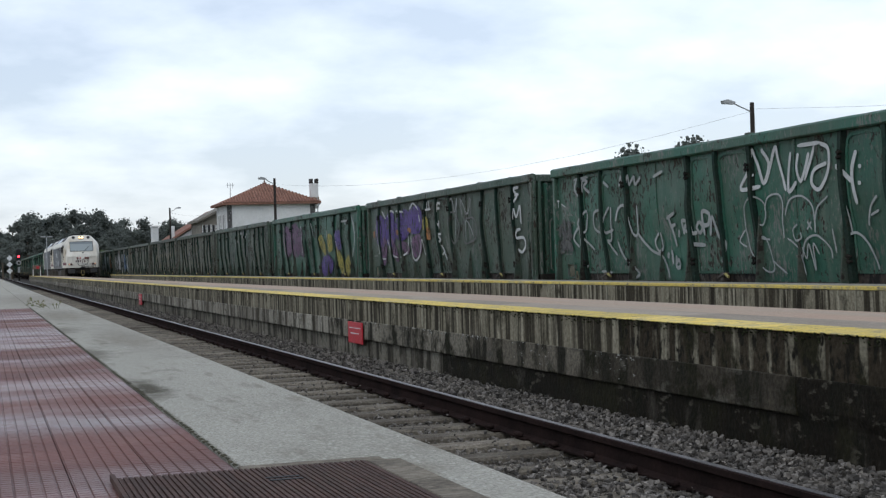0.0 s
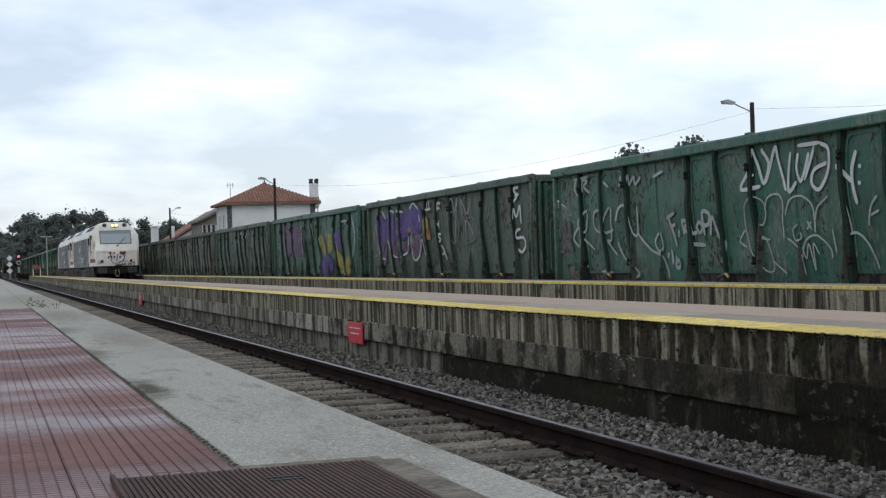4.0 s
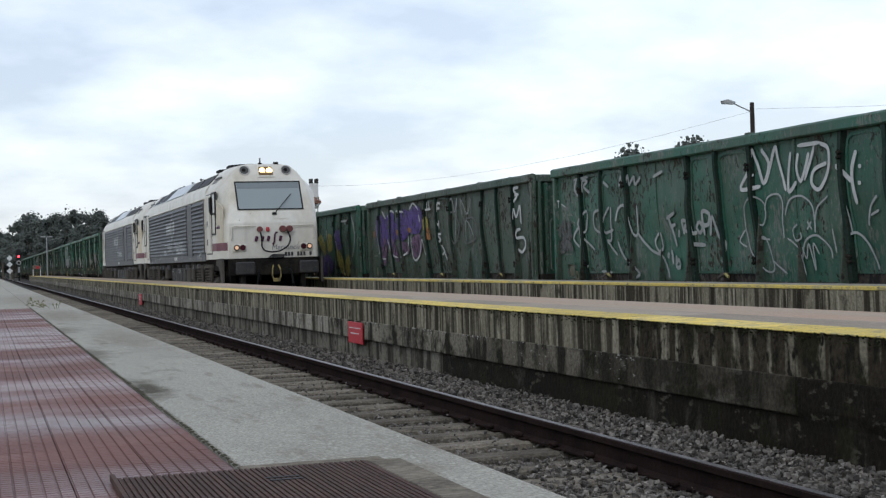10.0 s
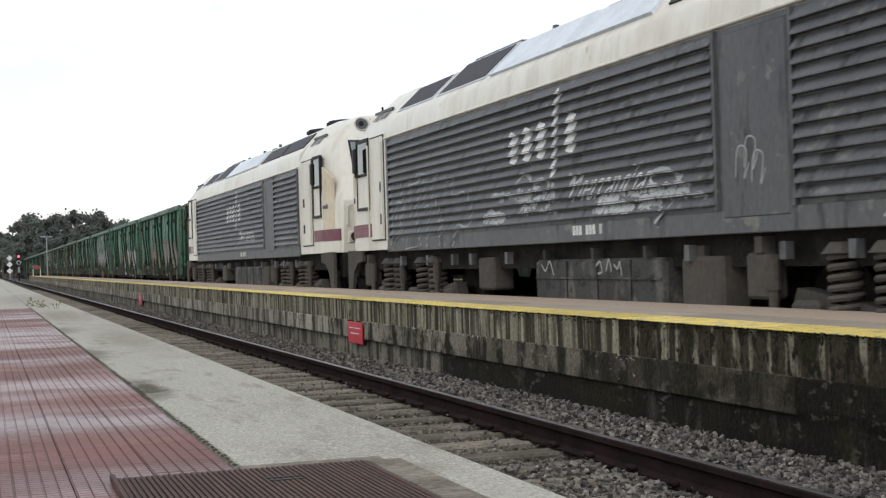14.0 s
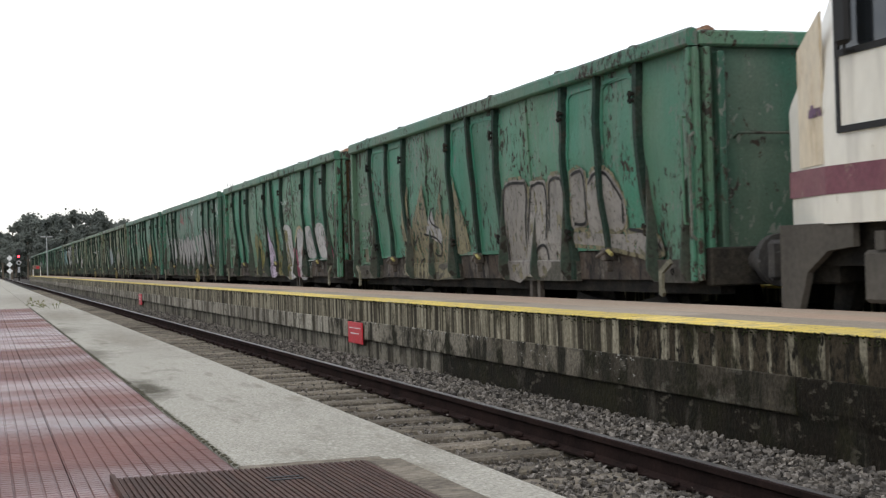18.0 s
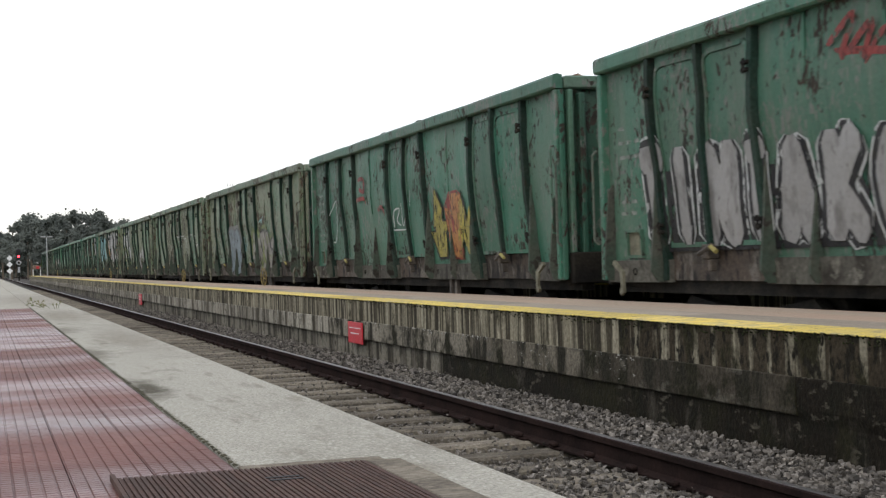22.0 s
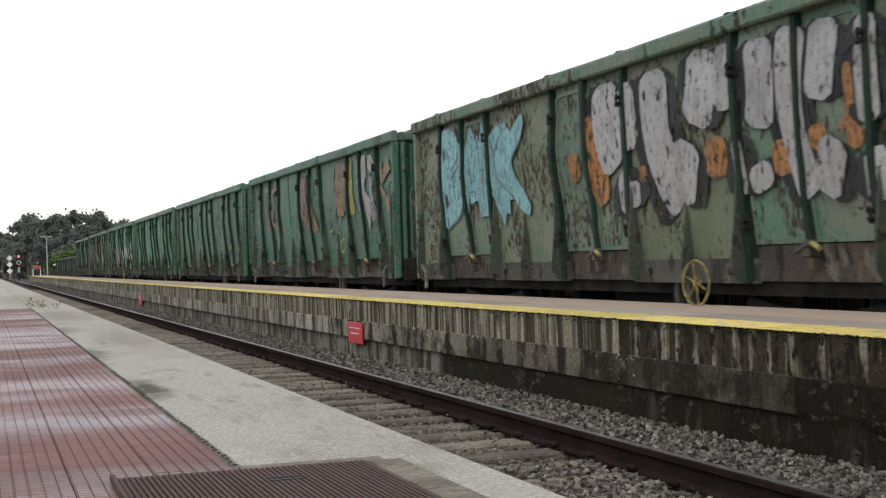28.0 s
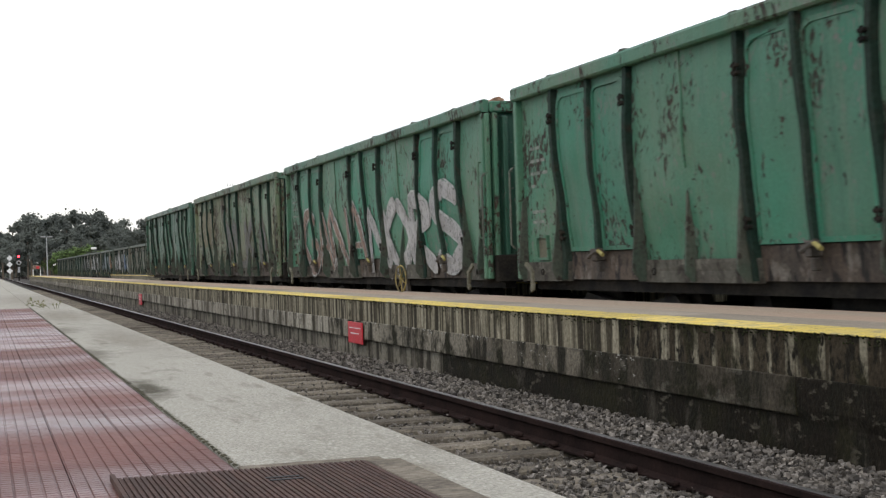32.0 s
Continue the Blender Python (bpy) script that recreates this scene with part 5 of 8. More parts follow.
    for y in (-6.9, -5.6, -4.6, -2.9, 2.0, 3.4, 4.2, 5.4, 6.8):
        part("sill_bracket", G().box(-1.44, -1.36, y - 0.05, y + 0.05, 1.06, 1.21), GREYL, lo)
    # marks on the near side: logo as plain shapes, and the word below it
    lx = -1.53
    logo = G()
    for y, z1 in ((1.48, 2.66), (1.02, 2.68), (0.57, 2.70), (-0.32, 2.72)):
        logo.ribbon([(y + 0.04, 2.29), (y - 0.04, z1)], 0.25, lx, taper=False)
    logo.ribbon(smoothline([(0.30, 2.08), (0.20, 2.16), (0.14, 2.5), (0.08, 2.86), (-0.05, 3.02)], 5), 0.11, lx)
    part("side_logo", on_slats(mesh("side_logo", logo, LETTER_WHITE)), LETTER_WHITE, lo, "white painted logo strokes")
    word = turned(text_mesh("Mercancías", 0.46, LETTER_WHITE, "word", 0.15), Matrix.Translation((lx, -1.3, 1.74)) @ FACE_SIDE @ Matrix.Diagonal((1.03, 1, 1, 1)))
    word = on_slats(word)
    part("side_word", word, LETTER_WHITE, lo, "white word Mercancías")
    for k in range(9):
        if k not in (3, 7):
            part("number_bar", G().box(-1.479, -1.474, -0.34 - 0.09 * k, -0.275 - 0.09 * k, 1.365, 1.47), LETTER_WHITE, lo)
    # front marks
    for s in (-1, 1):
        yy = s * (LL + 0.012)
        fl = G()

        def fr(pts, w):
            h = G().ribbon(smoothline([(p[0] * -s, p[1]) for p in pts], 4), w, yy)
            return fl.add([(y, x, z) for x, y, z in h.v], h.f)
        for x in (-0.48, -0.31, -0.14, 0.2):
            fr([(x - 0.01, 1.79), (x + 0.01, 1.86), (x + 0.03, 1.94)], 0.085)
        fr([(-0.02, 1.70), (0.03, 1.76), (0.06, 1.99), (0.14, 2.04)], 0.05)
        part("front_logo", fl, LETTER_PURPLE, lo, "dark purple logo strokes")
        wd = turned(text_mesh("Mercancías", 0.20, LETTER_GREY, "word", 0.2), Matrix.Translation((-s * 0.40, s * (LL - 0.015), 1.555)) @ (Matrix.Identity(4) if s < 0 else Matrix.Rotation(math.pi, 4, "Z")) @ FACE_FRONT)
        part("front_word", wd, LETTER_GREY, lo, "grey word Mercancías")
        for k in range(9):
            if k not in (3, 7):
                x = -s * (0.36 + 0.088 * k)
                part("number_bar", G().box(x - 0.03, x + 0.03, s * (LL - 0.03) - 0.006, s * (LL - 0.03) + 0.006, 1.37, 1.48), LETTER_DARK, lo)
    return lo


LOCO_A = locomotive("grey and cream diesel locomotive, graffiti-scarred side, headlights lit")
LOCO_B = copy_thing(LOCO_A, pose(MID_C, 367.35, 0.0))
LOCO_B["label"] = "grey and cream diesel locomotive, cleaner side, coupled second"
for o in LOCO_B.children_recursive:
    if o.name.startswith(("headlight", "marker_lamp")) and "box" not in o.name:
        o.material_slots[0].link = "OBJECT"
        o.material_slots[0].material = BUFFER if o.name.startswith("headlight") else TAIL
        o["label"] = ""
RUSTY = material("rust_streaked_cream", (0.60, 0.54, 0.43), (0.54, 0.45, 0.32), (0.42, 0.32, 0.20), rough=0.6, scale=2.5, fine=20, stretch=(1, 1, 0.4), vary=0.08, third_at=0.63, edge=0.2)
for o in LOCO_B.children_recursive:
    if o.name.startswith("grubby_panel"):
        o.material_slots[0].link = "OBJECT"
        o.material_slots[0].material = RUSTY
        o["label"] = "rust-streaked beige panel"
TRAIN += [(LOCO_A, 345.6), (LOCO_B, 367.35)]
# ---- spray paint on the wagons ----
LETTERS = {
    "A": [[(0, 0), (0.5, 1), (1, 0)], [(0.25, 0.4), (0.75, 0.4)]],
    "B": [[(0, 0), (0, 1), (0.8, 0.85), (0.1, 0.52), (0.95, 0.25), (0, 0)]],
    "C": [[(1, 0.85), (0.5, 1), (0, 0.5), (0.5, 0), (1, 0.12)]],
    "E": [[(0.9, 1), (0, 0.95), (0.05, 0.5), (0.7, 0.52)], [(0.05, 0.5), (0, 0.03), (1, 0)]],
    "F": [[(0.9, 1), (0.05, 0.95), (0, 0)], [(0, 0.55), (0.7, 0.5)]],
    "G": [[(1, 0.85), (0.5, 1), (0, 0.5), (0.5, 0), (1, 0.2), (0.95, 0.45), (0.55, 0.45)]],
    "I": [[(0.5, 0), (0.5, 1)]],
    "K": [[(0, 0), (0.05, 1)], [(0.95, 1), (0.1, 0.5), (1, 0)]],
    "L": [[(0.1, 1), (0, 0.05), (0.95, 0)]],
    "M": [[(0, 0), (0.1, 1), (0.5, 0.35), (0.9, 1), (1, 0)]],
    "N": [[(0, 0), (0.05, 1), (0.95, 0), (1, 1)]],
    "O": [[(0.5, 1), (0, 0.55), (0.45, 0), (1, 0.45), (0.5, 1)]],
    "P": [[(0, 0), (0.05, 1), (0.95, 0.8), (0.1, 0.45)]],
    "R": [[(0, 0), (0.05, 1), (0.9, 0.78), (0.1, 0.5), (1, 0)]],
    "S": [[(0.95, 0.85), (0.4, 1), (0.05, 0.72), (0.9, 0.35), (0.55, 0), (0, 0.12)]],
    "T": [[(0, 0.97), (1, 1)], [(0.5, 0.98), (0.48, 0)]],
    "U": [[(0, 1), (0.1, 0.15), (0.5, 0), (0.9, 0.15), (1, 1)]],
    "V": [[(0, 1), (0.45, 0), (1, 1)]],
    "Y": [[(0, 1), (0.5, 0.5), (1, 1)], [(0.5, 0.5), (0.4, 0)]],
    "~": [[(0, 0.3), (0.2, 0.9), (0.35, 0.1), (0.6, 1), (0.75, 0.15), (1, 0.7)]],
    "o": [[(0, 0), (0.03, 0.6), (0.25, 0.98), (0.7, 1.0), (0.95, 0.6), (1, 0)]],
}
SPRAY = random.Random(5)


def spray(w, word, u0, u1, z0, z1, fill="white", line=None, weight=0.05, edge=0.07, slant=0.0, label=""):
    """Letters painted on a wagon's near side; u runs from the far end towards the near end."""
    step = (u1 - u0) / len(word)
    half = weight / 2 + (edge / 2 if line else 0)
    for i, ch in enumerate(word):
        if ch == " ":
            continue
        body, rim = G(), G()
        a, wd = u0 + i * step + step * 0.04, step * 0.90
        lift, tall = SPRAY.uniform(-0.04, 0.04) * (z1 - z0), (z1 - z0) * SPRAY.uniform(0.9, 1.05)
        for k, st in enumerate(LETTERS[ch]):
            pts = [(HL - (a + wd * (p[0] + slant * p[1]) + SPRAY.uniform(-0.04, 0.04) * wd), z0 + lift + tall * p[1] + SPRAY.uniform(-0.02, 0.02) * tall) for p in st]
            pts = [(y, min(z, 3.0 - half)) for y, z in smoothline(pts, 6 if ch not in "AKNMVTIL" else 3)]
            body.ribbon(pts, weight, OUT - 0.007 - 0.0004 * i - 0.0002 * k, seed=SIDE[w.name])
            if line:
                rim.ribbon(pts, weight + edge, OUT - 0.0003 * i - 0.00015 * k, seed=SIDE[w.name])
        o = part("spray_letter", body, TAG[fill] if weight < 0.09 and fill in TAG else PAINT[fill], w, label or fill + " spray-painted letter")
        if line:
            part("letter_outline", rim, PAINT[line], o, line + " outline")


LAYER = [0]
COATS = {}                                      # sprayed shapes that lie on each wagon so far


def patch(w, u0, u1, z0, z1, colour, ragged=0.12, label=""):
    """A ragged painted field, each a hair above the one before."""
    LAYER[0] = (LAYER[0] + 1) % 24
    x, seed = OUT + 0.002 - 0.0004 * LAYER[0], SIDE[w.name]
    rim = []
    n = 26
    for i in range(n):
        a = 2 * math.pi * i / n
        c, s = math.cos(a), math.sin(a)
        k = 1 / max(abs(c), abs(s)) ** 0.75 * (1 + SPRAY.uniform(-ragged, ragged))
        rim.append((c * k * (u1 - u0) / 2, s * k * (z1 - z0) / 2))
    pts = []
    for r in (0.02, 0.35, 0.7, 1.0):
        for a, b in rim:
            y, z = HL - ((u0 + u1) / 2 + a * r), (z0 + z1) / 2 + b * r
            pts.append((x + skin(y, z, seed), y, z))
    g = G().add(pts, [(n * q + i, n * q + (i + 1) % n, n * q + n + (i + 1) % n, n * q + n + i) for q in range(3) for i in range(n)])
    part("spray_patch", g, PAINT[colour], w, label or colour + " sprayed field")


def tag(w, colour, width, strokes, label=""):
    """Freehand strokes of one can, each through points (u, z)."""
    LAYER[0] = (LAYER[0] + 1) % 48
    for k, st in enumerate(strokes):
        pts = [(HL - u, min(z, 3.02)) for u, z in st]
        line = smoothline(pts, 7) if len(pts) > 2 else [(pts[0][0] + (pts[1][0] - pts[0][0]) * q / 6, pts[0][1] + (pts[1][1] - pts[0][1]) * q / 6) for q in range(7)]
        g = G().ribbon(line, width, OUT - 0.003 - 0.0008 * COATS.get(w.name, 0) - 0.0004 * LAYER[0] - 0.00003 * k, seed=SIDE[w.name])
        part("spray_stroke", g, TAG[colour] if width < 0.12 and colour in TAG else PAINT[colour], w, label or colour + " spray-painted stroke")


def inside_cut(pts, x, seed, mat, step=0.22):
    """A painted field with the outline pts (u, z), cut fine enough to follow the battered wall."""
    bm = bmesh.new()
    bm.faces.new([bm.verts.new((0, HL - u, z)) for u, z in pts])
    bmesh.ops.triangulate(bm, faces=bm.faces[:])
    us, zs = [HL - u for u, _ in pts], [z for _, z in pts]
    if min(zs) < 1.06:
        for q in (1.085, 1.10):
            bmesh.ops.bisect_plane(bm, geom=bm.verts[:] + bm.edges[:] + bm.faces[:], plane_co=(0, 0, q), plane_no=(0, 0, 1))
    for lo, hi, axis in ((min(us), max(us), (0, 1, 0)), (min(zs), max(zs), (0, 0, 1))):
        for k in range(1, int((hi - lo) / step) + 1):
            q = lo + k * step
            bmesh.ops.bisect_plane(bm, geom=bm.verts[:] + bm.edges[:] + bm.faces[:], plane_co=(0, q, q), plane_no=axis)
    for v in bm.verts:
        v.co.x = x + skin(v.co.y, v.co.z, seed) - (0.022 if v.co.z < 1.09 else 0.0)      # over the proud bottom rail
    me = bpy.data.meshes.new("spray_field")
    bm.to_mesh(me)
    bm.free()
    me.materials.append(mat)
    return me


def grown(pts, d):
    """The outline pts pushed out by d."""
    p = [Vector(q) for q in pts]
    turn = sum(a.x * b.y - b.x * a.y for a, b in zip(p, p[1:] + p[:1]))
    out = []
    for a, b, c in zip(p[-1:] + p[:-1], p, p[1:] + p[:1]):
        e = (c - a).normalized() * (d if turn > 0 else -d)
        out.append((b.x + e.y, min(b.y - e.x, 3.03)))
    return out


def blob(w, colour, pts, rim=None, wide=0.05, label="", sharp=False):
    """A sprayed shape with the outline pts (u, z), on a wider rim of another colour if one is given."""
    COATS[w.name] = min(COATS.get(w.name, -1) + 1, 15)
    soft = pts if sharp else [(u, min(z, 3.02)) for u, z in smoothline(pts + pts[:1], 3)[:-1]]
    x, seed = OUT + 0.004 - 0.0008 * COATS[w.name], SIDE[w.name]
    o = part("spray_field", inside_cut(soft, x - 0.003, seed, PAINT[colour]), PAINT[colour], w, label or colour + " sprayed shape")
    if rim:
        part("field_rim", inside_cut(grown(pts, wide), x, seed, PAINT[rim]), PAINT[rim], o, rim + " rim")


def row(w, word, cuts, tops, foot):
    """A row of fat silver letters between the cuts (u), each with a black edge and a white halo."""
    x, seed = OUT, SIDE[w.name]
    back = [(cuts[0] + 0.1, foot + 0.02), (cuts[0] + 0.1, tops[0] - 0.15)] + [((cuts[i] + cuts[i + 1]) / 2, tops[i] - 0.30) for i in range(len(word))] + [(cuts[-1] - 0.1, tops[-1] - 0.15), (cuts[-1] - 0.1, foot + 0.02)]
    part("spray_field", inside_cut(back, x + 0.006, seed, PAINT["black"]), PAINT["black"], w, "black field behind silver letters")
    for i, ch in enumerate(word):
        a, wd, top = cuts[i], cuts[i + 1] - cuts[i], tops[i]
        fat = min(0.28, 0.40 * wd)
        halo, edge, body = G(), G(), G()
        for st in LETTERS[ch]:
            pts = [(HL - (a + 0.27 * wd + 0.46 * wd * p), foot + 0.15 + (top - foot - 0.30) * q) for p, q in st]
            if ch in "OSC":
                runs = [smoothline(pts, 5)]
            else:
                runs = []
                for p, q in zip(pts, pts[1:]):
                    p, q = Vector(p), Vector(q)
                    e = (q - p).normalized() * 0.3 * fat
                    runs.append([tuple((p - e).lerp(q + e, k / 9)) for k in range(10)])
            for line in runs:
                for g, k, e in ((halo, fat + 0.20, 0.004), (edge, fat + 0.14, 0.001), (body, fat, -0.003)):
                    g.ribbon(line, k, x + e - 0.0001 * (i % 4), seed=seed)
        o = part("spray_letter", body, CHROME, w, "silver spray-painted letter")
        part("letter_edge", edge, PAINT["black"], o, "black edge")
        part("letter_halo", halo, PAINT["white"], o, "white halo")


W = [w for w, _ in TRAIN[:14]]

# passing train, from the locomotives back
LAYER[0] = 0
# first wagon: arched letters and bare flame shapes
blob(W[0], "ash", [(7.30, 0.90), (7.39, 1.36), (7.61, 1.94), (7.87, 2.09), (8.28, 2.09), (8.43, 1.99), (8.16, 0.90)], "tan", 0.05, label="grey arched letter with a pale rim")
blob(W[0], "ash", [(8.16, 0.91), (8.49, 1.95), (8.65, 2.05), (8.90, 2.05), (9.02, 1.97), (8.89, 1.33), (8.81, 0.93)], "tan", 0.05, label="grey arched letter with a pale rim")
blob(W[0], "ash", [(8.81, 0.93), (9.06, 1.98), (9.24, 2.08), (9.47, 2.08), (9.59, 2.00), (9.54, 1.54), (9.52, 0.90)], "tan", 0.05, label="grey arched letter with a pale rim")
blob(W[0], "ash", [(9.87, 2.07), (10.10, 2.10), (10.27, 2.05), (10.20, 1.52), (9.93, 1.46), (9.75, 1.49)], "tan", 0.05, label="grey arched letter with a pale rim")
blob(W[0], "ash", [(10.34, 1.95), (10.51, 2.05), (10.75, 2.05), (10.95, 1.96), (11.12, 1.74), (11.12, 1.45), (10.86, 1.38), (10.58, 1.42), (10.27, 1.35), (10.20, 1.46)], "tan", 0.05, label="grey arched letter with a pale rim")
blob(W[0], "ash", [(9.79, 1.41), (11.07, 1.35), (11.59, 1.36), (11.87, 1.26), (11.97, 1.16), (11.62, 1.11), (10.65, 1.23), (9.75, 1.28)], "tan", 0.05, label="grey arched letter with a pale rim")
tag(W[0], "black", 0.035, [[(7.42, 1.36), (7.65, 1.94), (7.90, 2.05), (8.27, 2.05), (8.40, 1.96), (8.23, 1.28)], [(8.33, 1.34), (8.52, 1.92), (8.69, 2.01), (8.89, 2.01), (8.98, 1.92), (8.86, 1.33)], [(8.96, 1.44), (9.10, 1.95), (9.26, 2.04), (9.46, 2.04), (9.55, 1.97), (9.51, 1.54)]])
tag(W[0], "black", 0.035, [[(9.91, 2.04), (10.09, 2.07), (10.23, 2.01), (10.16, 1.53), (9.82, 1.50)], [(10.35, 1.92), (10.54, 2.01), (10.74, 2.02), (10.91, 1.93), (11.08, 1.72), (11.08, 1.46)], [(8.43, 0.99), (8.63, 1.24), (8.85, 1.25), (8.91, 0.99)], [(7.58, 1.42), (7.61, 1.03)], [(11.19, 1.40), (11.58, 1.34), (11.91, 1.16)]])
blob(W[0], "tan", [(2.72, 0.91), (2.91, 1.88), (3.19, 2.10), (3.35, 2.29), (3.36, 2.10), (3.14, 1.89), (3.41, 1.64), (3.75, 1.72), (4.03, 2.05), (4.16, 2.34), (4.12, 1.80), (4.47, 1.68), (4.94, 2.12), (4.87, 1.66), (5.25, 1.86), (5.21, 0.90)], label="bare tan flaked flame shape")
blob(W[0], "tan", [(5.62, 2.31), (5.72, 2.09), (5.83, 1.86), (5.96, 1.60), (6.00, 1.36), (5.98, 1.25), (5.47, 1.23), (5.51, 1.67)], label="bare tan flaked flame shape")
blob(W[0], "dim", [(4.15, 1.53), (4.42, 1.88), (4.51, 1.68), (4.76, 1.57), (4.76, 1.38), (4.41, 1.44)])
tag(W[0], "black", 0.03, [[(3.67, 1.85), (3.50, 1.76), (3.41, 1.51), (3.48, 1.38), (3.62, 1.42), (3.75, 1.52)], [(4.57, 1.90), (4.44, 1.88), (4.37, 1.76), (4.46, 1.66), (4.70, 1.60)], [(4.07, 1.53), (4.51, 1.46), (4.75, 1.36), (4.77, 1.26), (4.64, 1.19), (4.41, 1.24)], [(3.86, 1.16), (3.69, 1.11), (3.64, 0.99), (3.79, 0.95), (3.87, 1.04)]])
# second wagon: fields of lilac, olive and silver
blob(W[1], "olive", [(4.14, 1.92), (4.51, 1.70), (4.97, 1.10), (5.00, 0.90), (3.78, 0.89), (3.89, 1.48)])
blob(W[1], "lavender", [(5.53, 1.97), (5.67, 1.99), (5.83, 1.67), (6.05, 1.47), (6.13, 1.16), (5.38, 1.17), (5.39, 1.49)])
blob(W[1], "lavender", [(5.45, 1.14), (6.17, 1.14), (6.20, 0.87), (5.54, 0.86)])
blob(W[1], "olive", [(6.28, 1.96), (6.58, 1.93), (6.90, 1.44), (7.18, 1.21), (7.15, 0.92), (6.42, 0.92), (6.32, 1.25), (6.22, 1.52)])
blob(W[1], "silver", [(7.46, 1.91), (7.68, 1.99), (8.03, 1.99), (8.27, 1.90), (8.30, 1.72), (8.26, 1.26), (8.43, 0.85), (7.35, 0.85), (7.37, 1.38)])
blob(W[1], "olive", [(7.38, 1.89), (7.90, 1.88), (8.03, 1.75), (7.89, 1.36), (8.00, 0.86), (7.51, 0.85), (7.39, 1.28)])
blob(W[1], "wine", [(8.33, 1.46), (8.61, 1.46), (8.75, 1.09), (8.76, 0.85), (8.29, 1.00), (8.27, 1.26)])
blob(W[1], "silver", [(8.68, 1.74), (8.90, 1.88), (9.19, 1.90), (9.44, 1.78), (9.48, 1.44), (9.52, 0.86), (8.80, 0.85), (8.69, 1.34)])
blob(W[1], "red", [(9.03, 1.46), (9.22, 1.49), (9.45, 1.42), (9.41, 1.31), (9.13, 1.28), (9.02, 1.35)])
blob(W[1], "wine", [(9.51, 1.70), (9.62, 1.69), (9.58, 1.00), (9.48, 0.98)])
blob(W[1], "silver", [(9.74, 1.88), (9.96, 1.91), (10.25, 1.89), (10.37, 1.73), (10.50, 1.41), (10.43, 1.25), (9.79, 1.26), (9.71, 1.44)])
blob(W[1], "wine", [(11.32, 1.65), (11.55, 1.67), (11.82, 1.45), (12.04, 1.21), (11.90, 1.09), (11.48, 1.22)])
blob(W[1], "silver", [(10.68, 1.80), (10.84, 1.91), (11.05, 1.94), (11.27, 1.90), (11.34, 1.76), (11.30, 1.55), (11.42, 1.38), (11.36, 1.25), (10.86, 1.26), (10.74, 1.46)])
tag(W[1], "tan", 0.06, [[(8.56, 1.60), (8.72, 1.82), (8.94, 1.90), (9.17, 1.90), (9.30, 1.80)]])
tag(W[1], "silver", 0.02, [[(9.81, 1.17), (9.76, 0.99)], [(9.94, 1.17), (9.93, 1.03)], [(10.89, 1.15), (10.88, 1.02)], [(9.67, 1.26), (9.72, 1.20), (10.41, 1.21)], [(10.67, 1.21), (11.37, 1.22)]])
# third wagon: a row of silver letters with black edges and a white halo
row(W[2], "TINTAKOMOSANCRES", [0.77, 1.43, 1.98, 2.85, 3.34, 4.03, 4.77, 5.48, 6.27, 6.86, 7.58, 8.27, 8.92, 9.59, 10.27, 11.15, 11.75], [2.24, 2.23, 2.20, 2.17, 2.14, 2.14, 2.15, 2.16, 2.13, 2.18, 2.17, 2.18, 2.22, 2.23, 2.21, 2.11], 1.13)
tag(W[2], "red", 0.06, [[(4.31, 2.72), (4.68, 2.91), (4.48, 2.61), (4.92, 2.82), (4.73, 2.52), (5.08, 2.74), (5.22, 2.54), (5.41, 2.89)], [(4.40, 2.67), (5.26, 2.55)]])
tag(W[2], "white", 0.025, [[(7.07, 2.81), (7.16, 2.88), (7.28, 2.84), (7.19, 2.78), (7.09, 2.83)], [(7.28, 2.84), (7.45, 2.94)], [(7.35, 2.95), (7.45, 2.94), (7.42, 2.88)]])
# fourth wagon
blob(W[3], "yellow", [(8.01, 2.17), (8.12, 2.06), (8.28, 1.87), (8.10, 1.78), (8.00, 1.87), (7.92, 1.83), (7.85, 1.70), (8.41, 1.69), (8.20, 1.18), (7.84, 1.18), (7.57, 1.56), (7.76, 1.54), (7.99, 1.46), (8.06, 1.61), (7.71, 1.63), (7.83, 1.88)], "black", 0.05, label="yellow spray-painted letter", sharp=True)
blob(W[3], "yellow", [(9.12, 2.03), (9.27, 1.92), (9.36, 1.65), (9.65, 1.97), (9.43, 1.17), (9.21, 1.21), (9.11, 1.45), (8.83, 1.21), (8.90, 1.66)], "black", 0.05, label="yellow spray-painted letter", sharp=True)
blob(W[3], "orange", [(8.62, 2.07), (9.00, 2.07), (9.15, 2.04), (8.90, 1.15), (8.47, 1.18), (8.51, 1.52), (8.40, 1.88), (8.62, 1.86), (8.74, 1.72), (8.75, 1.98)], "red", 0.04, label="rusty orange spray-painted letter", sharp=True)
# fifth wagon: pale figures on lime and grey lettering
blob(W[4], "steel", [(2.85, 0.97), (3.22, 1.58), (3.34, 2.04), (3.77, 2.13), (4.18, 2.03), (4.06, 1.41), (4.12, 1.04), (3.67, 0.97)], "grey", 0.08, label="pale blue figure with a grey rim")
blob(W[4], "steel", [(4.25, 2.06), (4.62, 2.10), (4.90, 2.03), (4.99, 1.81), (4.84, 1.53), (4.84, 1.04), (4.00, 0.97)], "grey", 0.08, label="pale blue figure with a grey rim")
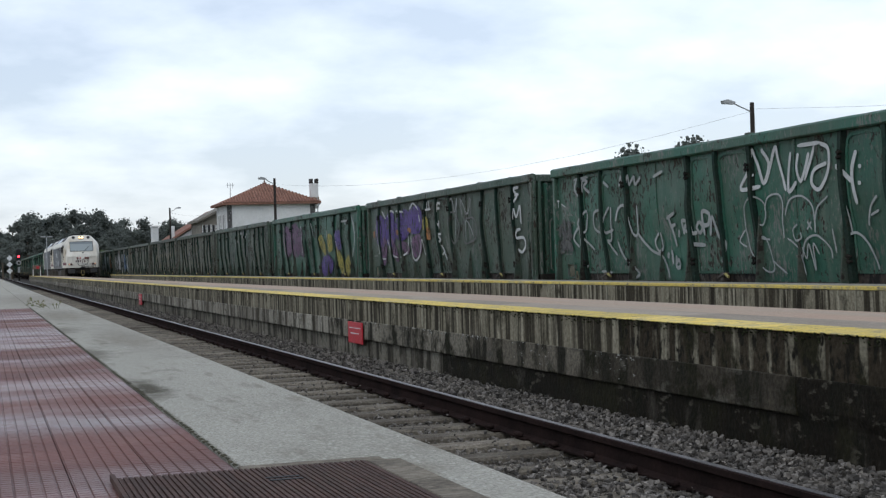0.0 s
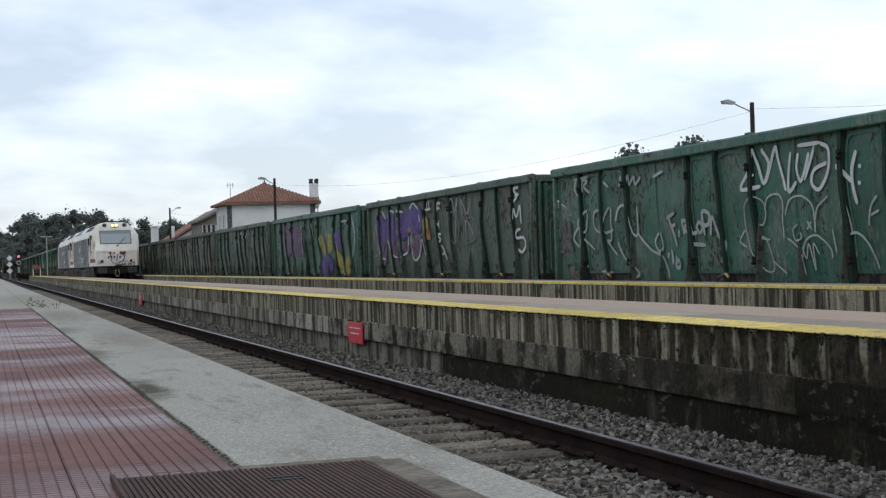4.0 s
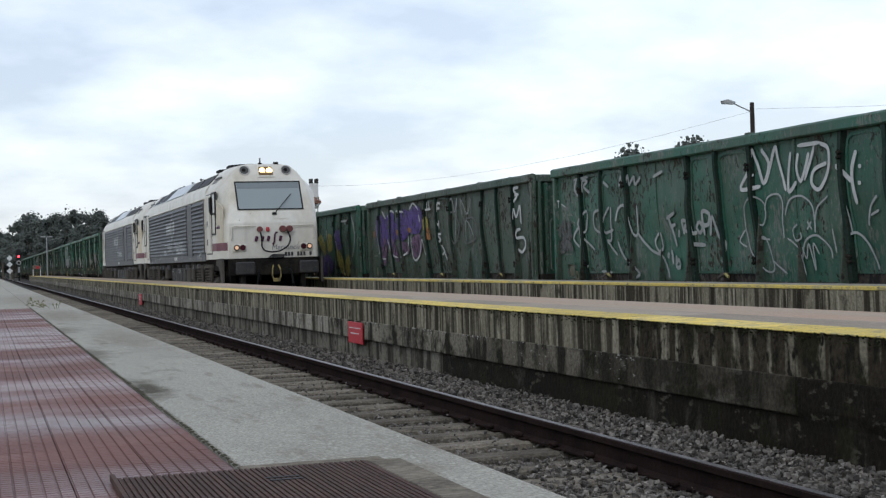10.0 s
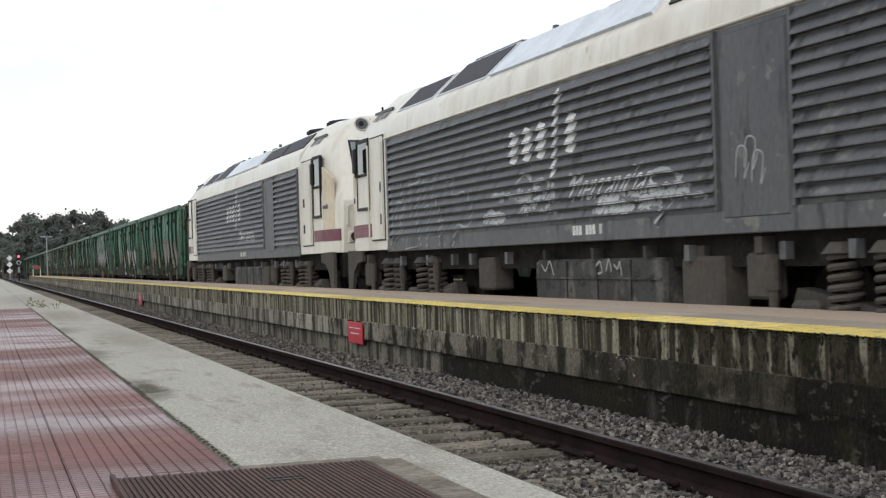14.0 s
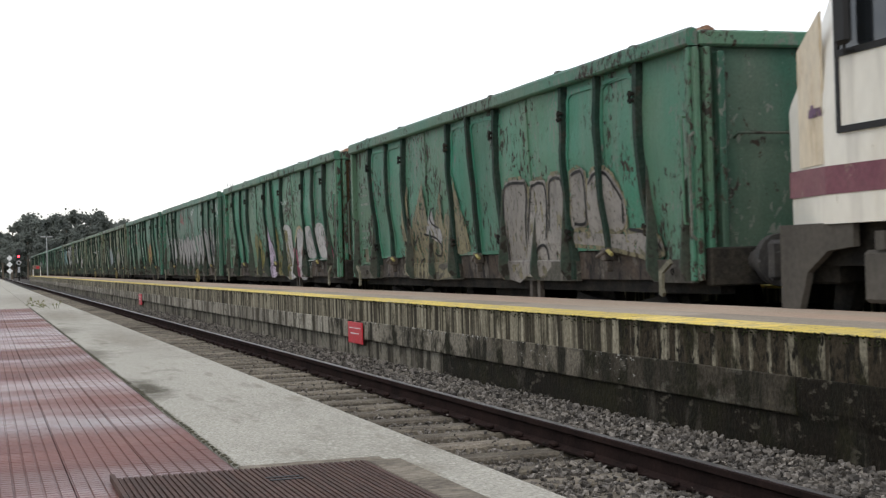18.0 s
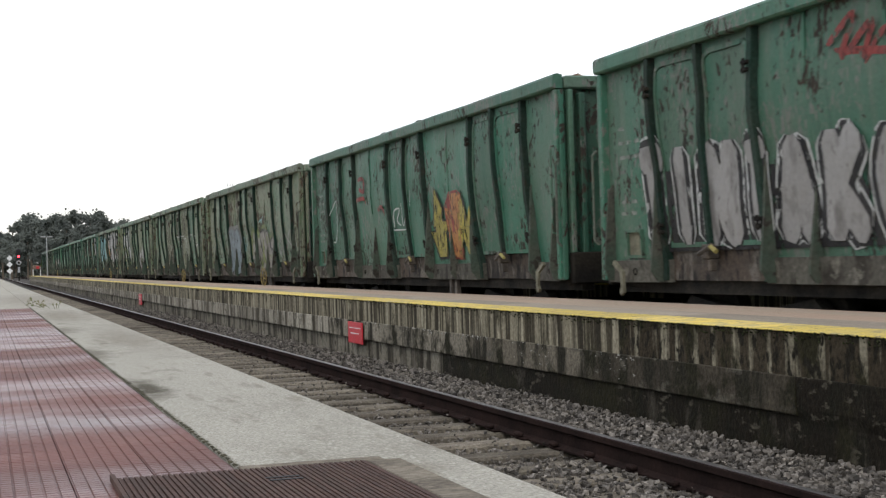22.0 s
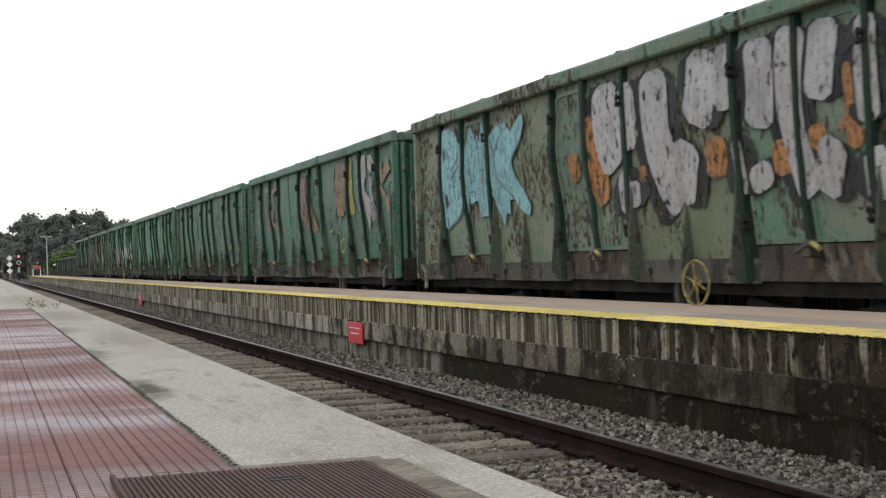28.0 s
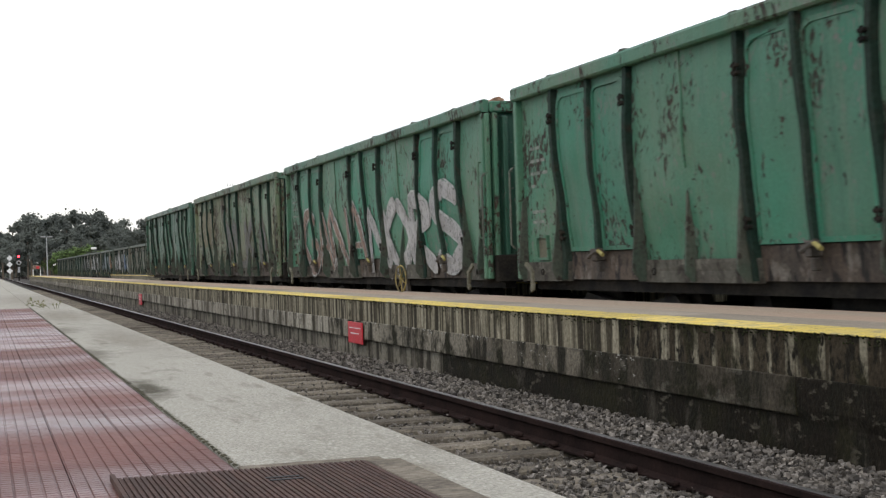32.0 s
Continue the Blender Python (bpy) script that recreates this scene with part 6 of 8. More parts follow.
blob(W[4], "lime", [(7.28, 1.80), (7.62, 2.05), (7.75, 1.86), (8.09, 2.08), (8.43, 2.08), (8.71, 1.92), (9.06, 1.84), (9.22, 1.75), (9.31, 1.88), (9.57, 1.76), (9.39, 0.96), (8.83, 1.02), (7.50, 1.09)])
blob(W[4], "lime", [(6.61, 1.93), (6.90, 2.10), (7.02, 1.97), (7.23, 1.89), (7.10, 1.46), (6.44, 1.42)])
blob(W[4], "ash", [(7.10, 0.96), (7.26, 1.71), (7.51, 1.82), (7.71, 1.75), (7.90, 1.91), (8.19, 1.95), (8.37, 1.86), (8.59, 1.93), (8.77, 1.89), (8.89, 1.63), (9.09, 1.70), (9.27, 1.72), (9.46, 1.77), (9.47, 1.39), (9.25, 1.02), (8.82, 0.96)], "grey", 0.05, label="grey letters with dark rims")
blob(W[4], "ash", [(6.48, 1.29), (6.73, 1.79), (6.94, 1.94), (6.98, 1.81), (7.21, 1.96), (7.11, 1.34)], "grey", 0.04, label="grey letter with a dark rim")
tag(W[4], "black", 0.05, [[(7.29, 1.67), (7.51, 1.79), (7.63, 1.48), (7.70, 1.02)], [(7.83, 1.89), (7.96, 1.61), (8.04, 1.43)], [(7.90, 1.91), (8.20, 1.97), (8.34, 1.92), (8.44, 1.65), (8.59, 1.08)], [(8.58, 1.92), (8.78, 1.93), (8.91, 1.80), (8.99, 1.57), (9.38, 1.47)], [(8.88, 1.53), (9.15, 1.70), (9.40, 1.77)], [(8.98, 1.54), (9.24, 1.40), (9.30, 1.18), (9.06, 0.96)], [(4.18, 2.03), (4.10, 1.63), (4.21, 1.26)]])
tag(W[4], "grey", 0.09, [[(3.13, 1.59), (3.33, 2.00), (3.65, 2.14), (4.10, 2.13), (4.42, 2.14), (4.74, 2.16), (5.02, 2.09), (5.14, 1.84), (4.91, 1.57)]])
tag(W[4], "dim", 0.055, [[(9.95, 1.66), (10.03, 1.45), (10.12, 1.37), (10.21, 1.72), (10.35, 1.46), (10.43, 1.39), (10.48, 1.73)], [(10.80, 1.83), (11.06, 1.67), (11.32, 1.61), (11.51, 1.53)], [(11.46, 1.90), (11.16, 1.69), (10.88, 1.47)], [(11.04, 1.67), (11.18, 1.41)], [(12.05, 1.70), (12.14, 1.48), (12.24, 1.30), (12.27, 1.18)]])
tag(W[4], "sky", 0.03, [[(5.27, 1.94), (5.22, 1.52), (5.53, 1.85), (5.60, 1.51), (5.99, 1.87)], [(7.82, 2.16), (8.12, 2.22)], [(8.03, 2.11), (8.34, 2.29)]])
# sixth wagon: thin white lines
tag(W[5], "white", 0.022, [[(6.35, 2.18), (7.15, 2.15)], [(6.66, 2.16), (6.80, 1.86), (7.11, 1.49)], [(7.52, 2.17), (8.14, 2.16)], [(7.56, 2.16), (7.75, 1.84)], [(8.12, 2.07), (8.61, 2.08)], [(8.53, 2.05), (8.47, 1.92), (8.64, 1.44)], [(8.82, 2.08), (8.69, 1.85)], [(9.02, 2.06), (9.16, 1.85)], [(9.16, 2.11), (9.61, 2.10)]])
tag(W[5], "white", 0.022, [[(9.77, 2.16), (10.34, 2.15)], [(9.84, 2.14), (9.93, 1.89)], [(10.31, 2.12), (10.29, 1.87)], [(10.38, 2.08), (10.93, 2.12)], [(10.93, 2.12), (10.81, 1.91), (10.90, 1.78), (11.21, 1.82), (11.55, 1.81), (11.69, 1.73), (11.70, 1.49), (11.65, 1.34)], [(10.36, 1.76), (10.55, 1.56), (10.29, 1.52), (10.14, 1.39)], [(7.25, 1.90), (7.70, 1.78), (7.85, 1.28), (7.84, 1.03)], [(8.72, 1.73), (8.84, 1.43), (8.85, 1.02)]])
# seventh wagon: white bubbles on black with lime rims
blob(W[6], "white", [(1.24, 2.67), (1.51, 2.67), (1.75, 2.63), (1.92, 2.46), (1.77, 2.31), (1.41, 2.15), (1.27, 2.24), (1.20, 2.47)], "black", 0.15, label="white bubble letter with a black rim")
blob(W[6], "white", [(1.66, 1.98), (1.86, 2.01), (1.89, 1.87), (1.73, 1.64), (1.58, 1.64), (1.49, 1.75), (1.55, 1.89)], "black", 0.15, label="white bubble letter with a black rim")
blob(W[6], "white", [(2.21, 2.80), (2.43, 2.88), (2.69, 2.93), (2.75, 2.88), (2.79, 2.60), (2.88, 2.28), (2.94, 1.92), (2.92, 1.66), (2.76, 1.63), (2.55, 1.80), (2.37, 2.16), (2.28, 2.49)], "black", 0.15, label="white bubble letter with a black rim")
blob(W[6], "white", [(3.14, 2.72), (3.37, 2.86), (3.58, 2.86), (3.61, 2.32), (3.38, 2.12), (3.19, 2.29), (3.09, 2.52)], "black", 0.15, label="white bubble letter with a black rim")
blob(W[6], "white", [(3.03, 2.22), (3.24, 2.15), (3.30, 1.85), (3.02, 1.79)], "black", 0.15, label="white bubble letter with a black rim")
blob(W[6], "white", [(3.37, 2.06), (3.73, 2.14), (3.81, 1.81), (3.53, 1.58), (3.34, 1.72)], "black", 0.15, label="white bubble letter with a black rim")
tag(W[6], "lime", 0.035, [[(1.20, 2.80), (1.52, 2.80), (1.89, 2.70), (2.07, 2.42), (1.89, 2.18), (1.43, 2.01), (1.11, 1.98)], [(1.47, 2.00), (1.83, 2.10), (2.02, 1.96), (1.89, 1.63), (1.65, 1.52), (1.38, 1.61), (1.37, 1.86)], [(2.07, 2.37), (2.18, 2.08), (2.41, 1.72), (2.65, 1.52), (2.90, 1.50)], [(3.07, 1.66), (3.25, 1.47), (3.43, 1.38)]])
tag(W[6], "lime", 0.025, [[(0.27, 2.60), (0.46, 2.82), (0.56, 2.60), (0.71, 2.79)], [(0.23, 2.47), (0.50, 2.53), (0.37, 2.38), (0.66, 2.48)], [(0.24, 2.20), (0.48, 2.29), (0.63, 2.12)]])
blob(W[6], "pink", [(0.50, 1.65), (0.70, 1.75), (0.89, 1.68), (0.83, 1.53), (0.59, 1.52)])
# ninth wagon: worn pink, tan and silver letters
blob(W[8], "clay", [(8.69, 2.81), (8.86, 2.95), (9.26, 3.00), (9.55, 2.87), (9.60, 2.53), (9.46, 2.12), (9.20, 1.98), (8.81, 2.01), (8.58, 2.25), (8.75, 2.52)], label="worn orange-tan painted letter", sharp=True)
blob(W[8], "yellow", [(9.83, 3.01), (10.00, 3.02), (10.11, 2.71), (10.19, 2.07), (10.35, 2.03), (9.87, 2.00), (9.87, 2.33), (9.80, 2.69)], label="worn yellow painted letter")
blob(W[8], "lilac", [(10.37, 2.94), (10.64, 2.96), (10.66, 2.54), (10.68, 2.03), (10.43, 2.05), (10.36, 2.40)], label="worn lilac painted letter")
blob(W[8], "silver", [(10.79, 2.97), (11.04, 2.99), (11.04, 2.61), (10.88, 2.41), (11.32, 2.15), (11.22, 1.99), (10.98, 1.65), (10.84, 1.91), (10.82, 2.19), (10.75, 2.42)], label="worn silver painted letter", sharp=True)
blob(W[8], "silver", [(11.13, 2.95), (11.34, 2.96), (11.48, 2.82), (11.43, 2.70), (11.26, 2.66), (11.12, 2.76)], label="worn silver painted letter", sharp=True)
blob(W[8], "lilac", [(11.13, 2.57), (11.35, 2.57), (11.39, 2.25), (11.54, 1.89), (11.19, 1.86), (11.31, 2.12), (11.18, 2.35)], label="worn lilac painted letter")
blob(W[8], "clay", [(12.31, 2.86), (12.43, 2.72), (12.58, 2.63), (12.29, 2.54), (12.00, 2.42), (11.87, 2.46), (11.83, 2.78), (11.96, 2.81), (11.98, 2.63), (12.20, 2.73)], label="worn orange-tan painted letter", sharp=True)
blob(W[8], "clay", [(11.79, 2.39), (11.92, 2.41), (12.26, 2.22), (12.56, 2.17), (12.46, 1.85), (12.36, 1.74), (12.23, 1.94), (12.01, 2.14)], label="worn orange-tan painted letter", sharp=True)
blob(W[8], "pink", [(5.70, 2.92), (6.04, 2.92), (6.07, 2.59), (5.55, 2.55)], label="worn pink painted letter")
blob(W[8], "pink", [(5.55, 2.52), (6.07, 2.51), (6.03, 1.78), (5.80, 1.94), (5.56, 2.18)], label="worn pink painted letter")
blob(W[8], "clay", [(6.52, 2.33), (6.77, 2.10), (7.15, 1.77), (6.65, 1.75), (6.46, 1.80)], label="worn orange-tan painted letter", sharp=True)
tag(W[8], "lime", 0.03, [[(7.97, 1.73), (8.32, 1.75)], [(8.15, 1.74), (8.12, 1.39)], [(8.64, 1.70), (8.79, 1.66), (8.77, 1.35), (9.10, 1.40), (9.23, 1.58), (8.82, 1.50)]])
tag(W[8], "pink", 0.13, [[(1.76, 2.83), (1.94, 2.87), (2.14, 2.80), (2.17, 2.43), (2.00, 2.09), (1.76, 2.02), (1.78, 2.35), (1.73, 2.74)], [(2.42, 2.53), (2.47, 2.78), (2.65, 2.81), (2.97, 2.80)], [(2.62, 2.68), (2.66, 2.46), (2.49, 2.26), (2.33, 2.19)], [(2.31, 2.37), (2.27, 2.13), (2.89, 1.99), (2.98, 2.33)]])
tag(W[8], "clay", 0.05, [[(1.75, 1.94), (2.05, 2.00)], [(2.27, 2.08), (2.60, 1.99), (2.94, 1.90)]])
LAYER[0] = 0
tag(W[1], "white", 0.022, [[(7.46, 2.50), (7.56, 2.50), (7.58, 2.44)]] + [[(7.62 + 0.10 * k, 2.43), (7.62 + 0.10 * k, 2.52 + 0.05 * (k == 3))] for k in range(6)], "small white maker's mark")
tag(W[1], "silver", 0.02, [[(7.88 + 0.075 * k, 2.31), (7.88 + 0.075 * k, 2.36)] for k in range(9)], "small white maker's mark")
tag(W[2], "white", 0.03, [[(11.85, 2.62), (11.98, 2.92), (12.05, 2.68), (12.17, 2.94)], [(12.15, 2.78), (12.2, 2.64)], [(12.4, 2.86), (12.28, 2.72), (12.42, 2.66), (12.3, 2.56)], [(12.48, 2.72), (12.58, 2.84), (12.66, 2.72), (12.54, 2.64), (12.62, 2.45)], [(11.85, 2.6), (12.15, 2.52)]])
tag(W[2], "white", 0.03, [[(11.9, 1.7), (12.02, 1.98), (12.1, 1.72), (12.2, 1.95)], [(12.3, 1.9), (12.28, 1.72), (12.45, 1.82), (12.38, 1.92)], [(12.5, 2.02), (12.4, 1.7), (12.62, 1.74)], [(12.1, 1.78), (12.7, 1.6)], [(12.2, 2.02), (12.35, 2.06)]])
tag(W[3], "white", 0.022, [[(5.65, 1.67), (5.71, 1.93), (5.95, 1.97), (5.79, 1.79), (5.94, 1.70)], [(6.08, 2.06), (6.06, 1.72), (6.23, 1.77), (6.27, 2.07)], [(5.58, 1.64), (6.27, 1.63)], [(6.75, 2.23), (6.60, 1.97)], [(1.23, 2.03), (1.85, 2.27), (1.58, 1.59), (1.36, 1.53)]])
tag(W[3], "red", 0.07, [[(3.62, 2.57), (3.92, 2.57), (3.93, 2.36), (3.68, 2.41)], [(3.42, 2.21), (3.88, 2.24), (4.00, 2.14)], [(4.67, 2.00), (5.01, 2.04), (5.17, 1.91)]])
spray(W[6], "IKM", 6.9, 9.2, 1.0, 1.95, "white", "mauve", 0.12, 0.1)
patch(W[7], 1.4, 2.2, 1.85, 2.75, "sky", 0.1)
patch(W[7], 2.2, 3.2, 1.9, 2.8, "sky", 0.1)
patch(W[7], 3.1, 4.1, 1.85, 2.8, "sky", 0.12)
spray(W[7], "BANK", 1.2, 4.6, 1.7, 2.85, "sky", "steel", 0.26, 0.05)
tag(W[7], "grey", 0.03, [[(1.5, 2.7), (1.55, 2.2), (1.7, 1.8)], [(1.6, 2.6), (1.95, 2.45), (1.65, 2.25), (2.0, 2.05), (1.7, 1.9)], [(2.15, 2.1), (2.3, 2.75), (2.5, 2.05)], [(2.55, 2.05), (2.65, 2.75), (2.9, 2.1), (3.0, 2.75)], [(3.2, 2.7), (3.25, 2.05)], [(3.25, 2.35), (3.6, 2.7)], [(3.3, 2.4), (3.6, 2.1), (4.1, 1.85)]])
LAYER[0] = 0
tag(W[7], "black", 1.07, [[(6.96, 2.95), (6.98, 2.43), (7.12, 2.04)]])
tag(W[7], "black", 0.86, [[(7.45, 2.89), (7.51, 2.2)]])
tag(W[7], "black", 0.77, [[(7.28, 1.99), (7.41, 1.57)]])
tag(W[7], "black", 0.69, [[(7.54, 1.88), (7.57, 1.61)]])
tag(W[7], "black", 0.98, [[(8.07, 2.94), (8.11, 2.32), (8.34, 1.87), (8.55, 1.63)]])
tag(W[7], "black", 0.97, [[(9.1, 3.0), (9.05, 2.64), (8.95, 2.31)]])
tag(W[7], "black", 0.91, [[(8.75, 2.18), (8.66, 1.94), (8.51, 1.65)]])
tag(W[7], "black", 0.73, [[(9.5, 2.98), (9.5, 2.39)]])
tag(W[7], "black", 0.56, [[(9.68, 2.14), (9.74, 1.63)]])
tag(W[7], "black", 0.78, [[(10.15, 2.94), (10.13, 2.51), (10.08, 2.18)]])
tag(W[7], "black", 0.71, [[(10.01, 1.88), (10.08, 1.65)]])
tag(W[7], "black", 0.72, [[(10.64, 2.96), (10.57, 2.53), (10.62, 2.02), (10.8, 1.57)]])
tag(W[7], "black", 0.75, [[(11.1, 2.95), (11.06, 2.64), (11.0, 2.32)]])
tag(W[7], "black", 0.72, [[(11.21, 2.0), (11.02, 1.56)]])
tag(W[7], "black", 0.60, [[(11.66, 2.89), (11.65, 2.49), (11.67, 2.08)]])
tag(W[7], "black", 0.64, [[(11.74, 1.89), (11.76, 1.48)]])
tag(W[7], "orange", 0.41, [[(9.27, 2.18), (9.3, 1.81)]])
tag(W[7], "orange", 0.48, [[(6.47, 2.62), (6.75, 1.69)]])
tag(W[7], "orange", 0.32, [[(6.01, 2.27), (6.08, 1.97)]])
tag(W[7], "orange", 0.16, [[(7.76, 2.02), (7.77, 1.86)]])
tag(W[7], "orange", 0.27, [[(10.35, 2.06), (10.38, 1.76)]])
tag(W[7], "orange", 0.25, [[(10.95, 2.13), (10.97, 1.93)]])
tag(W[7], "orange", 0.12, [[(11.41, 2.56), (11.42, 2.08)]])
tag(W[7], "orange", 0.18, [[(11.29, 2.12), (11.55, 1.93)]])
tag(W[7], "silver", 0.62, [[(6.96, 2.95), (6.98, 2.43), (7.12, 2.04)]])
tag(W[7], "silver", 0.42, [[(7.45, 2.89), (7.51, 2.2)]])
tag(W[7], "silver", 0.32, [[(7.28, 1.99), (7.41, 1.57)]])
tag(W[7], "silver", 0.26, [[(7.54, 1.88), (7.57, 1.61)]])
tag(W[7], "silver", 0.57, [[(8.07, 2.94), (8.11, 2.32), (8.34, 1.87), (8.55, 1.63)]])
tag(W[7], "silver", 0.59, [[(9.1, 3.0), (9.05, 2.64), (8.95, 2.31)]])
tag(W[7], "silver", 0.52, [[(8.75, 2.18), (8.66, 1.94), (8.51, 1.65)]])
tag(W[7], "silver", 0.37, [[(9.5, 2.98), (9.5, 2.39)]])
tag(W[7], "silver", 0.2, [[(9.68, 2.14), (9.74, 1.63)]])
tag(W[7], "silver", 0.43, [[(10.15, 2.94), (10.13, 2.51), (10.08, 2.18)]])
tag(W[7], "silver", 0.35, [[(10.01, 1.88), (10.08, 1.65)]])
tag(W[7], "silver", 0.39, [[(10.64, 2.96), (10.57, 2.53), (10.62, 2.02), (10.8, 1.57)]])
tag(W[7], "silver", 0.43, [[(11.1, 2.95), (11.06, 2.64), (11.0, 2.32)]])
tag(W[7], "silver", 0.4, [[(11.21, 2.0), (11.02, 1.56)]])
tag(W[7], "silver", 0.29, [[(11.66, 2.89), (11.65, 2.49), (11.67, 2.08)]])
tag(W[7], "silver", 0.33, [[(11.74, 1.89), (11.76, 1.48)]])
tag(W[9], "lime", 0.03, [[(8.71, 1.49), (8.89, 1.66), (9.43, 1.47), (9.56, 1.25)], [(9.06, 1.82), (8.9, 1.77), (9.1, 1.73), (9.17, 1.8), (9.02, 1.83)], [(8.78, 1.35), (9.21, 1.7), (9.49, 1.34)], [(9.28, 1.59), (9.33, 1.23)], [(9.89, 1.57), (10.53, 1.65), (10.33, 1.68)], [(10.47, 1.66), (10.39, 1.58)]])
spray(W[11], "GANA", 1.2, 6.3, 1.0, 2.1, "pink", "white", 0.18, 0.07)
spray(W[11], "NORS", 6.5, 11.6, 1.0, 2.1, "silver", "white", 0.22, 0.07)
patch(W[12], 1.0, 3.5, 1.7, 2.7, "tan", 0.3)
spray(W[12], "MUKA", 5.5, 11.4, 1.1, 2.3, "grey", "tan", 0.28, 0.06)
# standing wagons
SW = STAND
LAYER[0] = 0
tag(SW[0], "white", 0.06, [[(7.47, 2.97), (7.37, 2.69), (7.14, 2.42), (7.67, 2.43)], [(7.48, 2.62), (7.49, 2.58)], [(7.48, 2.98), (7.64, 2.71), (7.75, 2.47), (7.89, 2.74), (7.73, 2.95)], [(7.78, 2.46), (8.08, 2.94), (8.16, 2.75), (8.37, 2.33)], [(8.49, 2.85), (8.43, 2.33), (8.64, 2.44)]])
tag(SW[0], "white", 0.055, [[(8.69, 2.82), (8.66, 2.60), (8.75, 2.44), (8.86, 2.59), (8.94, 2.81)], [(8.67, 2.92), (9.22, 2.92)], [(9.08, 2.90), (8.85, 2.44)], [(9.22, 2.91), (9.41, 2.81), (9.39, 2.55), (9.18, 2.31), (9.02, 2.39), (9.07, 2.57), (9.36, 2.64)]])
tag(SW[0], "white", 0.07, [[(9.56, 2.59), (9.75, 2.48), (9.92, 2.37)], [(10.05, 2.75), (9.94, 2.47), (10.01, 2.07)], [(10.12, 2.57), (10.12, 2.52)], [(10.11, 2.36), (10.11, 2.31)]])
tag(SW[0], "silver", 0.028, [[(7.1, 1.87), (7.16, 2.16), (7.41, 2.29), (7.68, 2.22), (7.73, 2.05), (7.62, 1.89), (7.46, 1.9)], [(7.71, 2.09), (7.84, 2.27), (8.15, 2.29), (8.25, 2.15), (8.18, 1.92), (8.18, 1.68)], [(7.1, 1.87), (7.24, 1.49), (7.62, 1.23), (7.86, 1.25), (7.83, 1.45), (7.65, 1.69), (7.45, 1.7), (7.8, 1.67)]])
tag(SW[0], "silver", 0.028, [[(8.28, 1.99), (8.44, 2.2), (8.73, 2.24), (8.97, 2.12), (9.02, 1.89), (9.01, 1.74)], [(9.02, 1.89), (9.1, 2.07), (9.35, 2.21)], [(7.09, 1.83), (6.92, 1.67), (7.12, 1.58)], [(8.26, 1.68), (8.54, 1.52), (8.63, 1.17)], [(7.86, 1.37), (8.19, 1.19)], [(8.6, 1.86), (8.45, 1.79), (8.48, 1.65), (8.66, 1.67), (8.66, 1.75)]])
tag(SW[0], "silver", 0.03, [[(8.85, 1.89), (8.95, 1.78)], [(8.95, 1.89), (8.83, 1.78)], [(8.61, 1.4), (8.76, 1.63), (9.04, 1.7), (9.31, 1.54), (9.33, 1.39)], [(8.65, 1.55), (8.71, 1.4), (8.83, 1.59), (8.88, 1.24), (8.93, 1.59), (9.03, 1.45)], [(9.42, 1.78), (9.43, 1.46)]])
tag(SW[0], "silver", 0.035, [[(9.61, 2.2), (9.76, 2.01), (9.8, 1.71)], [(9.6, 1.5), (9.67, 1.66), (9.9, 1.71), (10.14, 1.56), (10.27, 1.24)], [(10.44, 2.16), (10.29, 2.02), (10.21, 1.79)], [(10.28, 1.92), (10.46, 1.98)]])
tag(SW[0], "silver", 0.05, [[(1.05, 1.31), (1.1, 1.89), (1.05, 2.16), (1.46, 2.33), (1.37, 1.99), (1.17, 1.89), (1.67, 1.62)], [(1.04, 2.05), (0.82, 1.85), (1.02, 1.68)], [(2.23, 2.32), (1.85, 2.29), (1.76, 2.03), (2.01, 1.92)], [(2.53, 2.36), (2.21, 2.12), (2.26, 1.92), (2.62, 1.96)], [(2.59, 2.36), (2.49, 1.81), (2.31, 1.76), (2.65, 1.51)]])
tag(SW[0], "silver", 0.05, [[(2.75, 2.1), (2.89, 2.32), (3.12, 2.33), (3.32, 1.89), (3.54, 1.88), (3.58, 2.34)], [(3.54, 1.88), (3.96, 1.59), (4.38, 1.44), (4.51, 1.11)], [(2.73, 1.75), (2.94, 1.45), (3.44, 1.21), (3.26, 1.11)], [(1.04, 1.21), (1.32, 1.34)], [(1.89, 1.23), (2.33, 1.21)], [(4.3, 1.86), (4.13, 1.72), (4.23, 1.56), (4.41, 1.62), (4.35, 1.86)]])
tag(SW[0], "silver", 0.06, [[(4.73, 2.13), (4.82, 1.89), (4.9, 1.62)], [(4.68, 2.08), (4.99, 2.16)], [(4.77, 1.94), (4.97, 1.98)], [(5.07, 1.89), (5.01, 1.77)], [(5.23, 1.81), (5.22, 2.02), (5.41, 1.99), (5.26, 1.9), (5.42, 1.81)], [(5.46, 2.01), (5.5, 1.83), (5.64, 1.83)], [(5.74, 2.0), (5.65, 1.91), (5.73, 1.82), (5.83, 1.91), (5.74, 2.0)]])
tag(SW[0], "silver", 0.065, [[(5.87, 1.78), (5.85, 2.13), (6.07, 2.1), (6.02, 1.95), (5.86, 1.93)], [(6.05, 1.77), (6.16, 2.05), (6.32, 1.76), (6.49, 1.63), (6.34, 1.36)], [(5.44, 1.65), (5.86, 1.63)], [(4.59, 1.53), (4.53, 1.44)], [(4.69, 1.57), (4.68, 1.34)], [(4.84, 1.48), (4.78, 1.3), (4.96, 1.3), (4.93, 1.41), (4.8, 1.37)]])
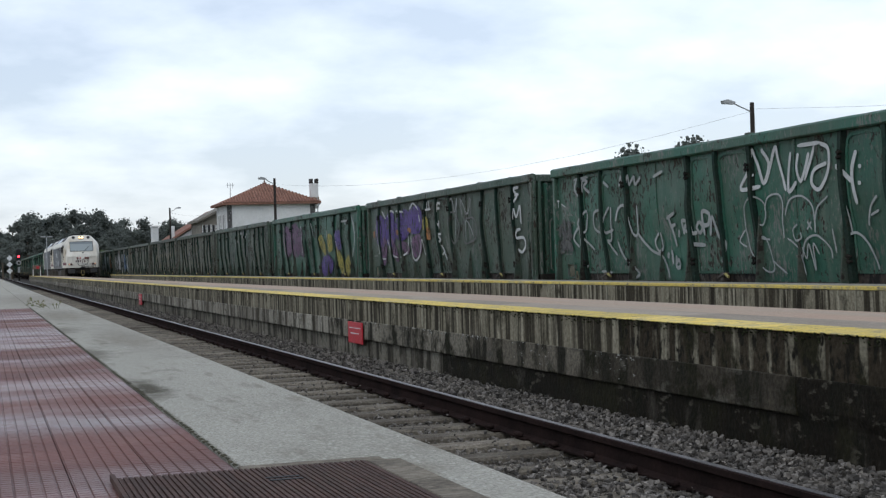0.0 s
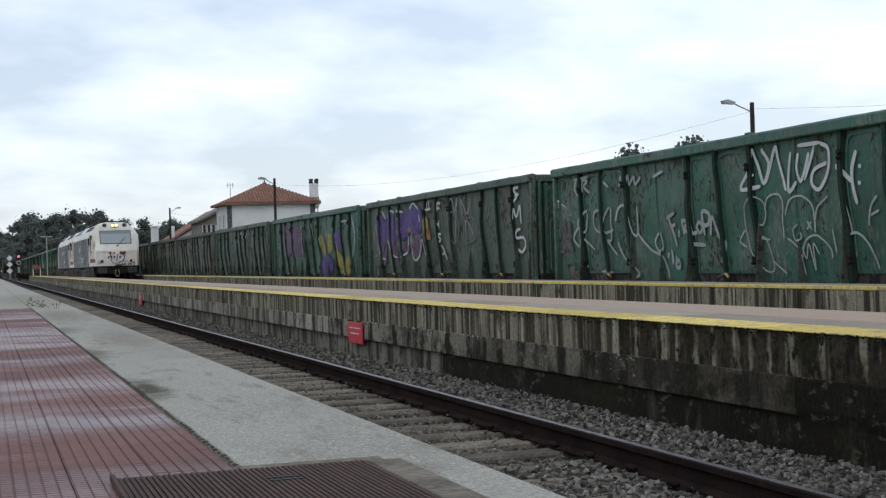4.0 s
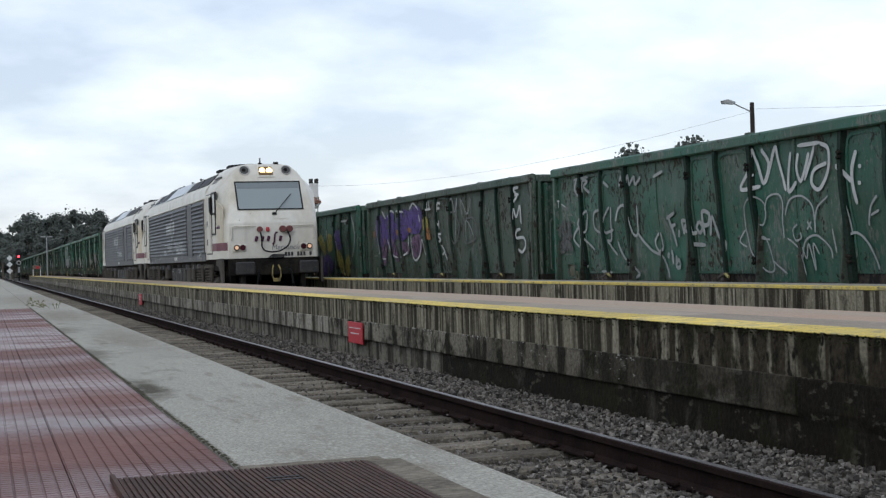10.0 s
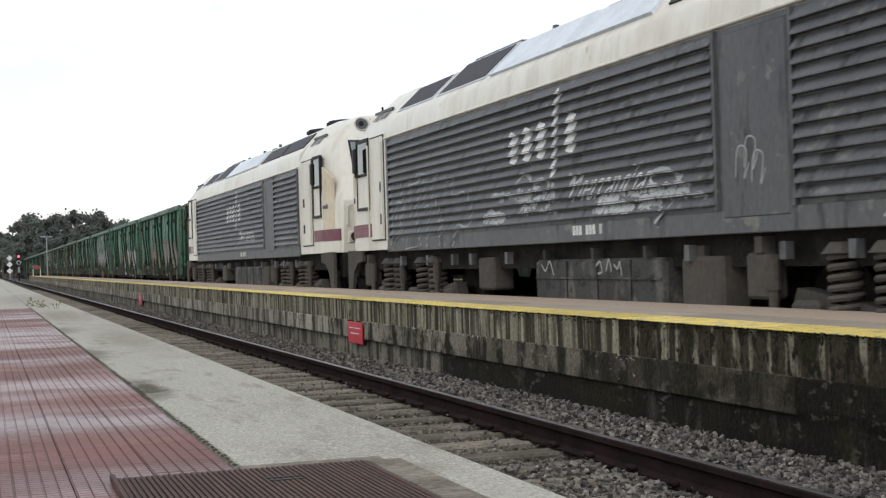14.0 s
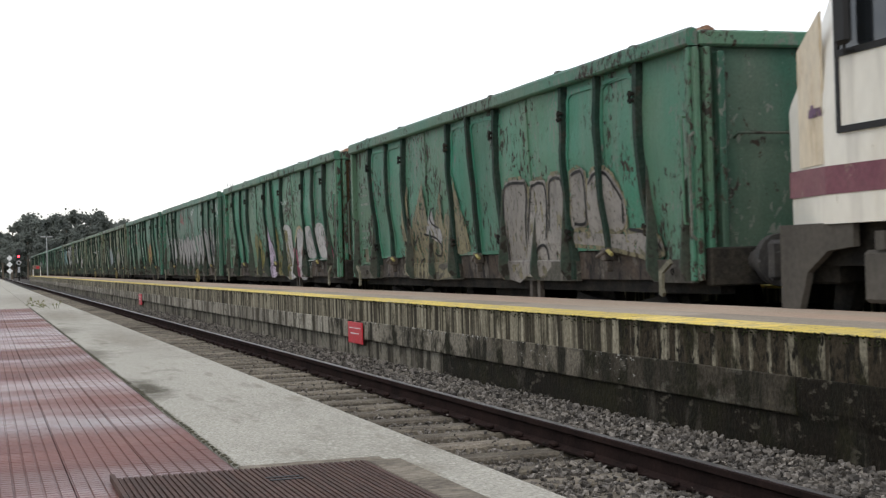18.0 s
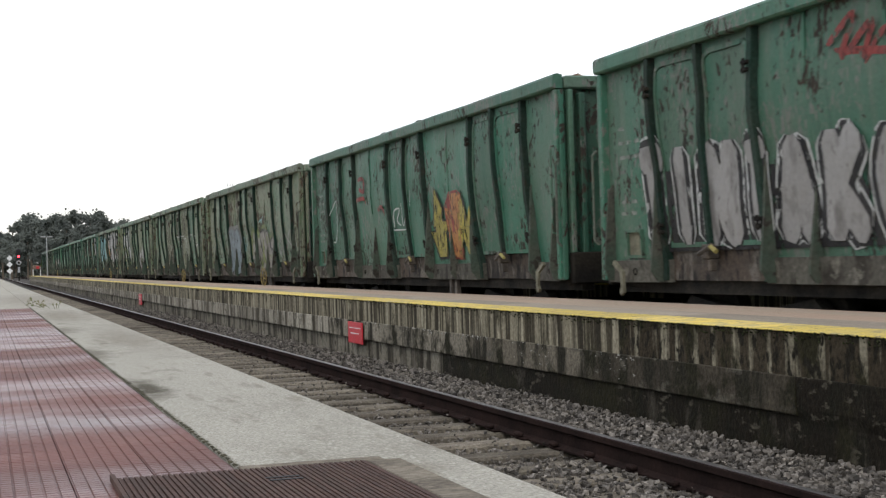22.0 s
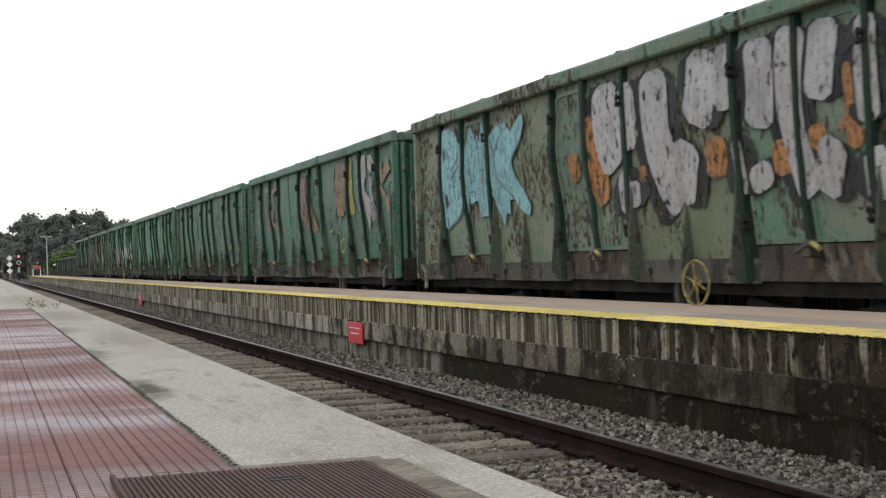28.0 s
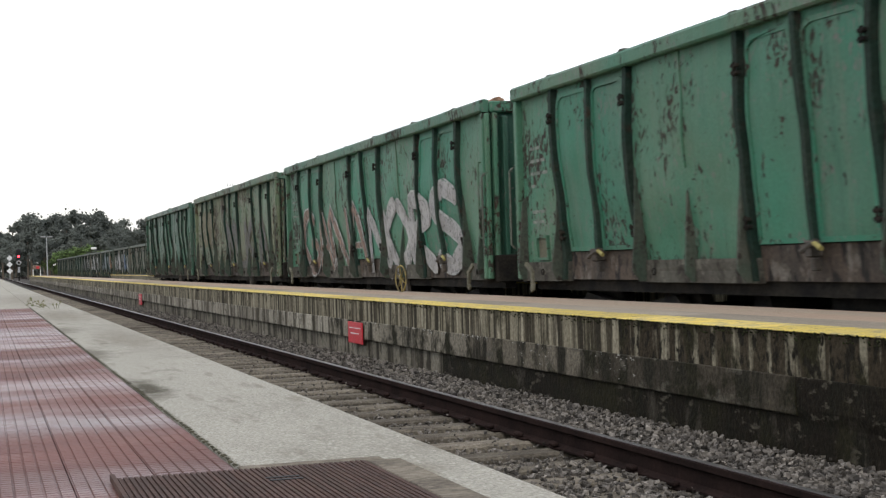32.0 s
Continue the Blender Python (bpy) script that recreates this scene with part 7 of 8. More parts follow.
tag(SW[0], "silver", 0.055, [[(1.04, 2.9), (0.96, 2.75), (1.09, 2.63)], [(1.29, 2.68), (1.31, 2.89), (1.51, 2.87), (1.37, 2.78), (1.62, 2.66)], [(0.94, 2.93), (1.58, 2.95)], [(3.05, 2.88), (2.98, 2.71), (3.1, 2.78), (3.15, 2.7), (3.28, 2.86), (3.32, 2.71), (3.5, 2.83), (3.55, 2.7), (3.78, 2.81)], [(4.26, 2.78), (4.63, 2.85)], [(2.33, 2.82), (2.56, 2.71)]])
tag(SW[0], "white", 0.03, [[(-0.03, 2.58), (-0.04, 2.44)], [(0.04, 2.58), (0.25, 2.57)], [(0.18, 2.57), (0.17, 2.44)], [(0.32, 2.51), (0.53, 2.45)]])
tag(SW[1], "purple", 0.96, [[(1.38, 2.78), (1.27, 2.33), (1.26, 1.91)]])
tag(SW[1], "purple", 0.99, [[(2.18, 2.83), (2.2, 2.31), (2.2, 1.9)]])
tag(SW[1], "purple", 1.51, [[(3.34, 2.8), (3.41, 2.48), (3.47, 2.07)]])
tag(SW[1], "purple", 1.15, [[(4.56, 2.9), (4.58, 2.58), (4.6, 2.2)]])
tag(SW[1], "mauve", 0.86, [[(1.28, 1.91), (1.65, 1.67)]])
tag(SW[1], "mauve", 0.86, [[(2.55, 1.99), (2.28, 1.66)]])
tag(SW[1], "mauve", 1.16, [[(3.47, 2.02), (3.43, 1.7)]])
tag(SW[1], "mauve", 0.92, [[(4.56, 2.15), (4.68, 1.64)]])
tag(SW[1], "white", 0.05, [[(0.85, 2.56), (1.05, 1.7), (1.54, 1.58)], [(1.89, 2.11), (2.14, 1.72), (2.69, 1.61)], [(2.83, 2.85), (3.55, 2.8)], [(3.93, 2.16), (3.71, 1.77), (2.97, 1.62)], [(4.17, 2.84), (4.45, 2.98), (4.8, 2.82), (4.9, 2.48)], [(4.19, 2.16), (4.3, 1.57), (4.73, 1.61), (5.1, 2.04), (5.23, 1.7), (5.46, 1.53)], [(1.49, 2.91), (1.76, 2.69)], [(1.92, 2.73), (2.27, 2.87), (2.64, 2.81)]])
tag(SW[1], "yellow", 0.54, [[(5.44, 2.6), (5.45, 2.27)]])
tag(SW[1], "orange", 0.35, [[(5.67, 2.33), (5.61, 2.02)]])
tag(SW[1], "orange", 0.37, [[(2.99, 2.34), (2.98, 2.21)]])
tag(SW[1], "orange", 0.38, [[(4.07, 2.37), (4.06, 2.25)]])
tag(SW[1], "orange", 0.25, [[(0.58, 2.38), (0.6, 2.19)]])
tag(SW[1], "white", 0.06, [[(6.44, 2.66), (6.54, 2.88), (6.72, 2.87)], [(6.5, 2.77), (6.68, 2.76)], [(6.35, 2.47), (6.36, 2.29)], [(6.58, 2.47), (6.6, 2.28)], [(6.37, 2.38), (6.58, 2.38)], [(6.69, 2.14), (6.39, 2.13), (6.61, 2.01), (6.37, 1.94)], [(6.59, 1.87), (6.8, 1.73), (6.93, 1.52)], [(6.57, 1.64), (6.88, 1.73)]])
tag(SW[1], "white", 0.05, [[(5.4, 2.79), (5.47, 2.93)], [(5.67, 2.78), (5.64, 2.95)], [(5.91, 2.77), (5.85, 2.99)], [(5.39, 2.77), (5.99, 2.77)]])
tag(SW[1], "grey", 0.04, [[(7.27, 2.67), (7.52, 2.97), (7.77, 2.65), (7.95, 2.95)], [(7.41, 2.62), (7.24, 2.35), (7.63, 1.89), (8.09, 2.24), (7.77, 2.6), (7.41, 2.62)], [(8.25, 2.5), (8.22, 2.92), (8.6, 2.53), (8.9, 2.9), (8.93, 2.47)], [(8.45, 2.45), (8.34, 1.92), (8.88, 1.91), (9.29, 2.03), (9.19, 2.42), (8.52, 2.44)], [(8.72, 2.35), (8.81, 1.96)], [(9.06, 2.38), (9.08, 1.99)]])
tag(SW[1], "silver", 0.025, [[(7.3, 2.71), (7.59, 2.95), (7.84, 2.62), (8.01, 2.93), (7.75, 1.94)], [(8.32, 2.49), (8.32, 2.89), (8.67, 2.55), (8.97, 2.88)], [(8.47, 1.92), (8.59, 2.4), (9.09, 2.04)]])
tag(SW[1], "white", 0.06, [[(12.12, 2.96), (11.84, 2.93), (12.0, 2.79), (11.82, 2.68)], [(11.89, 2.81), (12.11, 2.82)], [(11.73, 2.31), (11.81, 2.52), (11.96, 2.36), (12.14, 2.57), (12.17, 2.21)], [(12.1, 2.1), (11.88, 2.07), (11.81, 1.93), (12.25, 1.92), (12.35, 1.76), (12.12, 1.63), (11.85, 1.69)]])
tag(SW[2], "mauve", 1.38, [[(2.39, 2.89), (2.34, 2.34), (2.4, 1.79)]])
tag(SW[2], "mauve", 1.69, [[(3.51, 2.92), (3.55, 2.31), (3.54, 1.77)]])
tag(SW[2], "mauve", 0.93, [[(4.52, 2.76), (4.58, 2.29), (4.47, 1.8)]])
tag(SW[2], "yellow", 1.04, [[(8.09, 2.34), (7.89, 1.88)]])
tag(SW[2], "yellow", 0.63, [[(9.04, 2.44), (9.1, 1.87)]])
tag(SW[2], "purple", 2.13, [[(8.28, 1.75), (8.34, 1.14)]])
tag(SW[2], "purple", 0.92, [[(10.17, 2.53), (10.19, 1.91)]])
tag(SW[2], "yellow", 0.62, [[(9.75, 1.89), (10.43, 1.29)]])
tag(SW[2], "yellow", 1.11, [[(11.09, 1.63), (11.28, 1.2)]])
tag(SW[2], "silver", 0.06, [[(1.63, 2.91), (1.81, 2.49), (1.81, 1.79)], [(4.78, 2.82), (4.94, 2.22), (4.64, 1.83)], [(5.55, 2.86), (5.62, 2.27)], [(6.46, 2.89), (6.68, 2.38)], [(11.0, 2.83), (11.1, 2.65)], [(10.67, 2.78), (11.35, 2.79)], [(8.8, 2.57), (8.71, 2.33)], [(9.59, 2.61), (9.91, 2.12), (9.87, 1.77)], [(11.96, 2.94), (12.35, 2.3), (11.93, 1.68)], [(12.2, 2.93), (12.3, 2.47)]])
patch(SW[0], 0.2, 0.75, 1.6, 2.2, "grey", 0.2)
patch(SW[0], 0.6, 0.85, 0.95, 1.25, "tan", 0.1)
spray(SW[3], "~o~", 2.6, 8.6, 1.4, 2.5, "grey", None, 0.08)
spray(SW[3], "~", 6.2, 8.0, 2.65, 2.95, "silver", None, 0.08)
spray(SW[4], "ooo", 3.0, 9.5, 1.2, 2.3, "grey", None, 0.1)
spray(SW[5], "oooo", 2.0, 11.0, 1.2, 2.3, "tan", "grey", 0.2, 0.1)
for i, cols in ((7, ("silver", "white", "blue")), (8, ("steel", "silver", "orange")), (9, ("silver", "grey", "white")), (10, ("grey", "silver", "silver"))):
    spray(SW[i], "MANO", 0.6, 8.0, 1.0, 2.7, cols[0], "black", 0.5, 0.12)
    patch(SW[i], 8.4, 10.0, 1.3, 2.7, cols[2], 0.2)
    patch(SW[i], 10.3, 12.0, 1.2, 2.5, cols[1], 0.25)
# scrawls and smeared paint on the first locomotive's grey side
SCRAWLS = ((0.028, [[(7.30, 2.40), (7.13, 2.27), (7.07, 2.02), (7.06, 1.62), (7.25, 1.34)], [(6.57, 2.40), (6.48, 2.23), (6.43, 1.99), (6.53, 1.52)], [(6.81, 1.99), (6.68, 2.06), (6.43, 2.03), (6.32, 1.91)], [(6.76, 2.01), (6.83, 1.85), (6.59, 1.68), (7.00, 1.38)], [(6.03, 2.37), (6.01, 2.04), (5.97, 1.74)], [(6.04, 2.28), (5.56, 2.32), (5.55, 2.39)], [(5.67, 2.44), (5.10, 2.40)], [(5.60, 2.43), (5.54, 2.09), (5.71, 1.95), (5.59, 1.57), (5.54, 1.35)], [(5.29, 2.34), (5.24, 2.08), (5.37, 1.97)], [(5.26, 1.89), (5.04, 1.92), (5.14, 1.56), (5.21, 1.30)]]),
           (0.028, [[(5.29, 2.29), (4.69, 2.26)], [(4.86, 2.27), (4.85, 2.05), (4.62, 1.90), (4.53, 1.68), (4.60, 1.33)], [(4.72, 2.40), (4.66, 2.04)], [(4.28, 2.23), (3.88, 2.26)], [(4.23, 2.33), (4.27, 1.92)], [(3.92, 2.28), (3.90, 2.03), (3.43, 2.05), (3.26, 1.96), (3.14, 1.83), (3.19, 1.66), (3.38, 1.57), (3.75, 1.62), (3.85, 1.52), (3.96, 1.32)], [(6.25, 1.32), (5.65, 1.35)], [(6.30, 1.60), (6.25, 1.32)], [(4.63, 1.69), (4.33, 1.71)]]),
           (0.05, [[(-2.24, 1.90), (-2.49, 1.95), (-2.73, 1.92), (-2.88, 1.85), (-2.96, 1.86)], [(-2.88, 1.85), (-2.89, 1.74)], [(-2.83, 1.72), (-3.02, 1.73), (-3.13, 1.66)], [(-3.13, 1.66), (-3.38, 1.67), (-3.36, 1.62)], [(-2.55, 1.59), (-2.42, 1.46), (-2.38, 1.39)], [(-2.79, 1.68), (-2.67, 1.56)], [(1.40, 2.03), (1.18, 2.14), (0.91, 2.06), (0.85, 1.97)], [(0.85, 2.01), (0.52, 2.04), (0.34, 1.93), (0.25, 1.76)], [(1.71, 1.87), (1.49, 1.89), (1.13, 1.89)]]))
for width, strokes in SCRAWLS:
    for st in strokes:
        g = G().ribbon(smoothline(st, 5), width, -1.522)
        part("spray_stroke", on_slats(mesh("spray_stroke", g, TAG["silver"])), TAG["silver"], LOCO_A, "thin pale scrawl over the louvres")
for y0, y1, z0, z1, n in ((2.75, 1.95, 1.56, 1.72, 26), (1.4, 0.3, 1.62, 1.95, 34), (-0.85, -2.15, 1.57, 1.75, 46), (-2.2, -2.9, 1.60, 1.8, 26), (2.3, 1.2, 1.80, 1.95, 16), (-6.05, -6.6, 1.36, 1.55, 14)):
    g = G()
    for k in range(n):
        a = SPRAY.uniform(y1, y0)
        z = SPRAY.uniform(z0, z1)
        w = SPRAY.uniform(0.10, 0.28)
        g.ribbon(smoothline([(a, z), (a - 0.4 * w, z + 0.03), (a - w, z - 0.01)], 3), SPRAY.uniform(0.02, 0.075), -1.5215)
    part("spray_smear", on_slats(mesh("spray_smear", g, PAINT["white"])), PAINT["white"], LOCO_A, "smeared pale paint on the louvres")["kind"] = "stuff"
for st in ([(0.87, 1.05), (0.74, 0.97), (0.61, 1.08), (0.49, 0.91)], [(-0.73, 1.02), (-0.83, 1.07), (-0.88, 0.96), (-0.77, 0.94)], [(-0.98, 0.96), (-1.07, 1.09), (-1.13, 0.96)], [(-1.19, 1.04), (-1.28, 0.99), (-1.34, 1.06), (-1.38, 0.91)]):
    part("tank_stroke", G().ribbon(smoothline(st, 5), 0.025, -1.412), TAG["silver"], LOCO_A, "pale scrawl on the fuel tank")
for y, z in ((-4.2, 1.85), (-4.32, 1.72), (-4.05, 1.78)):
    g = G().ribbon(smoothline([(y + 0.1, z), (y + 0.05, z + 0.25), (y - 0.1, z + 0.22), (y - 0.05, z - 0.02), (y - 0.14, z + 0.12)], 5), 0.018, -1.489)
    part("spray_stroke", g, TAG["silver"], LOCO_A, "pale scrawl on the engine room door")
# ---- signs and posts on the platforms ----


def red_sign(x, y, z0, z1, w):
    t = thing("red_sign", "small red sign plate on the platform wall", "sign", "red wall signs")
    part("plate", G().box(x - 0.03, x - 0.012, y - w / 2, y + w / 2, z0, z1, 0.004), REDPAINT, t)
    part("bracket", G().box(x - 0.012, x + 0.02, y - w / 4, y + w / 4, z0 + 0.05, z1 - 0.05), GALV, t)
    for k, (a, b) in enumerate(((0.1, 0.42), (0.5, 0.9), (0.2, 0.8))):
        zz = z1 - (z1 - z0) * (0.3 if k < 2 else 0.55)
        part("text_bar", G().box(x - 0.033, x - 0.029, y + w / 2 - b * w, y + w / 2 - a * w, zz, zz + 0.013), WHITEPAINT, t)


red_sign(4.555, 18.0, 0.095, 0.37, 0.72)
red_sign(4.555, 44.8, 0.03, 0.36, 0.8)


def street_lamp(x, y, h, arm, label, side=1):
    t = thing("street_lamp", label, "street lamp", "street lamps behind the yard", at=(x, y, -0.45))
    part("pole", G().tube((0, 0, 0), (0, 0, h + 0.45), 0.14, 0.10, n=10), POLE, t)
    part("arm", G().pipe([(0, 0, h), (-0.35 * side, 0, h + 0.15), (-arm * side, 0, h + 0.42)], 0.03), GALV, t)
    part("lamp_head", G().prism([(side * (-arm - 0.55), h + 0.52), (side * (-arm - 0.5), h + 0.38), (side * (-arm + 0.05), h + 0.36), (side * (-arm + 0.1), h + 0.46), (side * (-arm - 0.3), h + 0.58)], "y", -0.13, 0.13), GALV, t)
    return t


L1 = street_lamp(33.8, 58.5, 7.9, 1.0, "dark wooden street lamp pole behind the wagons")
L2 = street_lamp(22.0, 112.0, 7.9, 0.75, "dark street lamp pole before the white house")
L3 = street_lamp(20.4, 166.0, 7.9, 0.75, "street lamp pole beyond the white house", -1)
wire = thing("overhead_wire", "thin overhead wires between street lamp poles", "wire")
for a, b in (((33.8, 58.5, 7.5), (22.0, 112.0, 7.4)), ((33.8, 58.5, 7.6), (46.0, 8.0, 7.2)), ((22.0, 112.0, 7.4), (20.4, 166.0, 7.4))):
    a, b = Vector(a), Vector(b)
    part("wire", G().pipe([a.lerp(b, k / 8) - Vector((0, 0, 1.2 * 4 * (k / 8) * (1 - k / 8))) for k in range(9)], 0.005, 5), POLE, wire)

t = thing("platform_lamp", "grey twin-headed lamp post on the island platform", "lamp post", at=(5.42, 134.0, 0.655))
part("pole", G().tube((0, 0, 0), (0, 0, 3.55), 0.055, 0.045, n=10), GALV, t)
for s in (-1, 1):
    part("lamp_head", G().box(s * 0.3 - 0.22, s * 0.3 + 0.22, -0.1, 0.1, 3.5, 3.6, 0.02), GALV, t)

t = thing("end_board", "white framed notice board on two posts at the platform end", "sign", at=(5.1, 152.0, 0.655))
for x in (-0.36, 0.36):
    part("post", G().box(x - 0.04, x + 0.04, -0.04, 0.04, 0, 1.08), WHITEPAINT, t)
part("board", G().box(-0.4, 0.4, -0.05, 0.03, 0.7, 1.08, 0.01), PAINT["pink"], t)
part("red_mark", G().box(-0.05, 0.25, -0.06, -0.05, 0.75, 0.98), REDPAINT, t)

t = thing("signal", "railway signal with a lit red lamp", "signal", at=(5.2, 235.0, -0.3))
part("mast", G().tube((0, 0, 0), (0, 0, 4.2), 0.09, n=10), UNDER, t)
part("signal_head", G().box(-0.32, 0.32, -0.1, 0.1, 3.1, 5.0, 0.1), BLACK, t)
part("red_lamp", G().tube((0, -0.1, 3.85), (0, -0.2, 3.85), 0.17, n=16), REDLIGHT, t, "lit red lamp")
part("low_lamp", G().ring((0, -0.1, 2.85), (0, 1, 0), 0.28, 0.09, 16, 6), GALV, t)
part("id_plate", G().box(-0.17, 0.17, -0.12, -0.09, 1.3, 2.2), GALV, t)

t = thing("marker_post", "post with three white diamond boards", "sign", at=(4.15, 255.0, -0.3))
part("mast", G().tube((0, 0, 0), (0, 0, 4.1), 0.06, n=8), GALV, t)
for z in (1.6, 2.7, 3.8):
    part("diamond", G().prism([(-0.5, z), (0, z - 0.5), (0.5, z), (0, z + 0.5)], "y", -0.1, -0.07), WHITEPAINT, t)

t = thing("distant_lamp", "small lamp post beyond the standing wagons", "lamp post", at=(15.0, 216.0, -0.45))
part("pole", G().tube((0, 0, 0), (0, 0, 4.6), 0.07, n=8), POLE, t)
part("lamp_head", G().box(-0.05, 0.75, -0.15, 0.15, 4.5, 4.85, 0.08), WHITEPAINT, t)

# ---- houses ----


def hip_house(name, x0, x1, y0, y1, eave, ridge, label, peak=None):
    h = thing(name, label, "house")
    part("wall", G().box(x0, x1, y0, y1, -0.45, eave), WHITEWALL, h)
    o = 0.55
    cx, cy = (x0 + x1) / 2, (y0 + y1) / 2
    half = peak or max(0.05, ((x1 - x0) - (y1 - y0)) / 2)
    roof = part("roof", G().add([(x0 - o, y0 - o, eave + 0.1), (x1 + o, y0 - o, eave + 0.1), (x1 + o, y1 + o, eave + 0.1), (x0 - o, y1 + o, eave + 0.1), (cx - half, cy, ridge), (cx + half, cy, ridge)],
                                [(0, 1, 5, 4), (1, 2, 5), (2, 3, 4, 5), (3, 0, 4), (3, 2, 1, 0)]), ROOFTILE, h, "orange tiled hip roof")
    part("eave", G().box(x0 - o + 0.02, x1 + o - 0.02, y0 - o + 0.02, y1 + o - 0.02, eave - 0.12, eave + 0.095), ROOFTILE, h)
    rows = G()
    for i in range(34):
        x = x0 - o + (x1 - x0 + 2 * o) * (i + 0.5) / 34
        top = min(1.0, (x - (x0 - o)) / ((cx - half) - (x0 - o)), ((x1 + o) - x) / ((x1 + o) - (cx + half)))
        a, b = Vector((x, y0 - o, eave + 0.12)), Vector((x, y0 - o + (cy - y0 + o) * top, eave + 0.12 + (ridge - eave - 0.1) * top))
        rows.tube(a, b, 0.09, n=5, caps=False)
    rw = part("tile_row", rows, ROOFTILE, roof)
    rw["kind"] = "stuff"
    return h, roof


H1, R1 = hip_house("white_house", 22.75, 31.5, 140.0, 146.7, 7.15, 9.3, "white two-storey house with an orange hip roof", 0.12)
part("chimney", G().box(31.5, 32.25, 141.5, 142.4, 6.6, 9.15, 0.04), WHITEWALL, R1, "white chimney with two stone pots")
part("chimney_pot", G().box(31.5, 31.68, 141.4, 142.5, 9.15, 9.6), POLE, R1)
part("chimney_pot", G().box(32.07, 32.25, 141.4, 142.5, 9.15, 9.6), POLE, R1)
part("chimney_band", G().box(31.47, 32.28, 141.47, 142.43, 7.35, 7.75), PAINT["clay"], R1)
part("aerial", G().pipe([(23.6, 143, 7.4), (23.6, 143, 9.4)], 0.03).pipe([(23.2, 143, 9.15), (24.0, 143, 9.15)], 0.025).pipe([(23.35, 143, 8.85), (23.35, 143, 9.4)], 0.02).pipe([(23.85, 143, 8.85), (23.85, 143, 9.4)], 0.02), GALV, R1)
part("finial", G().tube((27.13, 143.35, 9.2), (27.13, 143.35, 9.75), 0.12, 0.03, n=8), ROOFTILE, R1)
for y in (141.9, 144.6):
    wd = part("window", G().box(22.68, 22.77, y - 0.45, y + 0.45, 4.0, 6.1), DARKGLASS, H1)
    part("window_frame", G().box(22.62, 22.70, y - 0.55, y - 0.45, 3.9, 6.2).box(22.62, 22.70, y + 0.45, y + 0.55, 3.9, 6.2).box(22.62, 22.70, y - 0.45, y + 0.45, 6.1, 6.2), WHITEPAINT, wd)
part("corner_strip", G().box(22.73, 23.2, 139.95, 140.0, -0.4, 7.0), PAINT["grey"], H1)
part("corner_strip", G().box(31.0, 31.52, 139.95, 140.0, -0.4, 7.0), PAINT["grey"], H1)
part("downpipe", G().pipe([(32.0, 139.5, 7.1), (31.75, 139.9, 6.7), (31.75, 139.9, 0.0)], 0.05), GALV, H1)

GREYWALL = material("weathered_grey_render", (0.22, 0.20, 0.165), (0.16, 0.145, 0.12), rough=0.9, scale=0.5, fine=8, vary=0.1)
H2 = thing("grey_house", "weathered grey-brown house with a sloping roof and narrow windows", "house")
part("wall", G().prism([(22.8, -0.45), (27.5, -0.45), (27.5, 8.4), (22.8, 6.1)], "y", 158.0, 166.0), GREYWALL, H2)
part("roof", G().prism([(22.4, 5.95), (27.6, 8.5), (27.6, 8.75), (22.4, 6.2)], "y", 157.5, 166.5), GREYWALL, H2)
for x in (22.95, 23.45, 23.95, 24.45):
    wd = part("window", G().box(x, x + 0.3, 157.94, 158.02, 4.0, 5.6), DARKGLASS, H2)
    part("window_frame", G().box(x - 0.06, x, 157.92, 158.0, 3.94, 5.66).box(x + 0.3, x + 0.36, 157.92, 158.0, 3.94, 5.66), WHITEPAINT, wd)
H3 = thing("low_house", "low white house with a long sloping orange roof", "house")
part("wall", G().prism([(21.9, -0.45), (27.0, -0.45), (27.0, 7.6), (21.9, 4.5)], "y", 172.0, 182.0), WHITEWALL, H3)
part("roof", G().prism([(21.3, 4.35), (27.0, 7.75), (27.0, 8.0), (21.3, 4.6)], "y", 171.5, 182.5), ROOFTILE, H3)
part("chimney", G().box(18.95, 19.75, 172, 173, -0.4, 5.9, 0.05).box(18.85, 19.85, 171.9, 173.1, 5.9, 6.1), WHITEWALL, H3)
part("chimney", G().box(21.15, 21.65, 172, 173, -0.4, 6.0, 0.05), WHITEWALL, H3)

# ---- trees ----


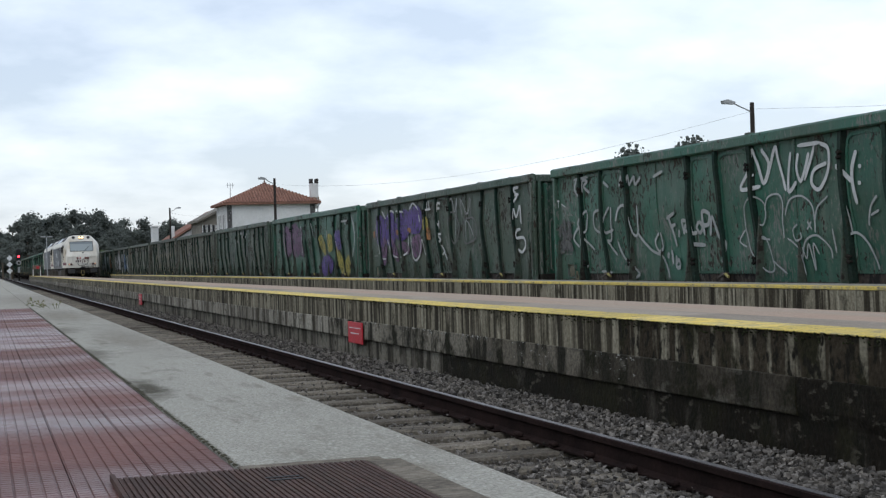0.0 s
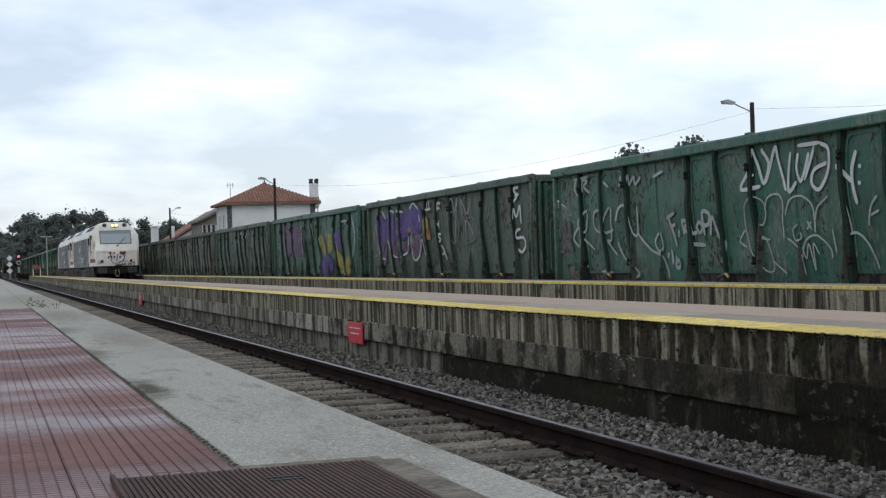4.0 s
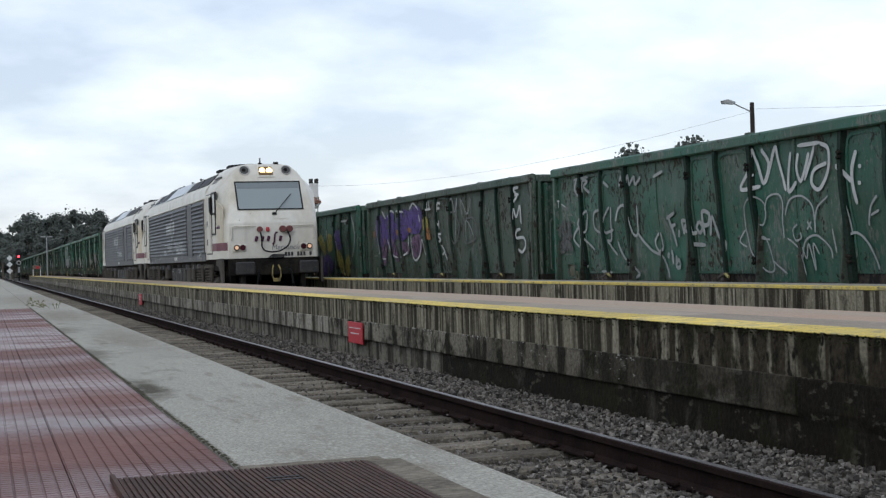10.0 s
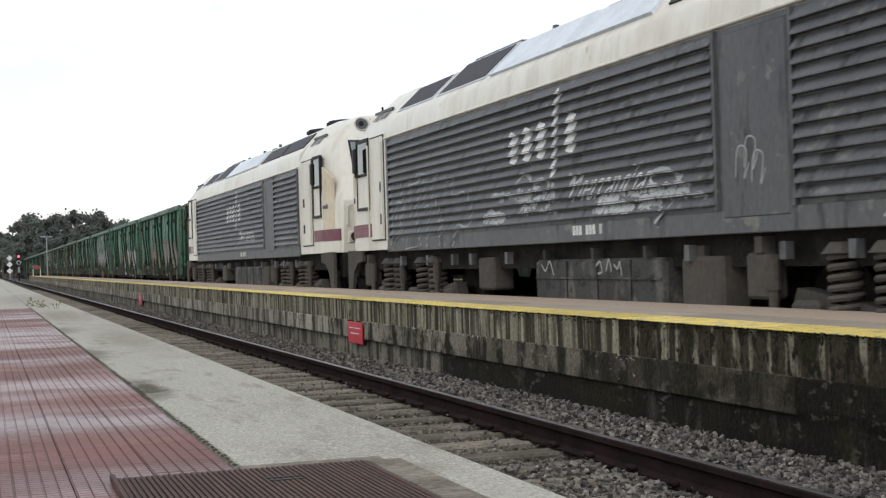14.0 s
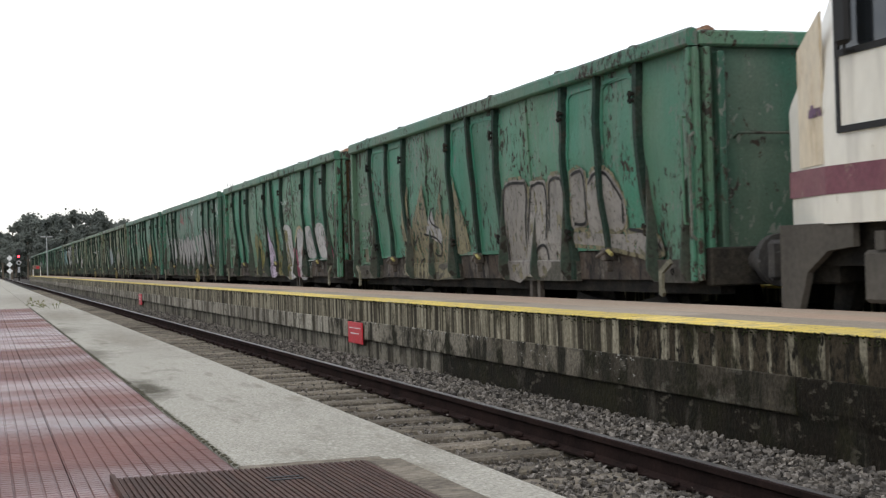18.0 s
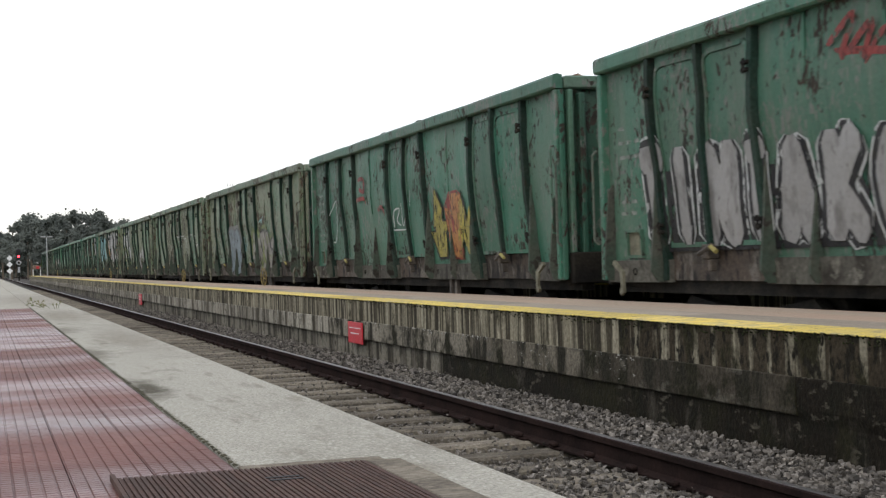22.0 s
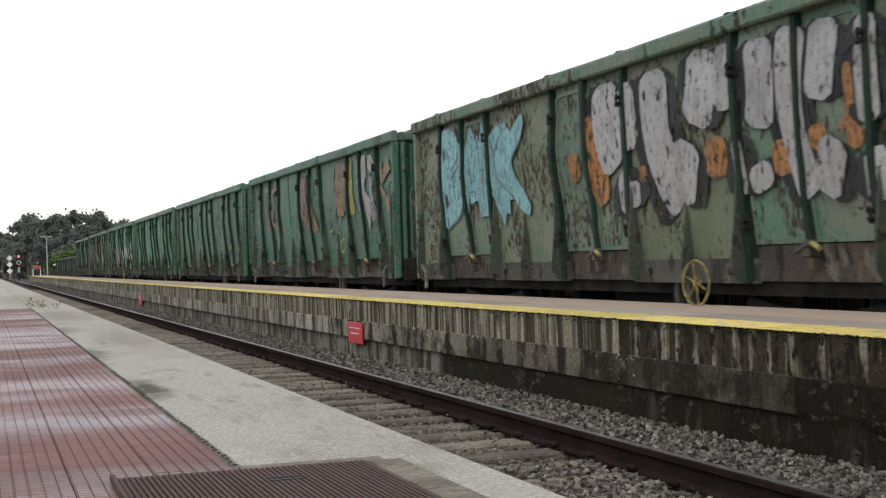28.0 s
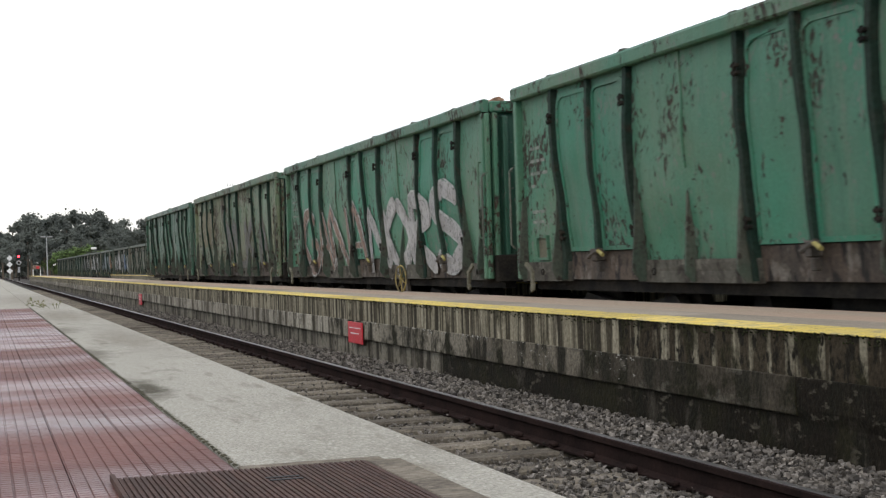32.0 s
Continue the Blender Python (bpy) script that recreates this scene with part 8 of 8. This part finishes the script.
def tree_mesh(seed, height, spread, leaves, size, mat, first=0.3):
    r = random.Random(seed)
    tr = G()
    top = Vector((r.uniform(-0.6, 0.6), r.uniform(-0.6, 0.6), height * 0.88))
    mid = Vector((top.x * 0.3, top.y * 0.3, height * 0.45))
    tr.tube((0, 0, 0), mid, height * 0.022, height * 0.016, n=8)
    tr.tube(mid, top, height * 0.016, height * 0.005, n=8)
    tips = [(top, 0.8)]
    for i in range(16):
        k = r.uniform(first, 0.95)
        base = mid * (k / 0.45) if k < 0.45 else mid.lerp(top, (k - 0.45) / 0.55)
        a = r.uniform(0, 6.283)
        ln = spread * r.uniform(0.5, 1.0) * (1.15 - 0.55 * k)
        end = base + Vector((math.cos(a) * ln, math.sin(a) * ln, ln * r.uniform(0.3, 0.9)))
        end.z = min(end.z, height)
        tr.tube(base, end, height * 0.008, height * 0.002, n=5)
        tips.append((end, 1.0))
        tips.append((base.lerp(end, 0.6) + Vector((r.uniform(-1, 1), r.uniform(-1, 1), r.uniform(-0.4, 0.6))) * 0.3, 0.8))
    vs, fs = [], []

    def put(points, faces):
        o = len(vs)
        vs.extend(points)
        fs.extend([tuple(q + o for q in f) for f in faces])
    gold = (1 + 5 ** 0.5) / 2
    ball = [Vector(q).normalized() for q in ((-1, gold, 0), (1, gold, 0), (-1, -gold, 0), (1, -gold, 0), (0, -1, gold), (0, 1, gold), (0, -1, -gold), (0, 1, -gold), (gold, 0, -1), (gold, 0, 1), (-gold, 0, -1), (-gold, 0, 1))]
    tri = [(0, 11, 5), (0, 5, 1), (0, 1, 7), (0, 7, 10), (0, 10, 11), (1, 5, 9), (5, 11, 4), (11, 10, 2), (10, 7, 6), (7, 1, 8), (3, 9, 4), (3, 4, 2), (3, 2, 6), (3, 6, 8), (3, 8, 9), (4, 9, 5), (2, 4, 11), (6, 2, 10), (8, 6, 7), (9, 8, 1)]
    per = leaves // len(tips)
    for c, k in tips:
        rad = spread * r.uniform(0.24, 0.40) * k
        for _ in range(per // 4):
            d = Vector((r.gauss(0, 1), r.gauss(0, 1), r.gauss(0, 0.7)))
            q = c + d * rad * 0.42
            b = size * r.uniform(0.55, 1.3)
            put([q + v * b * r.uniform(0.6, 1.25) for v in ball], tri)
        for _ in range(per):
            d = Vector((r.gauss(0, 1), r.gauss(0, 1), r.gauss(0, 0.75)))
            q = c + d * rad * 0.48
            a = Vector((r.uniform(-1, 1), r.uniform(-1, 1), r.uniform(-1, 0.4))).normalized() * size * r.uniform(0.4, 0.9)
            v = a.cross(Vector((r.uniform(-1, 1), r.uniform(-1, 1), r.uniform(-1, 1)))).normalized() * size * r.uniform(0.25, 0.5)
            put([q - a, q + v, q + a, q - v], [(0, 1, 2, 3)])
    lf = G()
    lf.v, lf.f = [tuple(q) for q in vs], fs
    return mesh("trunk", tr, BARK), mesh("crown", lf, mat)


def tree(meshes, x, y, s, rot, label, category="tree", group="eucalyptus trees"):
    t = thing("tree", label, category, group, at=(x, y, -0.45))
    t.scale = (s, s, s)
    t.rotation_euler = (0, 0, rot)
    part("trunk", meshes[0], BARK, t)
    part("crown", meshes[1], LEAF, t)
    return t


EUC = [tree_mesh(3, 15, 5.0, 8800, 0.29, LEAF), tree_mesh(8, 15, 5.6, 8800, 0.29, LEAF, 0.15), tree_mesh(14, 15, 4.6, 8000, 0.29, LEAF)]
rt = random.Random(11)
EUCLABEL = "dark grey-green eucalyptus tree at the end of the yard"
# (x, y, height) from the left of the wood to its right
for x, y, h in ((-1.0, 300, 6.4), (1.8, 330, 9.2), (3.6, 300, 10.4), (5.6, 315, 12.6), (8.4, 300, 12.4), (10.0, 330, 14.6), (11.6, 300, 13.4), (14.0, 335, 13.2), (16.4, 300, 12.6), (18.6, 320, 15.0), (20.5, 300, 14.0),
                (23.0, 315, 14.0), (25.0, 300, 13.0), (28.0, 330, 13.2), (30.0, 320, 10.6), (7.0, 345, 11.0), (14.5, 350, 12.0), (22.0, 350, 12.5), (2.0, 345, 8.0), (18.5, 290, 9.5), (11.0, 285, 9.0), (5.0, 285, 8.0), (25.5, 288, 9.5), (1.0, 285, 5.0)):
    tree(EUC[rt.randrange(3)], x, y, 0.94 * h / 15, rt.uniform(0, 6.28), EUCLABEL)
for x, y, h in ((31.5, 300, 11.2), (34.5, 305, 10.4), (37.5, 300, 11.0), (40.5, 310, 11.0), (44.0, 305, 10.6)):
    tree(EUC[rt.randrange(3)], x, y, h / 15, rt.uniform(0, 6.28), "thin-crowned eucalyptus tree behind the houses")
BSH = tree_mesh(21, 5, 3.0, 5000, 0.16, BUSH, 0.1)
for x, y, h in ((14.8, 268, 5.2), (17.5, 272, 5.6), (12.6, 285, 3.8), (20.5, 276, 4.6)):
    b = thing("bush", "bright green bush beyond the standing wagons", "bush", "bushes by the tracks", at=(x, y, -0.45))
    b.scale = (h / 5,) * 3
    part("stem", BSH[0], BARK, b)
    part("crown", BSH[1], BUSH, b)
# tops of trees over the nearest standing wagons
for x, y, h in ((41.3, 84.0, 8.1), (44.3, 84.0, 8.4), (45.6, 84.0, 8.6)):
    tree(EUC[2], x, y, h / 15, rt.uniform(0, 6), "bushy treetop showing over the wagons")

# far hedge that closes the view behind the wood
g = G()
rh = random.Random(4)
for i in range(5200):
    x, y = rh.uniform(-40, 60), rh.uniform(352, 372)
    z = rh.uniform(-0.4, 1.0) + (5.5 if x > 2 else 3.0) * rh.random() ** 1.4
    u = Vector((rh.uniform(-1, 1), rh.uniform(-1, 1), rh.uniform(-1, 1))).normalized() * 0.7
    v = u.cross(Vector((rh.uniform(-1, 1), rh.uniform(-1, 1), rh.uniform(-1, 1)))).normalized() * 0.45
    p = Vector((x, y, z))
    g.add([p - u, p + v, p + u, p - v], [(0, 1, 2, 3)])
solid("far_hedge", g, LEAF, "dark undergrowth at the edge of the wood", "hedge", kind="stuff")

# weeds on the concrete margin
g = G()
rw = random.Random(9)
for cx, cy, n in ((0.72, 20.5, 8), (0.62, 22.0, 5), (0.85, 19.6, 4)):
    for _ in range(n):
        a = rw.uniform(0, 6.28)
        d, h = rw.uniform(0.02, 0.12), rw.uniform(0.03, 0.12)
        p = Vector((cx + rw.uniform(-0.06, 0.06), cy + rw.uniform(-0.3, 0.3), 0.645))
        q = p + Vector((math.cos(a) * d, math.sin(a) * d, h))
        g.pipe([p, p.lerp(q, 0.5) + Vector((0, 0, h * 0.2)), q], 0.004, 4)
        g.add([q + Vector((0.015, 0, 0)), q + Vector((0, 0.015, 0.015)), q - Vector((0.015, 0, 0)), q - Vector((0, 0.015, 0.015))], [(0, 1, 2, 3)])
solid("weeds", g, material("dry_weed", (0.16, 0.14, 0.07), (0.10, 0.12, 0.05), rough=0.9, scale=6, fine=30, bump=0), "dry weeds growing in the platform joint", "weeds", kind="stuff")
# ---- pieces of the platforms and tracks ----
ROADBED = thing("near_track", "near track with worn sleepers in ballast", "track", kind="structure", at=(NEAR_C, 0, 0))
slp = mesh("sleeper", G().box(-1.3, 1.3, -0.12, 0.12, -0.3, -0.158, 0.018), SLEEPER)
plate = mesh("rail_fixing", G().box(-0.10, 0.10, -0.09, 0.09, -0.158, -0.135, 0.01).box(-0.12, -0.075, -0.05, 0.05, -0.135, -0.10, 0.012).box(0.075, 0.12, -0.05, 0.05, -0.135, -0.10, 0.012), RAILSIDE)
rs = random.Random(2)
for i in range(170):
    y = 1.2 + 0.6 * i
    o = part("sleeper", slp, SLEEPER, ROADBED)
    o.location = (rs.uniform(-0.02, 0.02), y, rs.uniform(-0.012, 0.004))
    o.rotation_euler = (0, 0, rs.uniform(-0.015, 0.015))
    if i < 70:
        for x in (-0.868, 0.868):
            f = part("rail_fixing", plate, RAILSIDE, o)
            f.location = (x, 0, 0)


def stones(name, x0, x1, y0, y1, n, level, size, seed, label):
    rng = np.random.RandomState(seed)
    iv = np.array([(a, b, c) for c in (-1, 1) for b in (-1, 1) for a in (-1, 1)]) * 0.66
    fi = np.array([(0, 2, 3, 1), (4, 5, 7, 6), (0, 1, 5, 4), (2, 6, 7, 3), (0, 4, 6, 2), (1, 3, 7, 5)])
    x = rng.uniform(x0, x1, n)
    u = rng.uniform(0, 1, n)
    y = y0 * (y1 / y0) ** u
    z = np.array([level(a) for a in x])
    sc = size * rng.uniform(0.55, 1.35, (n, 1, 1)) * rng.uniform(0.65, 1.25, (n, 1, 3))
    v = iv[None] * rng.uniform(0.35, 1.4, (n, 8, 3)) * sc
    v[:, :, 2] += 0.5 * v[:, :, 0] * rng.uniform(-1, 1, (n, 1)) + 0.5 * v[:, :, 1] * rng.uniform(-1, 1, (n, 1))
    a = rng.uniform(0, 6.28, n)
    c, s = np.cos(a)[:, None], np.sin(a)[:, None]
    vx, vy = v[:, :, 0] * c - v[:, :, 1] * s, v[:, :, 0] * s + v[:, :, 1] * c
    vz = v[:, :, 2] * 0.8
    vs = np.stack([vx + x[:, None], vy + y[:, None], vz + (z + rng.uniform(-0.02, 0.02, n))[:, None]], -1).reshape(-1, 3)
    fs = (fi[None] + 8 * np.arange(n)[:, None, None]).reshape(-1, 4)
    me = bpy.data.meshes.new(name)
    me.from_pydata(vs.tolist(), [], fs.tolist())
    me.materials.append(BALLAST)
    return tagged(new(name, me), label, "ballast", kind="stuff")


def bed_level(x):
    if x > 3.8:
        return -0.155 + 0.07 * min(1, (x - 3.8) / 0.7)
    return -0.205


def gap_level(x):
    return -0.205 if abs(x - NEAR_C) < 1.35 else -0.17


rng = np.random.RandomState(8)
mg = G()
for _ in range(1500):
    y = 5.0 * 9.0 ** rng.uniform(0, 1)
    if noise.noise((y * 0.8, 0, 0)) < -0.3:
        continue
    z = 0.655 - 0.05 * rng.uniform(0, 1) ** 2
    r = rng.uniform(0.002, 0.008)
    c = Vector((4.562 - 0.3 * r, y, z))
    mg.tube(c + Vector((-r, 0, r * 0.3)), c + Vector((r, rng.uniform(-r, r), -r * 0.6)), r * 0.9, r * 0.5, n=5)
solid("edge_moss", mg, MOSS, "dark moss tufts along the island platform edge", "moss", kind="stuff")
stones("ballast", 3.78, 4.66, 5.5, 60.0, 22000, bed_level, 0.0195, 3, "loose grey ballast stones beside the platform wall")
stones("ballast", 1.16, 3.62, 4.6, 45.0, 30000, gap_level, 0.0195, 4, "loose grey ballast stones between the sleepers")
stones("ballast", 1.16, 3.62, 4.4, 8.5, 9000, lambda x: -0.165, 0.0195, 9, "ballast stones heaped over the nearest sleepers")
stones("gravel", 1.3, 4.1, 4.6, 30.0, 2600, lambda x: -0.150, 0.012, 6, "small stones scattered over the sleepers")
g = G().prism([(3.72, -0.3), (3.8, -0.19), (4.7, -0.12), (4.7, -0.3)], "y", -15, 160)
solid("ballast_bank", g, BED, "bank of ballast against the platform wall", "ballast")

# red ribbed tiles
FLOOR = thing("tile_floor", "red ribbed tiles on the low platform", "floor", kind="structure", at=(0, 0, 0.618))
tg = G().box(-0.0985, 0.0985, -0.0985, 0.0985, 0.0, 0.0205)
for k in range(6):
    for q in range(6):
        x, y = -0.0821 + 0.03283 * k, -0.0821 + 0.03283 * q
        tg.add([(x - 0.0148, y - 0.0155, 0.0203), (x + 0.0148, y - 0.0155, 0.0203), (x + 0.0148, y + 0.0155, 0.0203), (x - 0.0148, y + 0.0155, 0.0203), (x - 0.0128, y - 0.014, 0.0248), (x + 0.0128, y - 0.014, 0.0248), (x + 0.0128, y + 0.014, 0.0248), (x - 0.0128, y + 0.014, 0.0248)],
               [(4, 5, 6, 7), (0, 1, 5, 4), (1, 2, 6, 5), (2, 3, 7, 6), (3, 0, 4, 7)])
tile_me = mesh("tile", tg, TILE)
rtile = random.Random(6)
for j in range(91):
    for i in range(3):
        o = part("tile", tile_me, TILE, FLOOR)
        o.location = (0.485 - 0.2 * i, 2.5 + 0.2 * j, 0)
        o.rotation_euler = (rtile.uniform(-0.002, 0.002), rtile.uniform(-0.006, 0.006), 0)
rest = G()
for j in range(16):
    rest.box(-5.0, -0.02, -12 + j * 2.06, -12 + j * 2.06 + 2.055, 0.0, 0.025)
    if j < 7:
        rest.box(-0.015, 0.584, -12 + j * 2.05, -12 + j * 2.05 + 2.045, 0.0, 0.025)
part("tile_rest", rest, TILE, FLOOR)["kind"] = "stuff"
jg = G()
rj = random.Random(31)
y = 2.4
while y < 21.0:
    step = 0.05 + 0.004 * y
    a, b = 0.004 + 0.02 * max(0.0, noise.noise((y * 2.1, 3.0, 0.0))) + rj.uniform(0, 0.006), 0.004 + rj.uniform(0, 0.008)
    jg.add([(0.588 - b, y, 0.6475), (0.588 + a, y + 0.3 * step, 0.6485), (0.588 + a * rj.uniform(0.3, 1), y + step, 0.6482), (0.588 - b * 0.5, y + step, 0.6475)], [(0, 1, 2, 3)])
    y += step
solid("joint_dirt", jg, JOINT, "black dirt and moss in the joint beside the tiles", "dirt", kind="stuff")
solid("platform_slab", G().box(-5.0, 0.586, 20.62, Y1, 0.6, 0.645, 0.004), CONCRETE, "rough concrete slab beyond the tiled floor", "platform")

# ribbed cover set into the margin
COV = thing("inspection_cover", "brown ribbed inspection cover in a worn concrete frame", "cover", at=(0.585, 2.95, 0.648))
part("cover_frame", G().box(-0.31, 0.31, -0.55, 0.535, 0.0, 0.004).box(-0.315, -0.305, -0.55, 0.54, 0.0, 0.016), GRATE, COV)
for k in range(46):
    x = -0.295 + 0.0131 * k
    if not 0.30 < x:
        part("rib", G().box(x - 0.004, x + 0.004, -0.54, 0.52, 0.004, 0.009), GRATE, COV)
part("lift_slot", G().box(0.02, 0.1, 0.33, 0.345, 0.009, 0.0105).box(0.02, 0.1, 0.29, 0.305, 0.009, 0.0105), BLACK, COV)
part("collar", G().box(-0.0, 0.36, 0.54, 0.60, -0.002, 0.005, 0.002).box(0.315, 0.40, -0.6, 0.538, -0.002, 0.0045, 0.002), SLEEPER, COV, "smooth cement collar")

# island wall, block by block
WALL = thing("island_wall", "stained concrete wall of the island platform", "wall", kind="structure")
rb = random.Random(12)
top_me = mesh("coping_block", G().prism([(-0.020, 0.388), (0.05, 0.388), (0.05, 0.652), (-0.016, 0.652), (-0.020, 0.646)], "y", -0.9995, 0.9995), WALLSTAIN)
damp_me = mesh("coping_block", G().prism([(-0.020, 0.388), (0.05, 0.388), (0.05, 0.652), (-0.016, 0.652), (-0.020, 0.646)], "y", -0.9995, 0.9995), WALLDAMP)
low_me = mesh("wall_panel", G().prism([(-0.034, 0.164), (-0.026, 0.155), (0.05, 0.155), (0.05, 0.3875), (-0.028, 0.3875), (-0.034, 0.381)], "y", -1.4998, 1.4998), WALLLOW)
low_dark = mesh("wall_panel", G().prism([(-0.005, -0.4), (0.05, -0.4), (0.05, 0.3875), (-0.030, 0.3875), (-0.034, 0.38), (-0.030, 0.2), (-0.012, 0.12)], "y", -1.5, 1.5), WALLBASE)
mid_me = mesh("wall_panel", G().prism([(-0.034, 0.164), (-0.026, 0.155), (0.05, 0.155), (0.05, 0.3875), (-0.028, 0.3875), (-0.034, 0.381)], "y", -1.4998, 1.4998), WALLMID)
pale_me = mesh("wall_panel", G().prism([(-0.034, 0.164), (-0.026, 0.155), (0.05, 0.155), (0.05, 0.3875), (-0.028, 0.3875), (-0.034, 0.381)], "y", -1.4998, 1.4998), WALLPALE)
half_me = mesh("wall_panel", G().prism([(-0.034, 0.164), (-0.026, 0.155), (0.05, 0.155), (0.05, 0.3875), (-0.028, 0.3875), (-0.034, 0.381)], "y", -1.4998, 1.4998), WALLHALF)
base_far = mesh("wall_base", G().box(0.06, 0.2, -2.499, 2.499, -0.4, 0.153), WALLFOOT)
for i in range(82):
    o = part("coping_block", damp_me if i < 7 else top_me, WALLSTAIN, WALL)
    o.location = (4.595 + rb.uniform(-0.001, 0.001), -3 + 2.0 * i, 0)
# panels step darker from tone to tone towards the near end
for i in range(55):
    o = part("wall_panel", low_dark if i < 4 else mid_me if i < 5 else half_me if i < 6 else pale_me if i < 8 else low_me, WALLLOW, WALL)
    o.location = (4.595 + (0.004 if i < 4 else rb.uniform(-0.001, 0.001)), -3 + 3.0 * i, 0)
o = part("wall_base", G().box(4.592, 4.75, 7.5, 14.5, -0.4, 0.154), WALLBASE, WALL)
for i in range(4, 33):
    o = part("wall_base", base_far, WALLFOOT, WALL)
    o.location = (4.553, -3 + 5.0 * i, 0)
cg = G()
rc = random.Random(17)
for _ in range(900):
    y = 9.5 * 4.0 ** rc.random()
    low = noise.noise((y * 0.7, 5.0, 0.0))
    if low < -0.1:
        continue
    z = 0.382 - rc.random() ** 3 * (0.05 if y > 13 else 0.20)
    w, h = rc.uniform(0.01, 0.05), rc.uniform(0.004, 0.012)
    x = 4.595 - 0.0352 - 0.0006 * rc.random()
    cg.add([(x, y, z), (x, y + w, z - h * 0.4), (x, y + w * 0.9, z + h), (x, y + w * 0.2, z + h * 0.7)], [(0, 1, 2, 3)])
solid("lime_crust", cg, CRUST, "white lime crust along the wall ledge", "stain", kind="stuff")
LINE = thing("yellow_line", "worn yellow line along the island platform edge", "line", kind="structure")
for i in range(82):
    part("line_strip", G().box(4.562, 4.98, -3.995 + 2.0 * i, -2.005 + 2.0 * i, 0.653, 0.662, 0.003), YELLOW, LINE)
PAVE = thing("grey_paving", "grey paving strip beside the yellow line", "paving", kind="structure")
for i in range(82):
    part("paving_slab", G().box(4.984, 5.46, -3.996 + 2.0 * i, -2.004 + 2.0 * i, 0.64, 0.6595, 0.002), GREYPAVE, PAVE)
FW = thing("far_wall", "stained wall of the far platform", "wall", kind="structure")
fb = mesh("coping_block", G().box(-0.05, 0.0, -1.495, 1.495, -0.4, 0.655), WALLSTAIN)
for i in range(41):
    o = part("coping_block", fb, WALLSTAIN, FW)
    o.location = (9.357, -8 + 3.0 * i, 0)
LINE2 = thing("far_yellow_line", "pale yellow line along the far platform edge", "line", kind="structure")
for i in range(31):
    part("line_strip", G().box(9.30, 9.5, -9.99 + 4.0 * i, -6.01 + 4.0 * i, 0.66, 0.70, 0.004), YELLOW, LINE2)


def motions():
    for ob, y in TRAIN:
        walk(ob, [(float(t), pose(MID_C, y - s, 0.0)) for t, s in enumerate(RUN)])


motions()
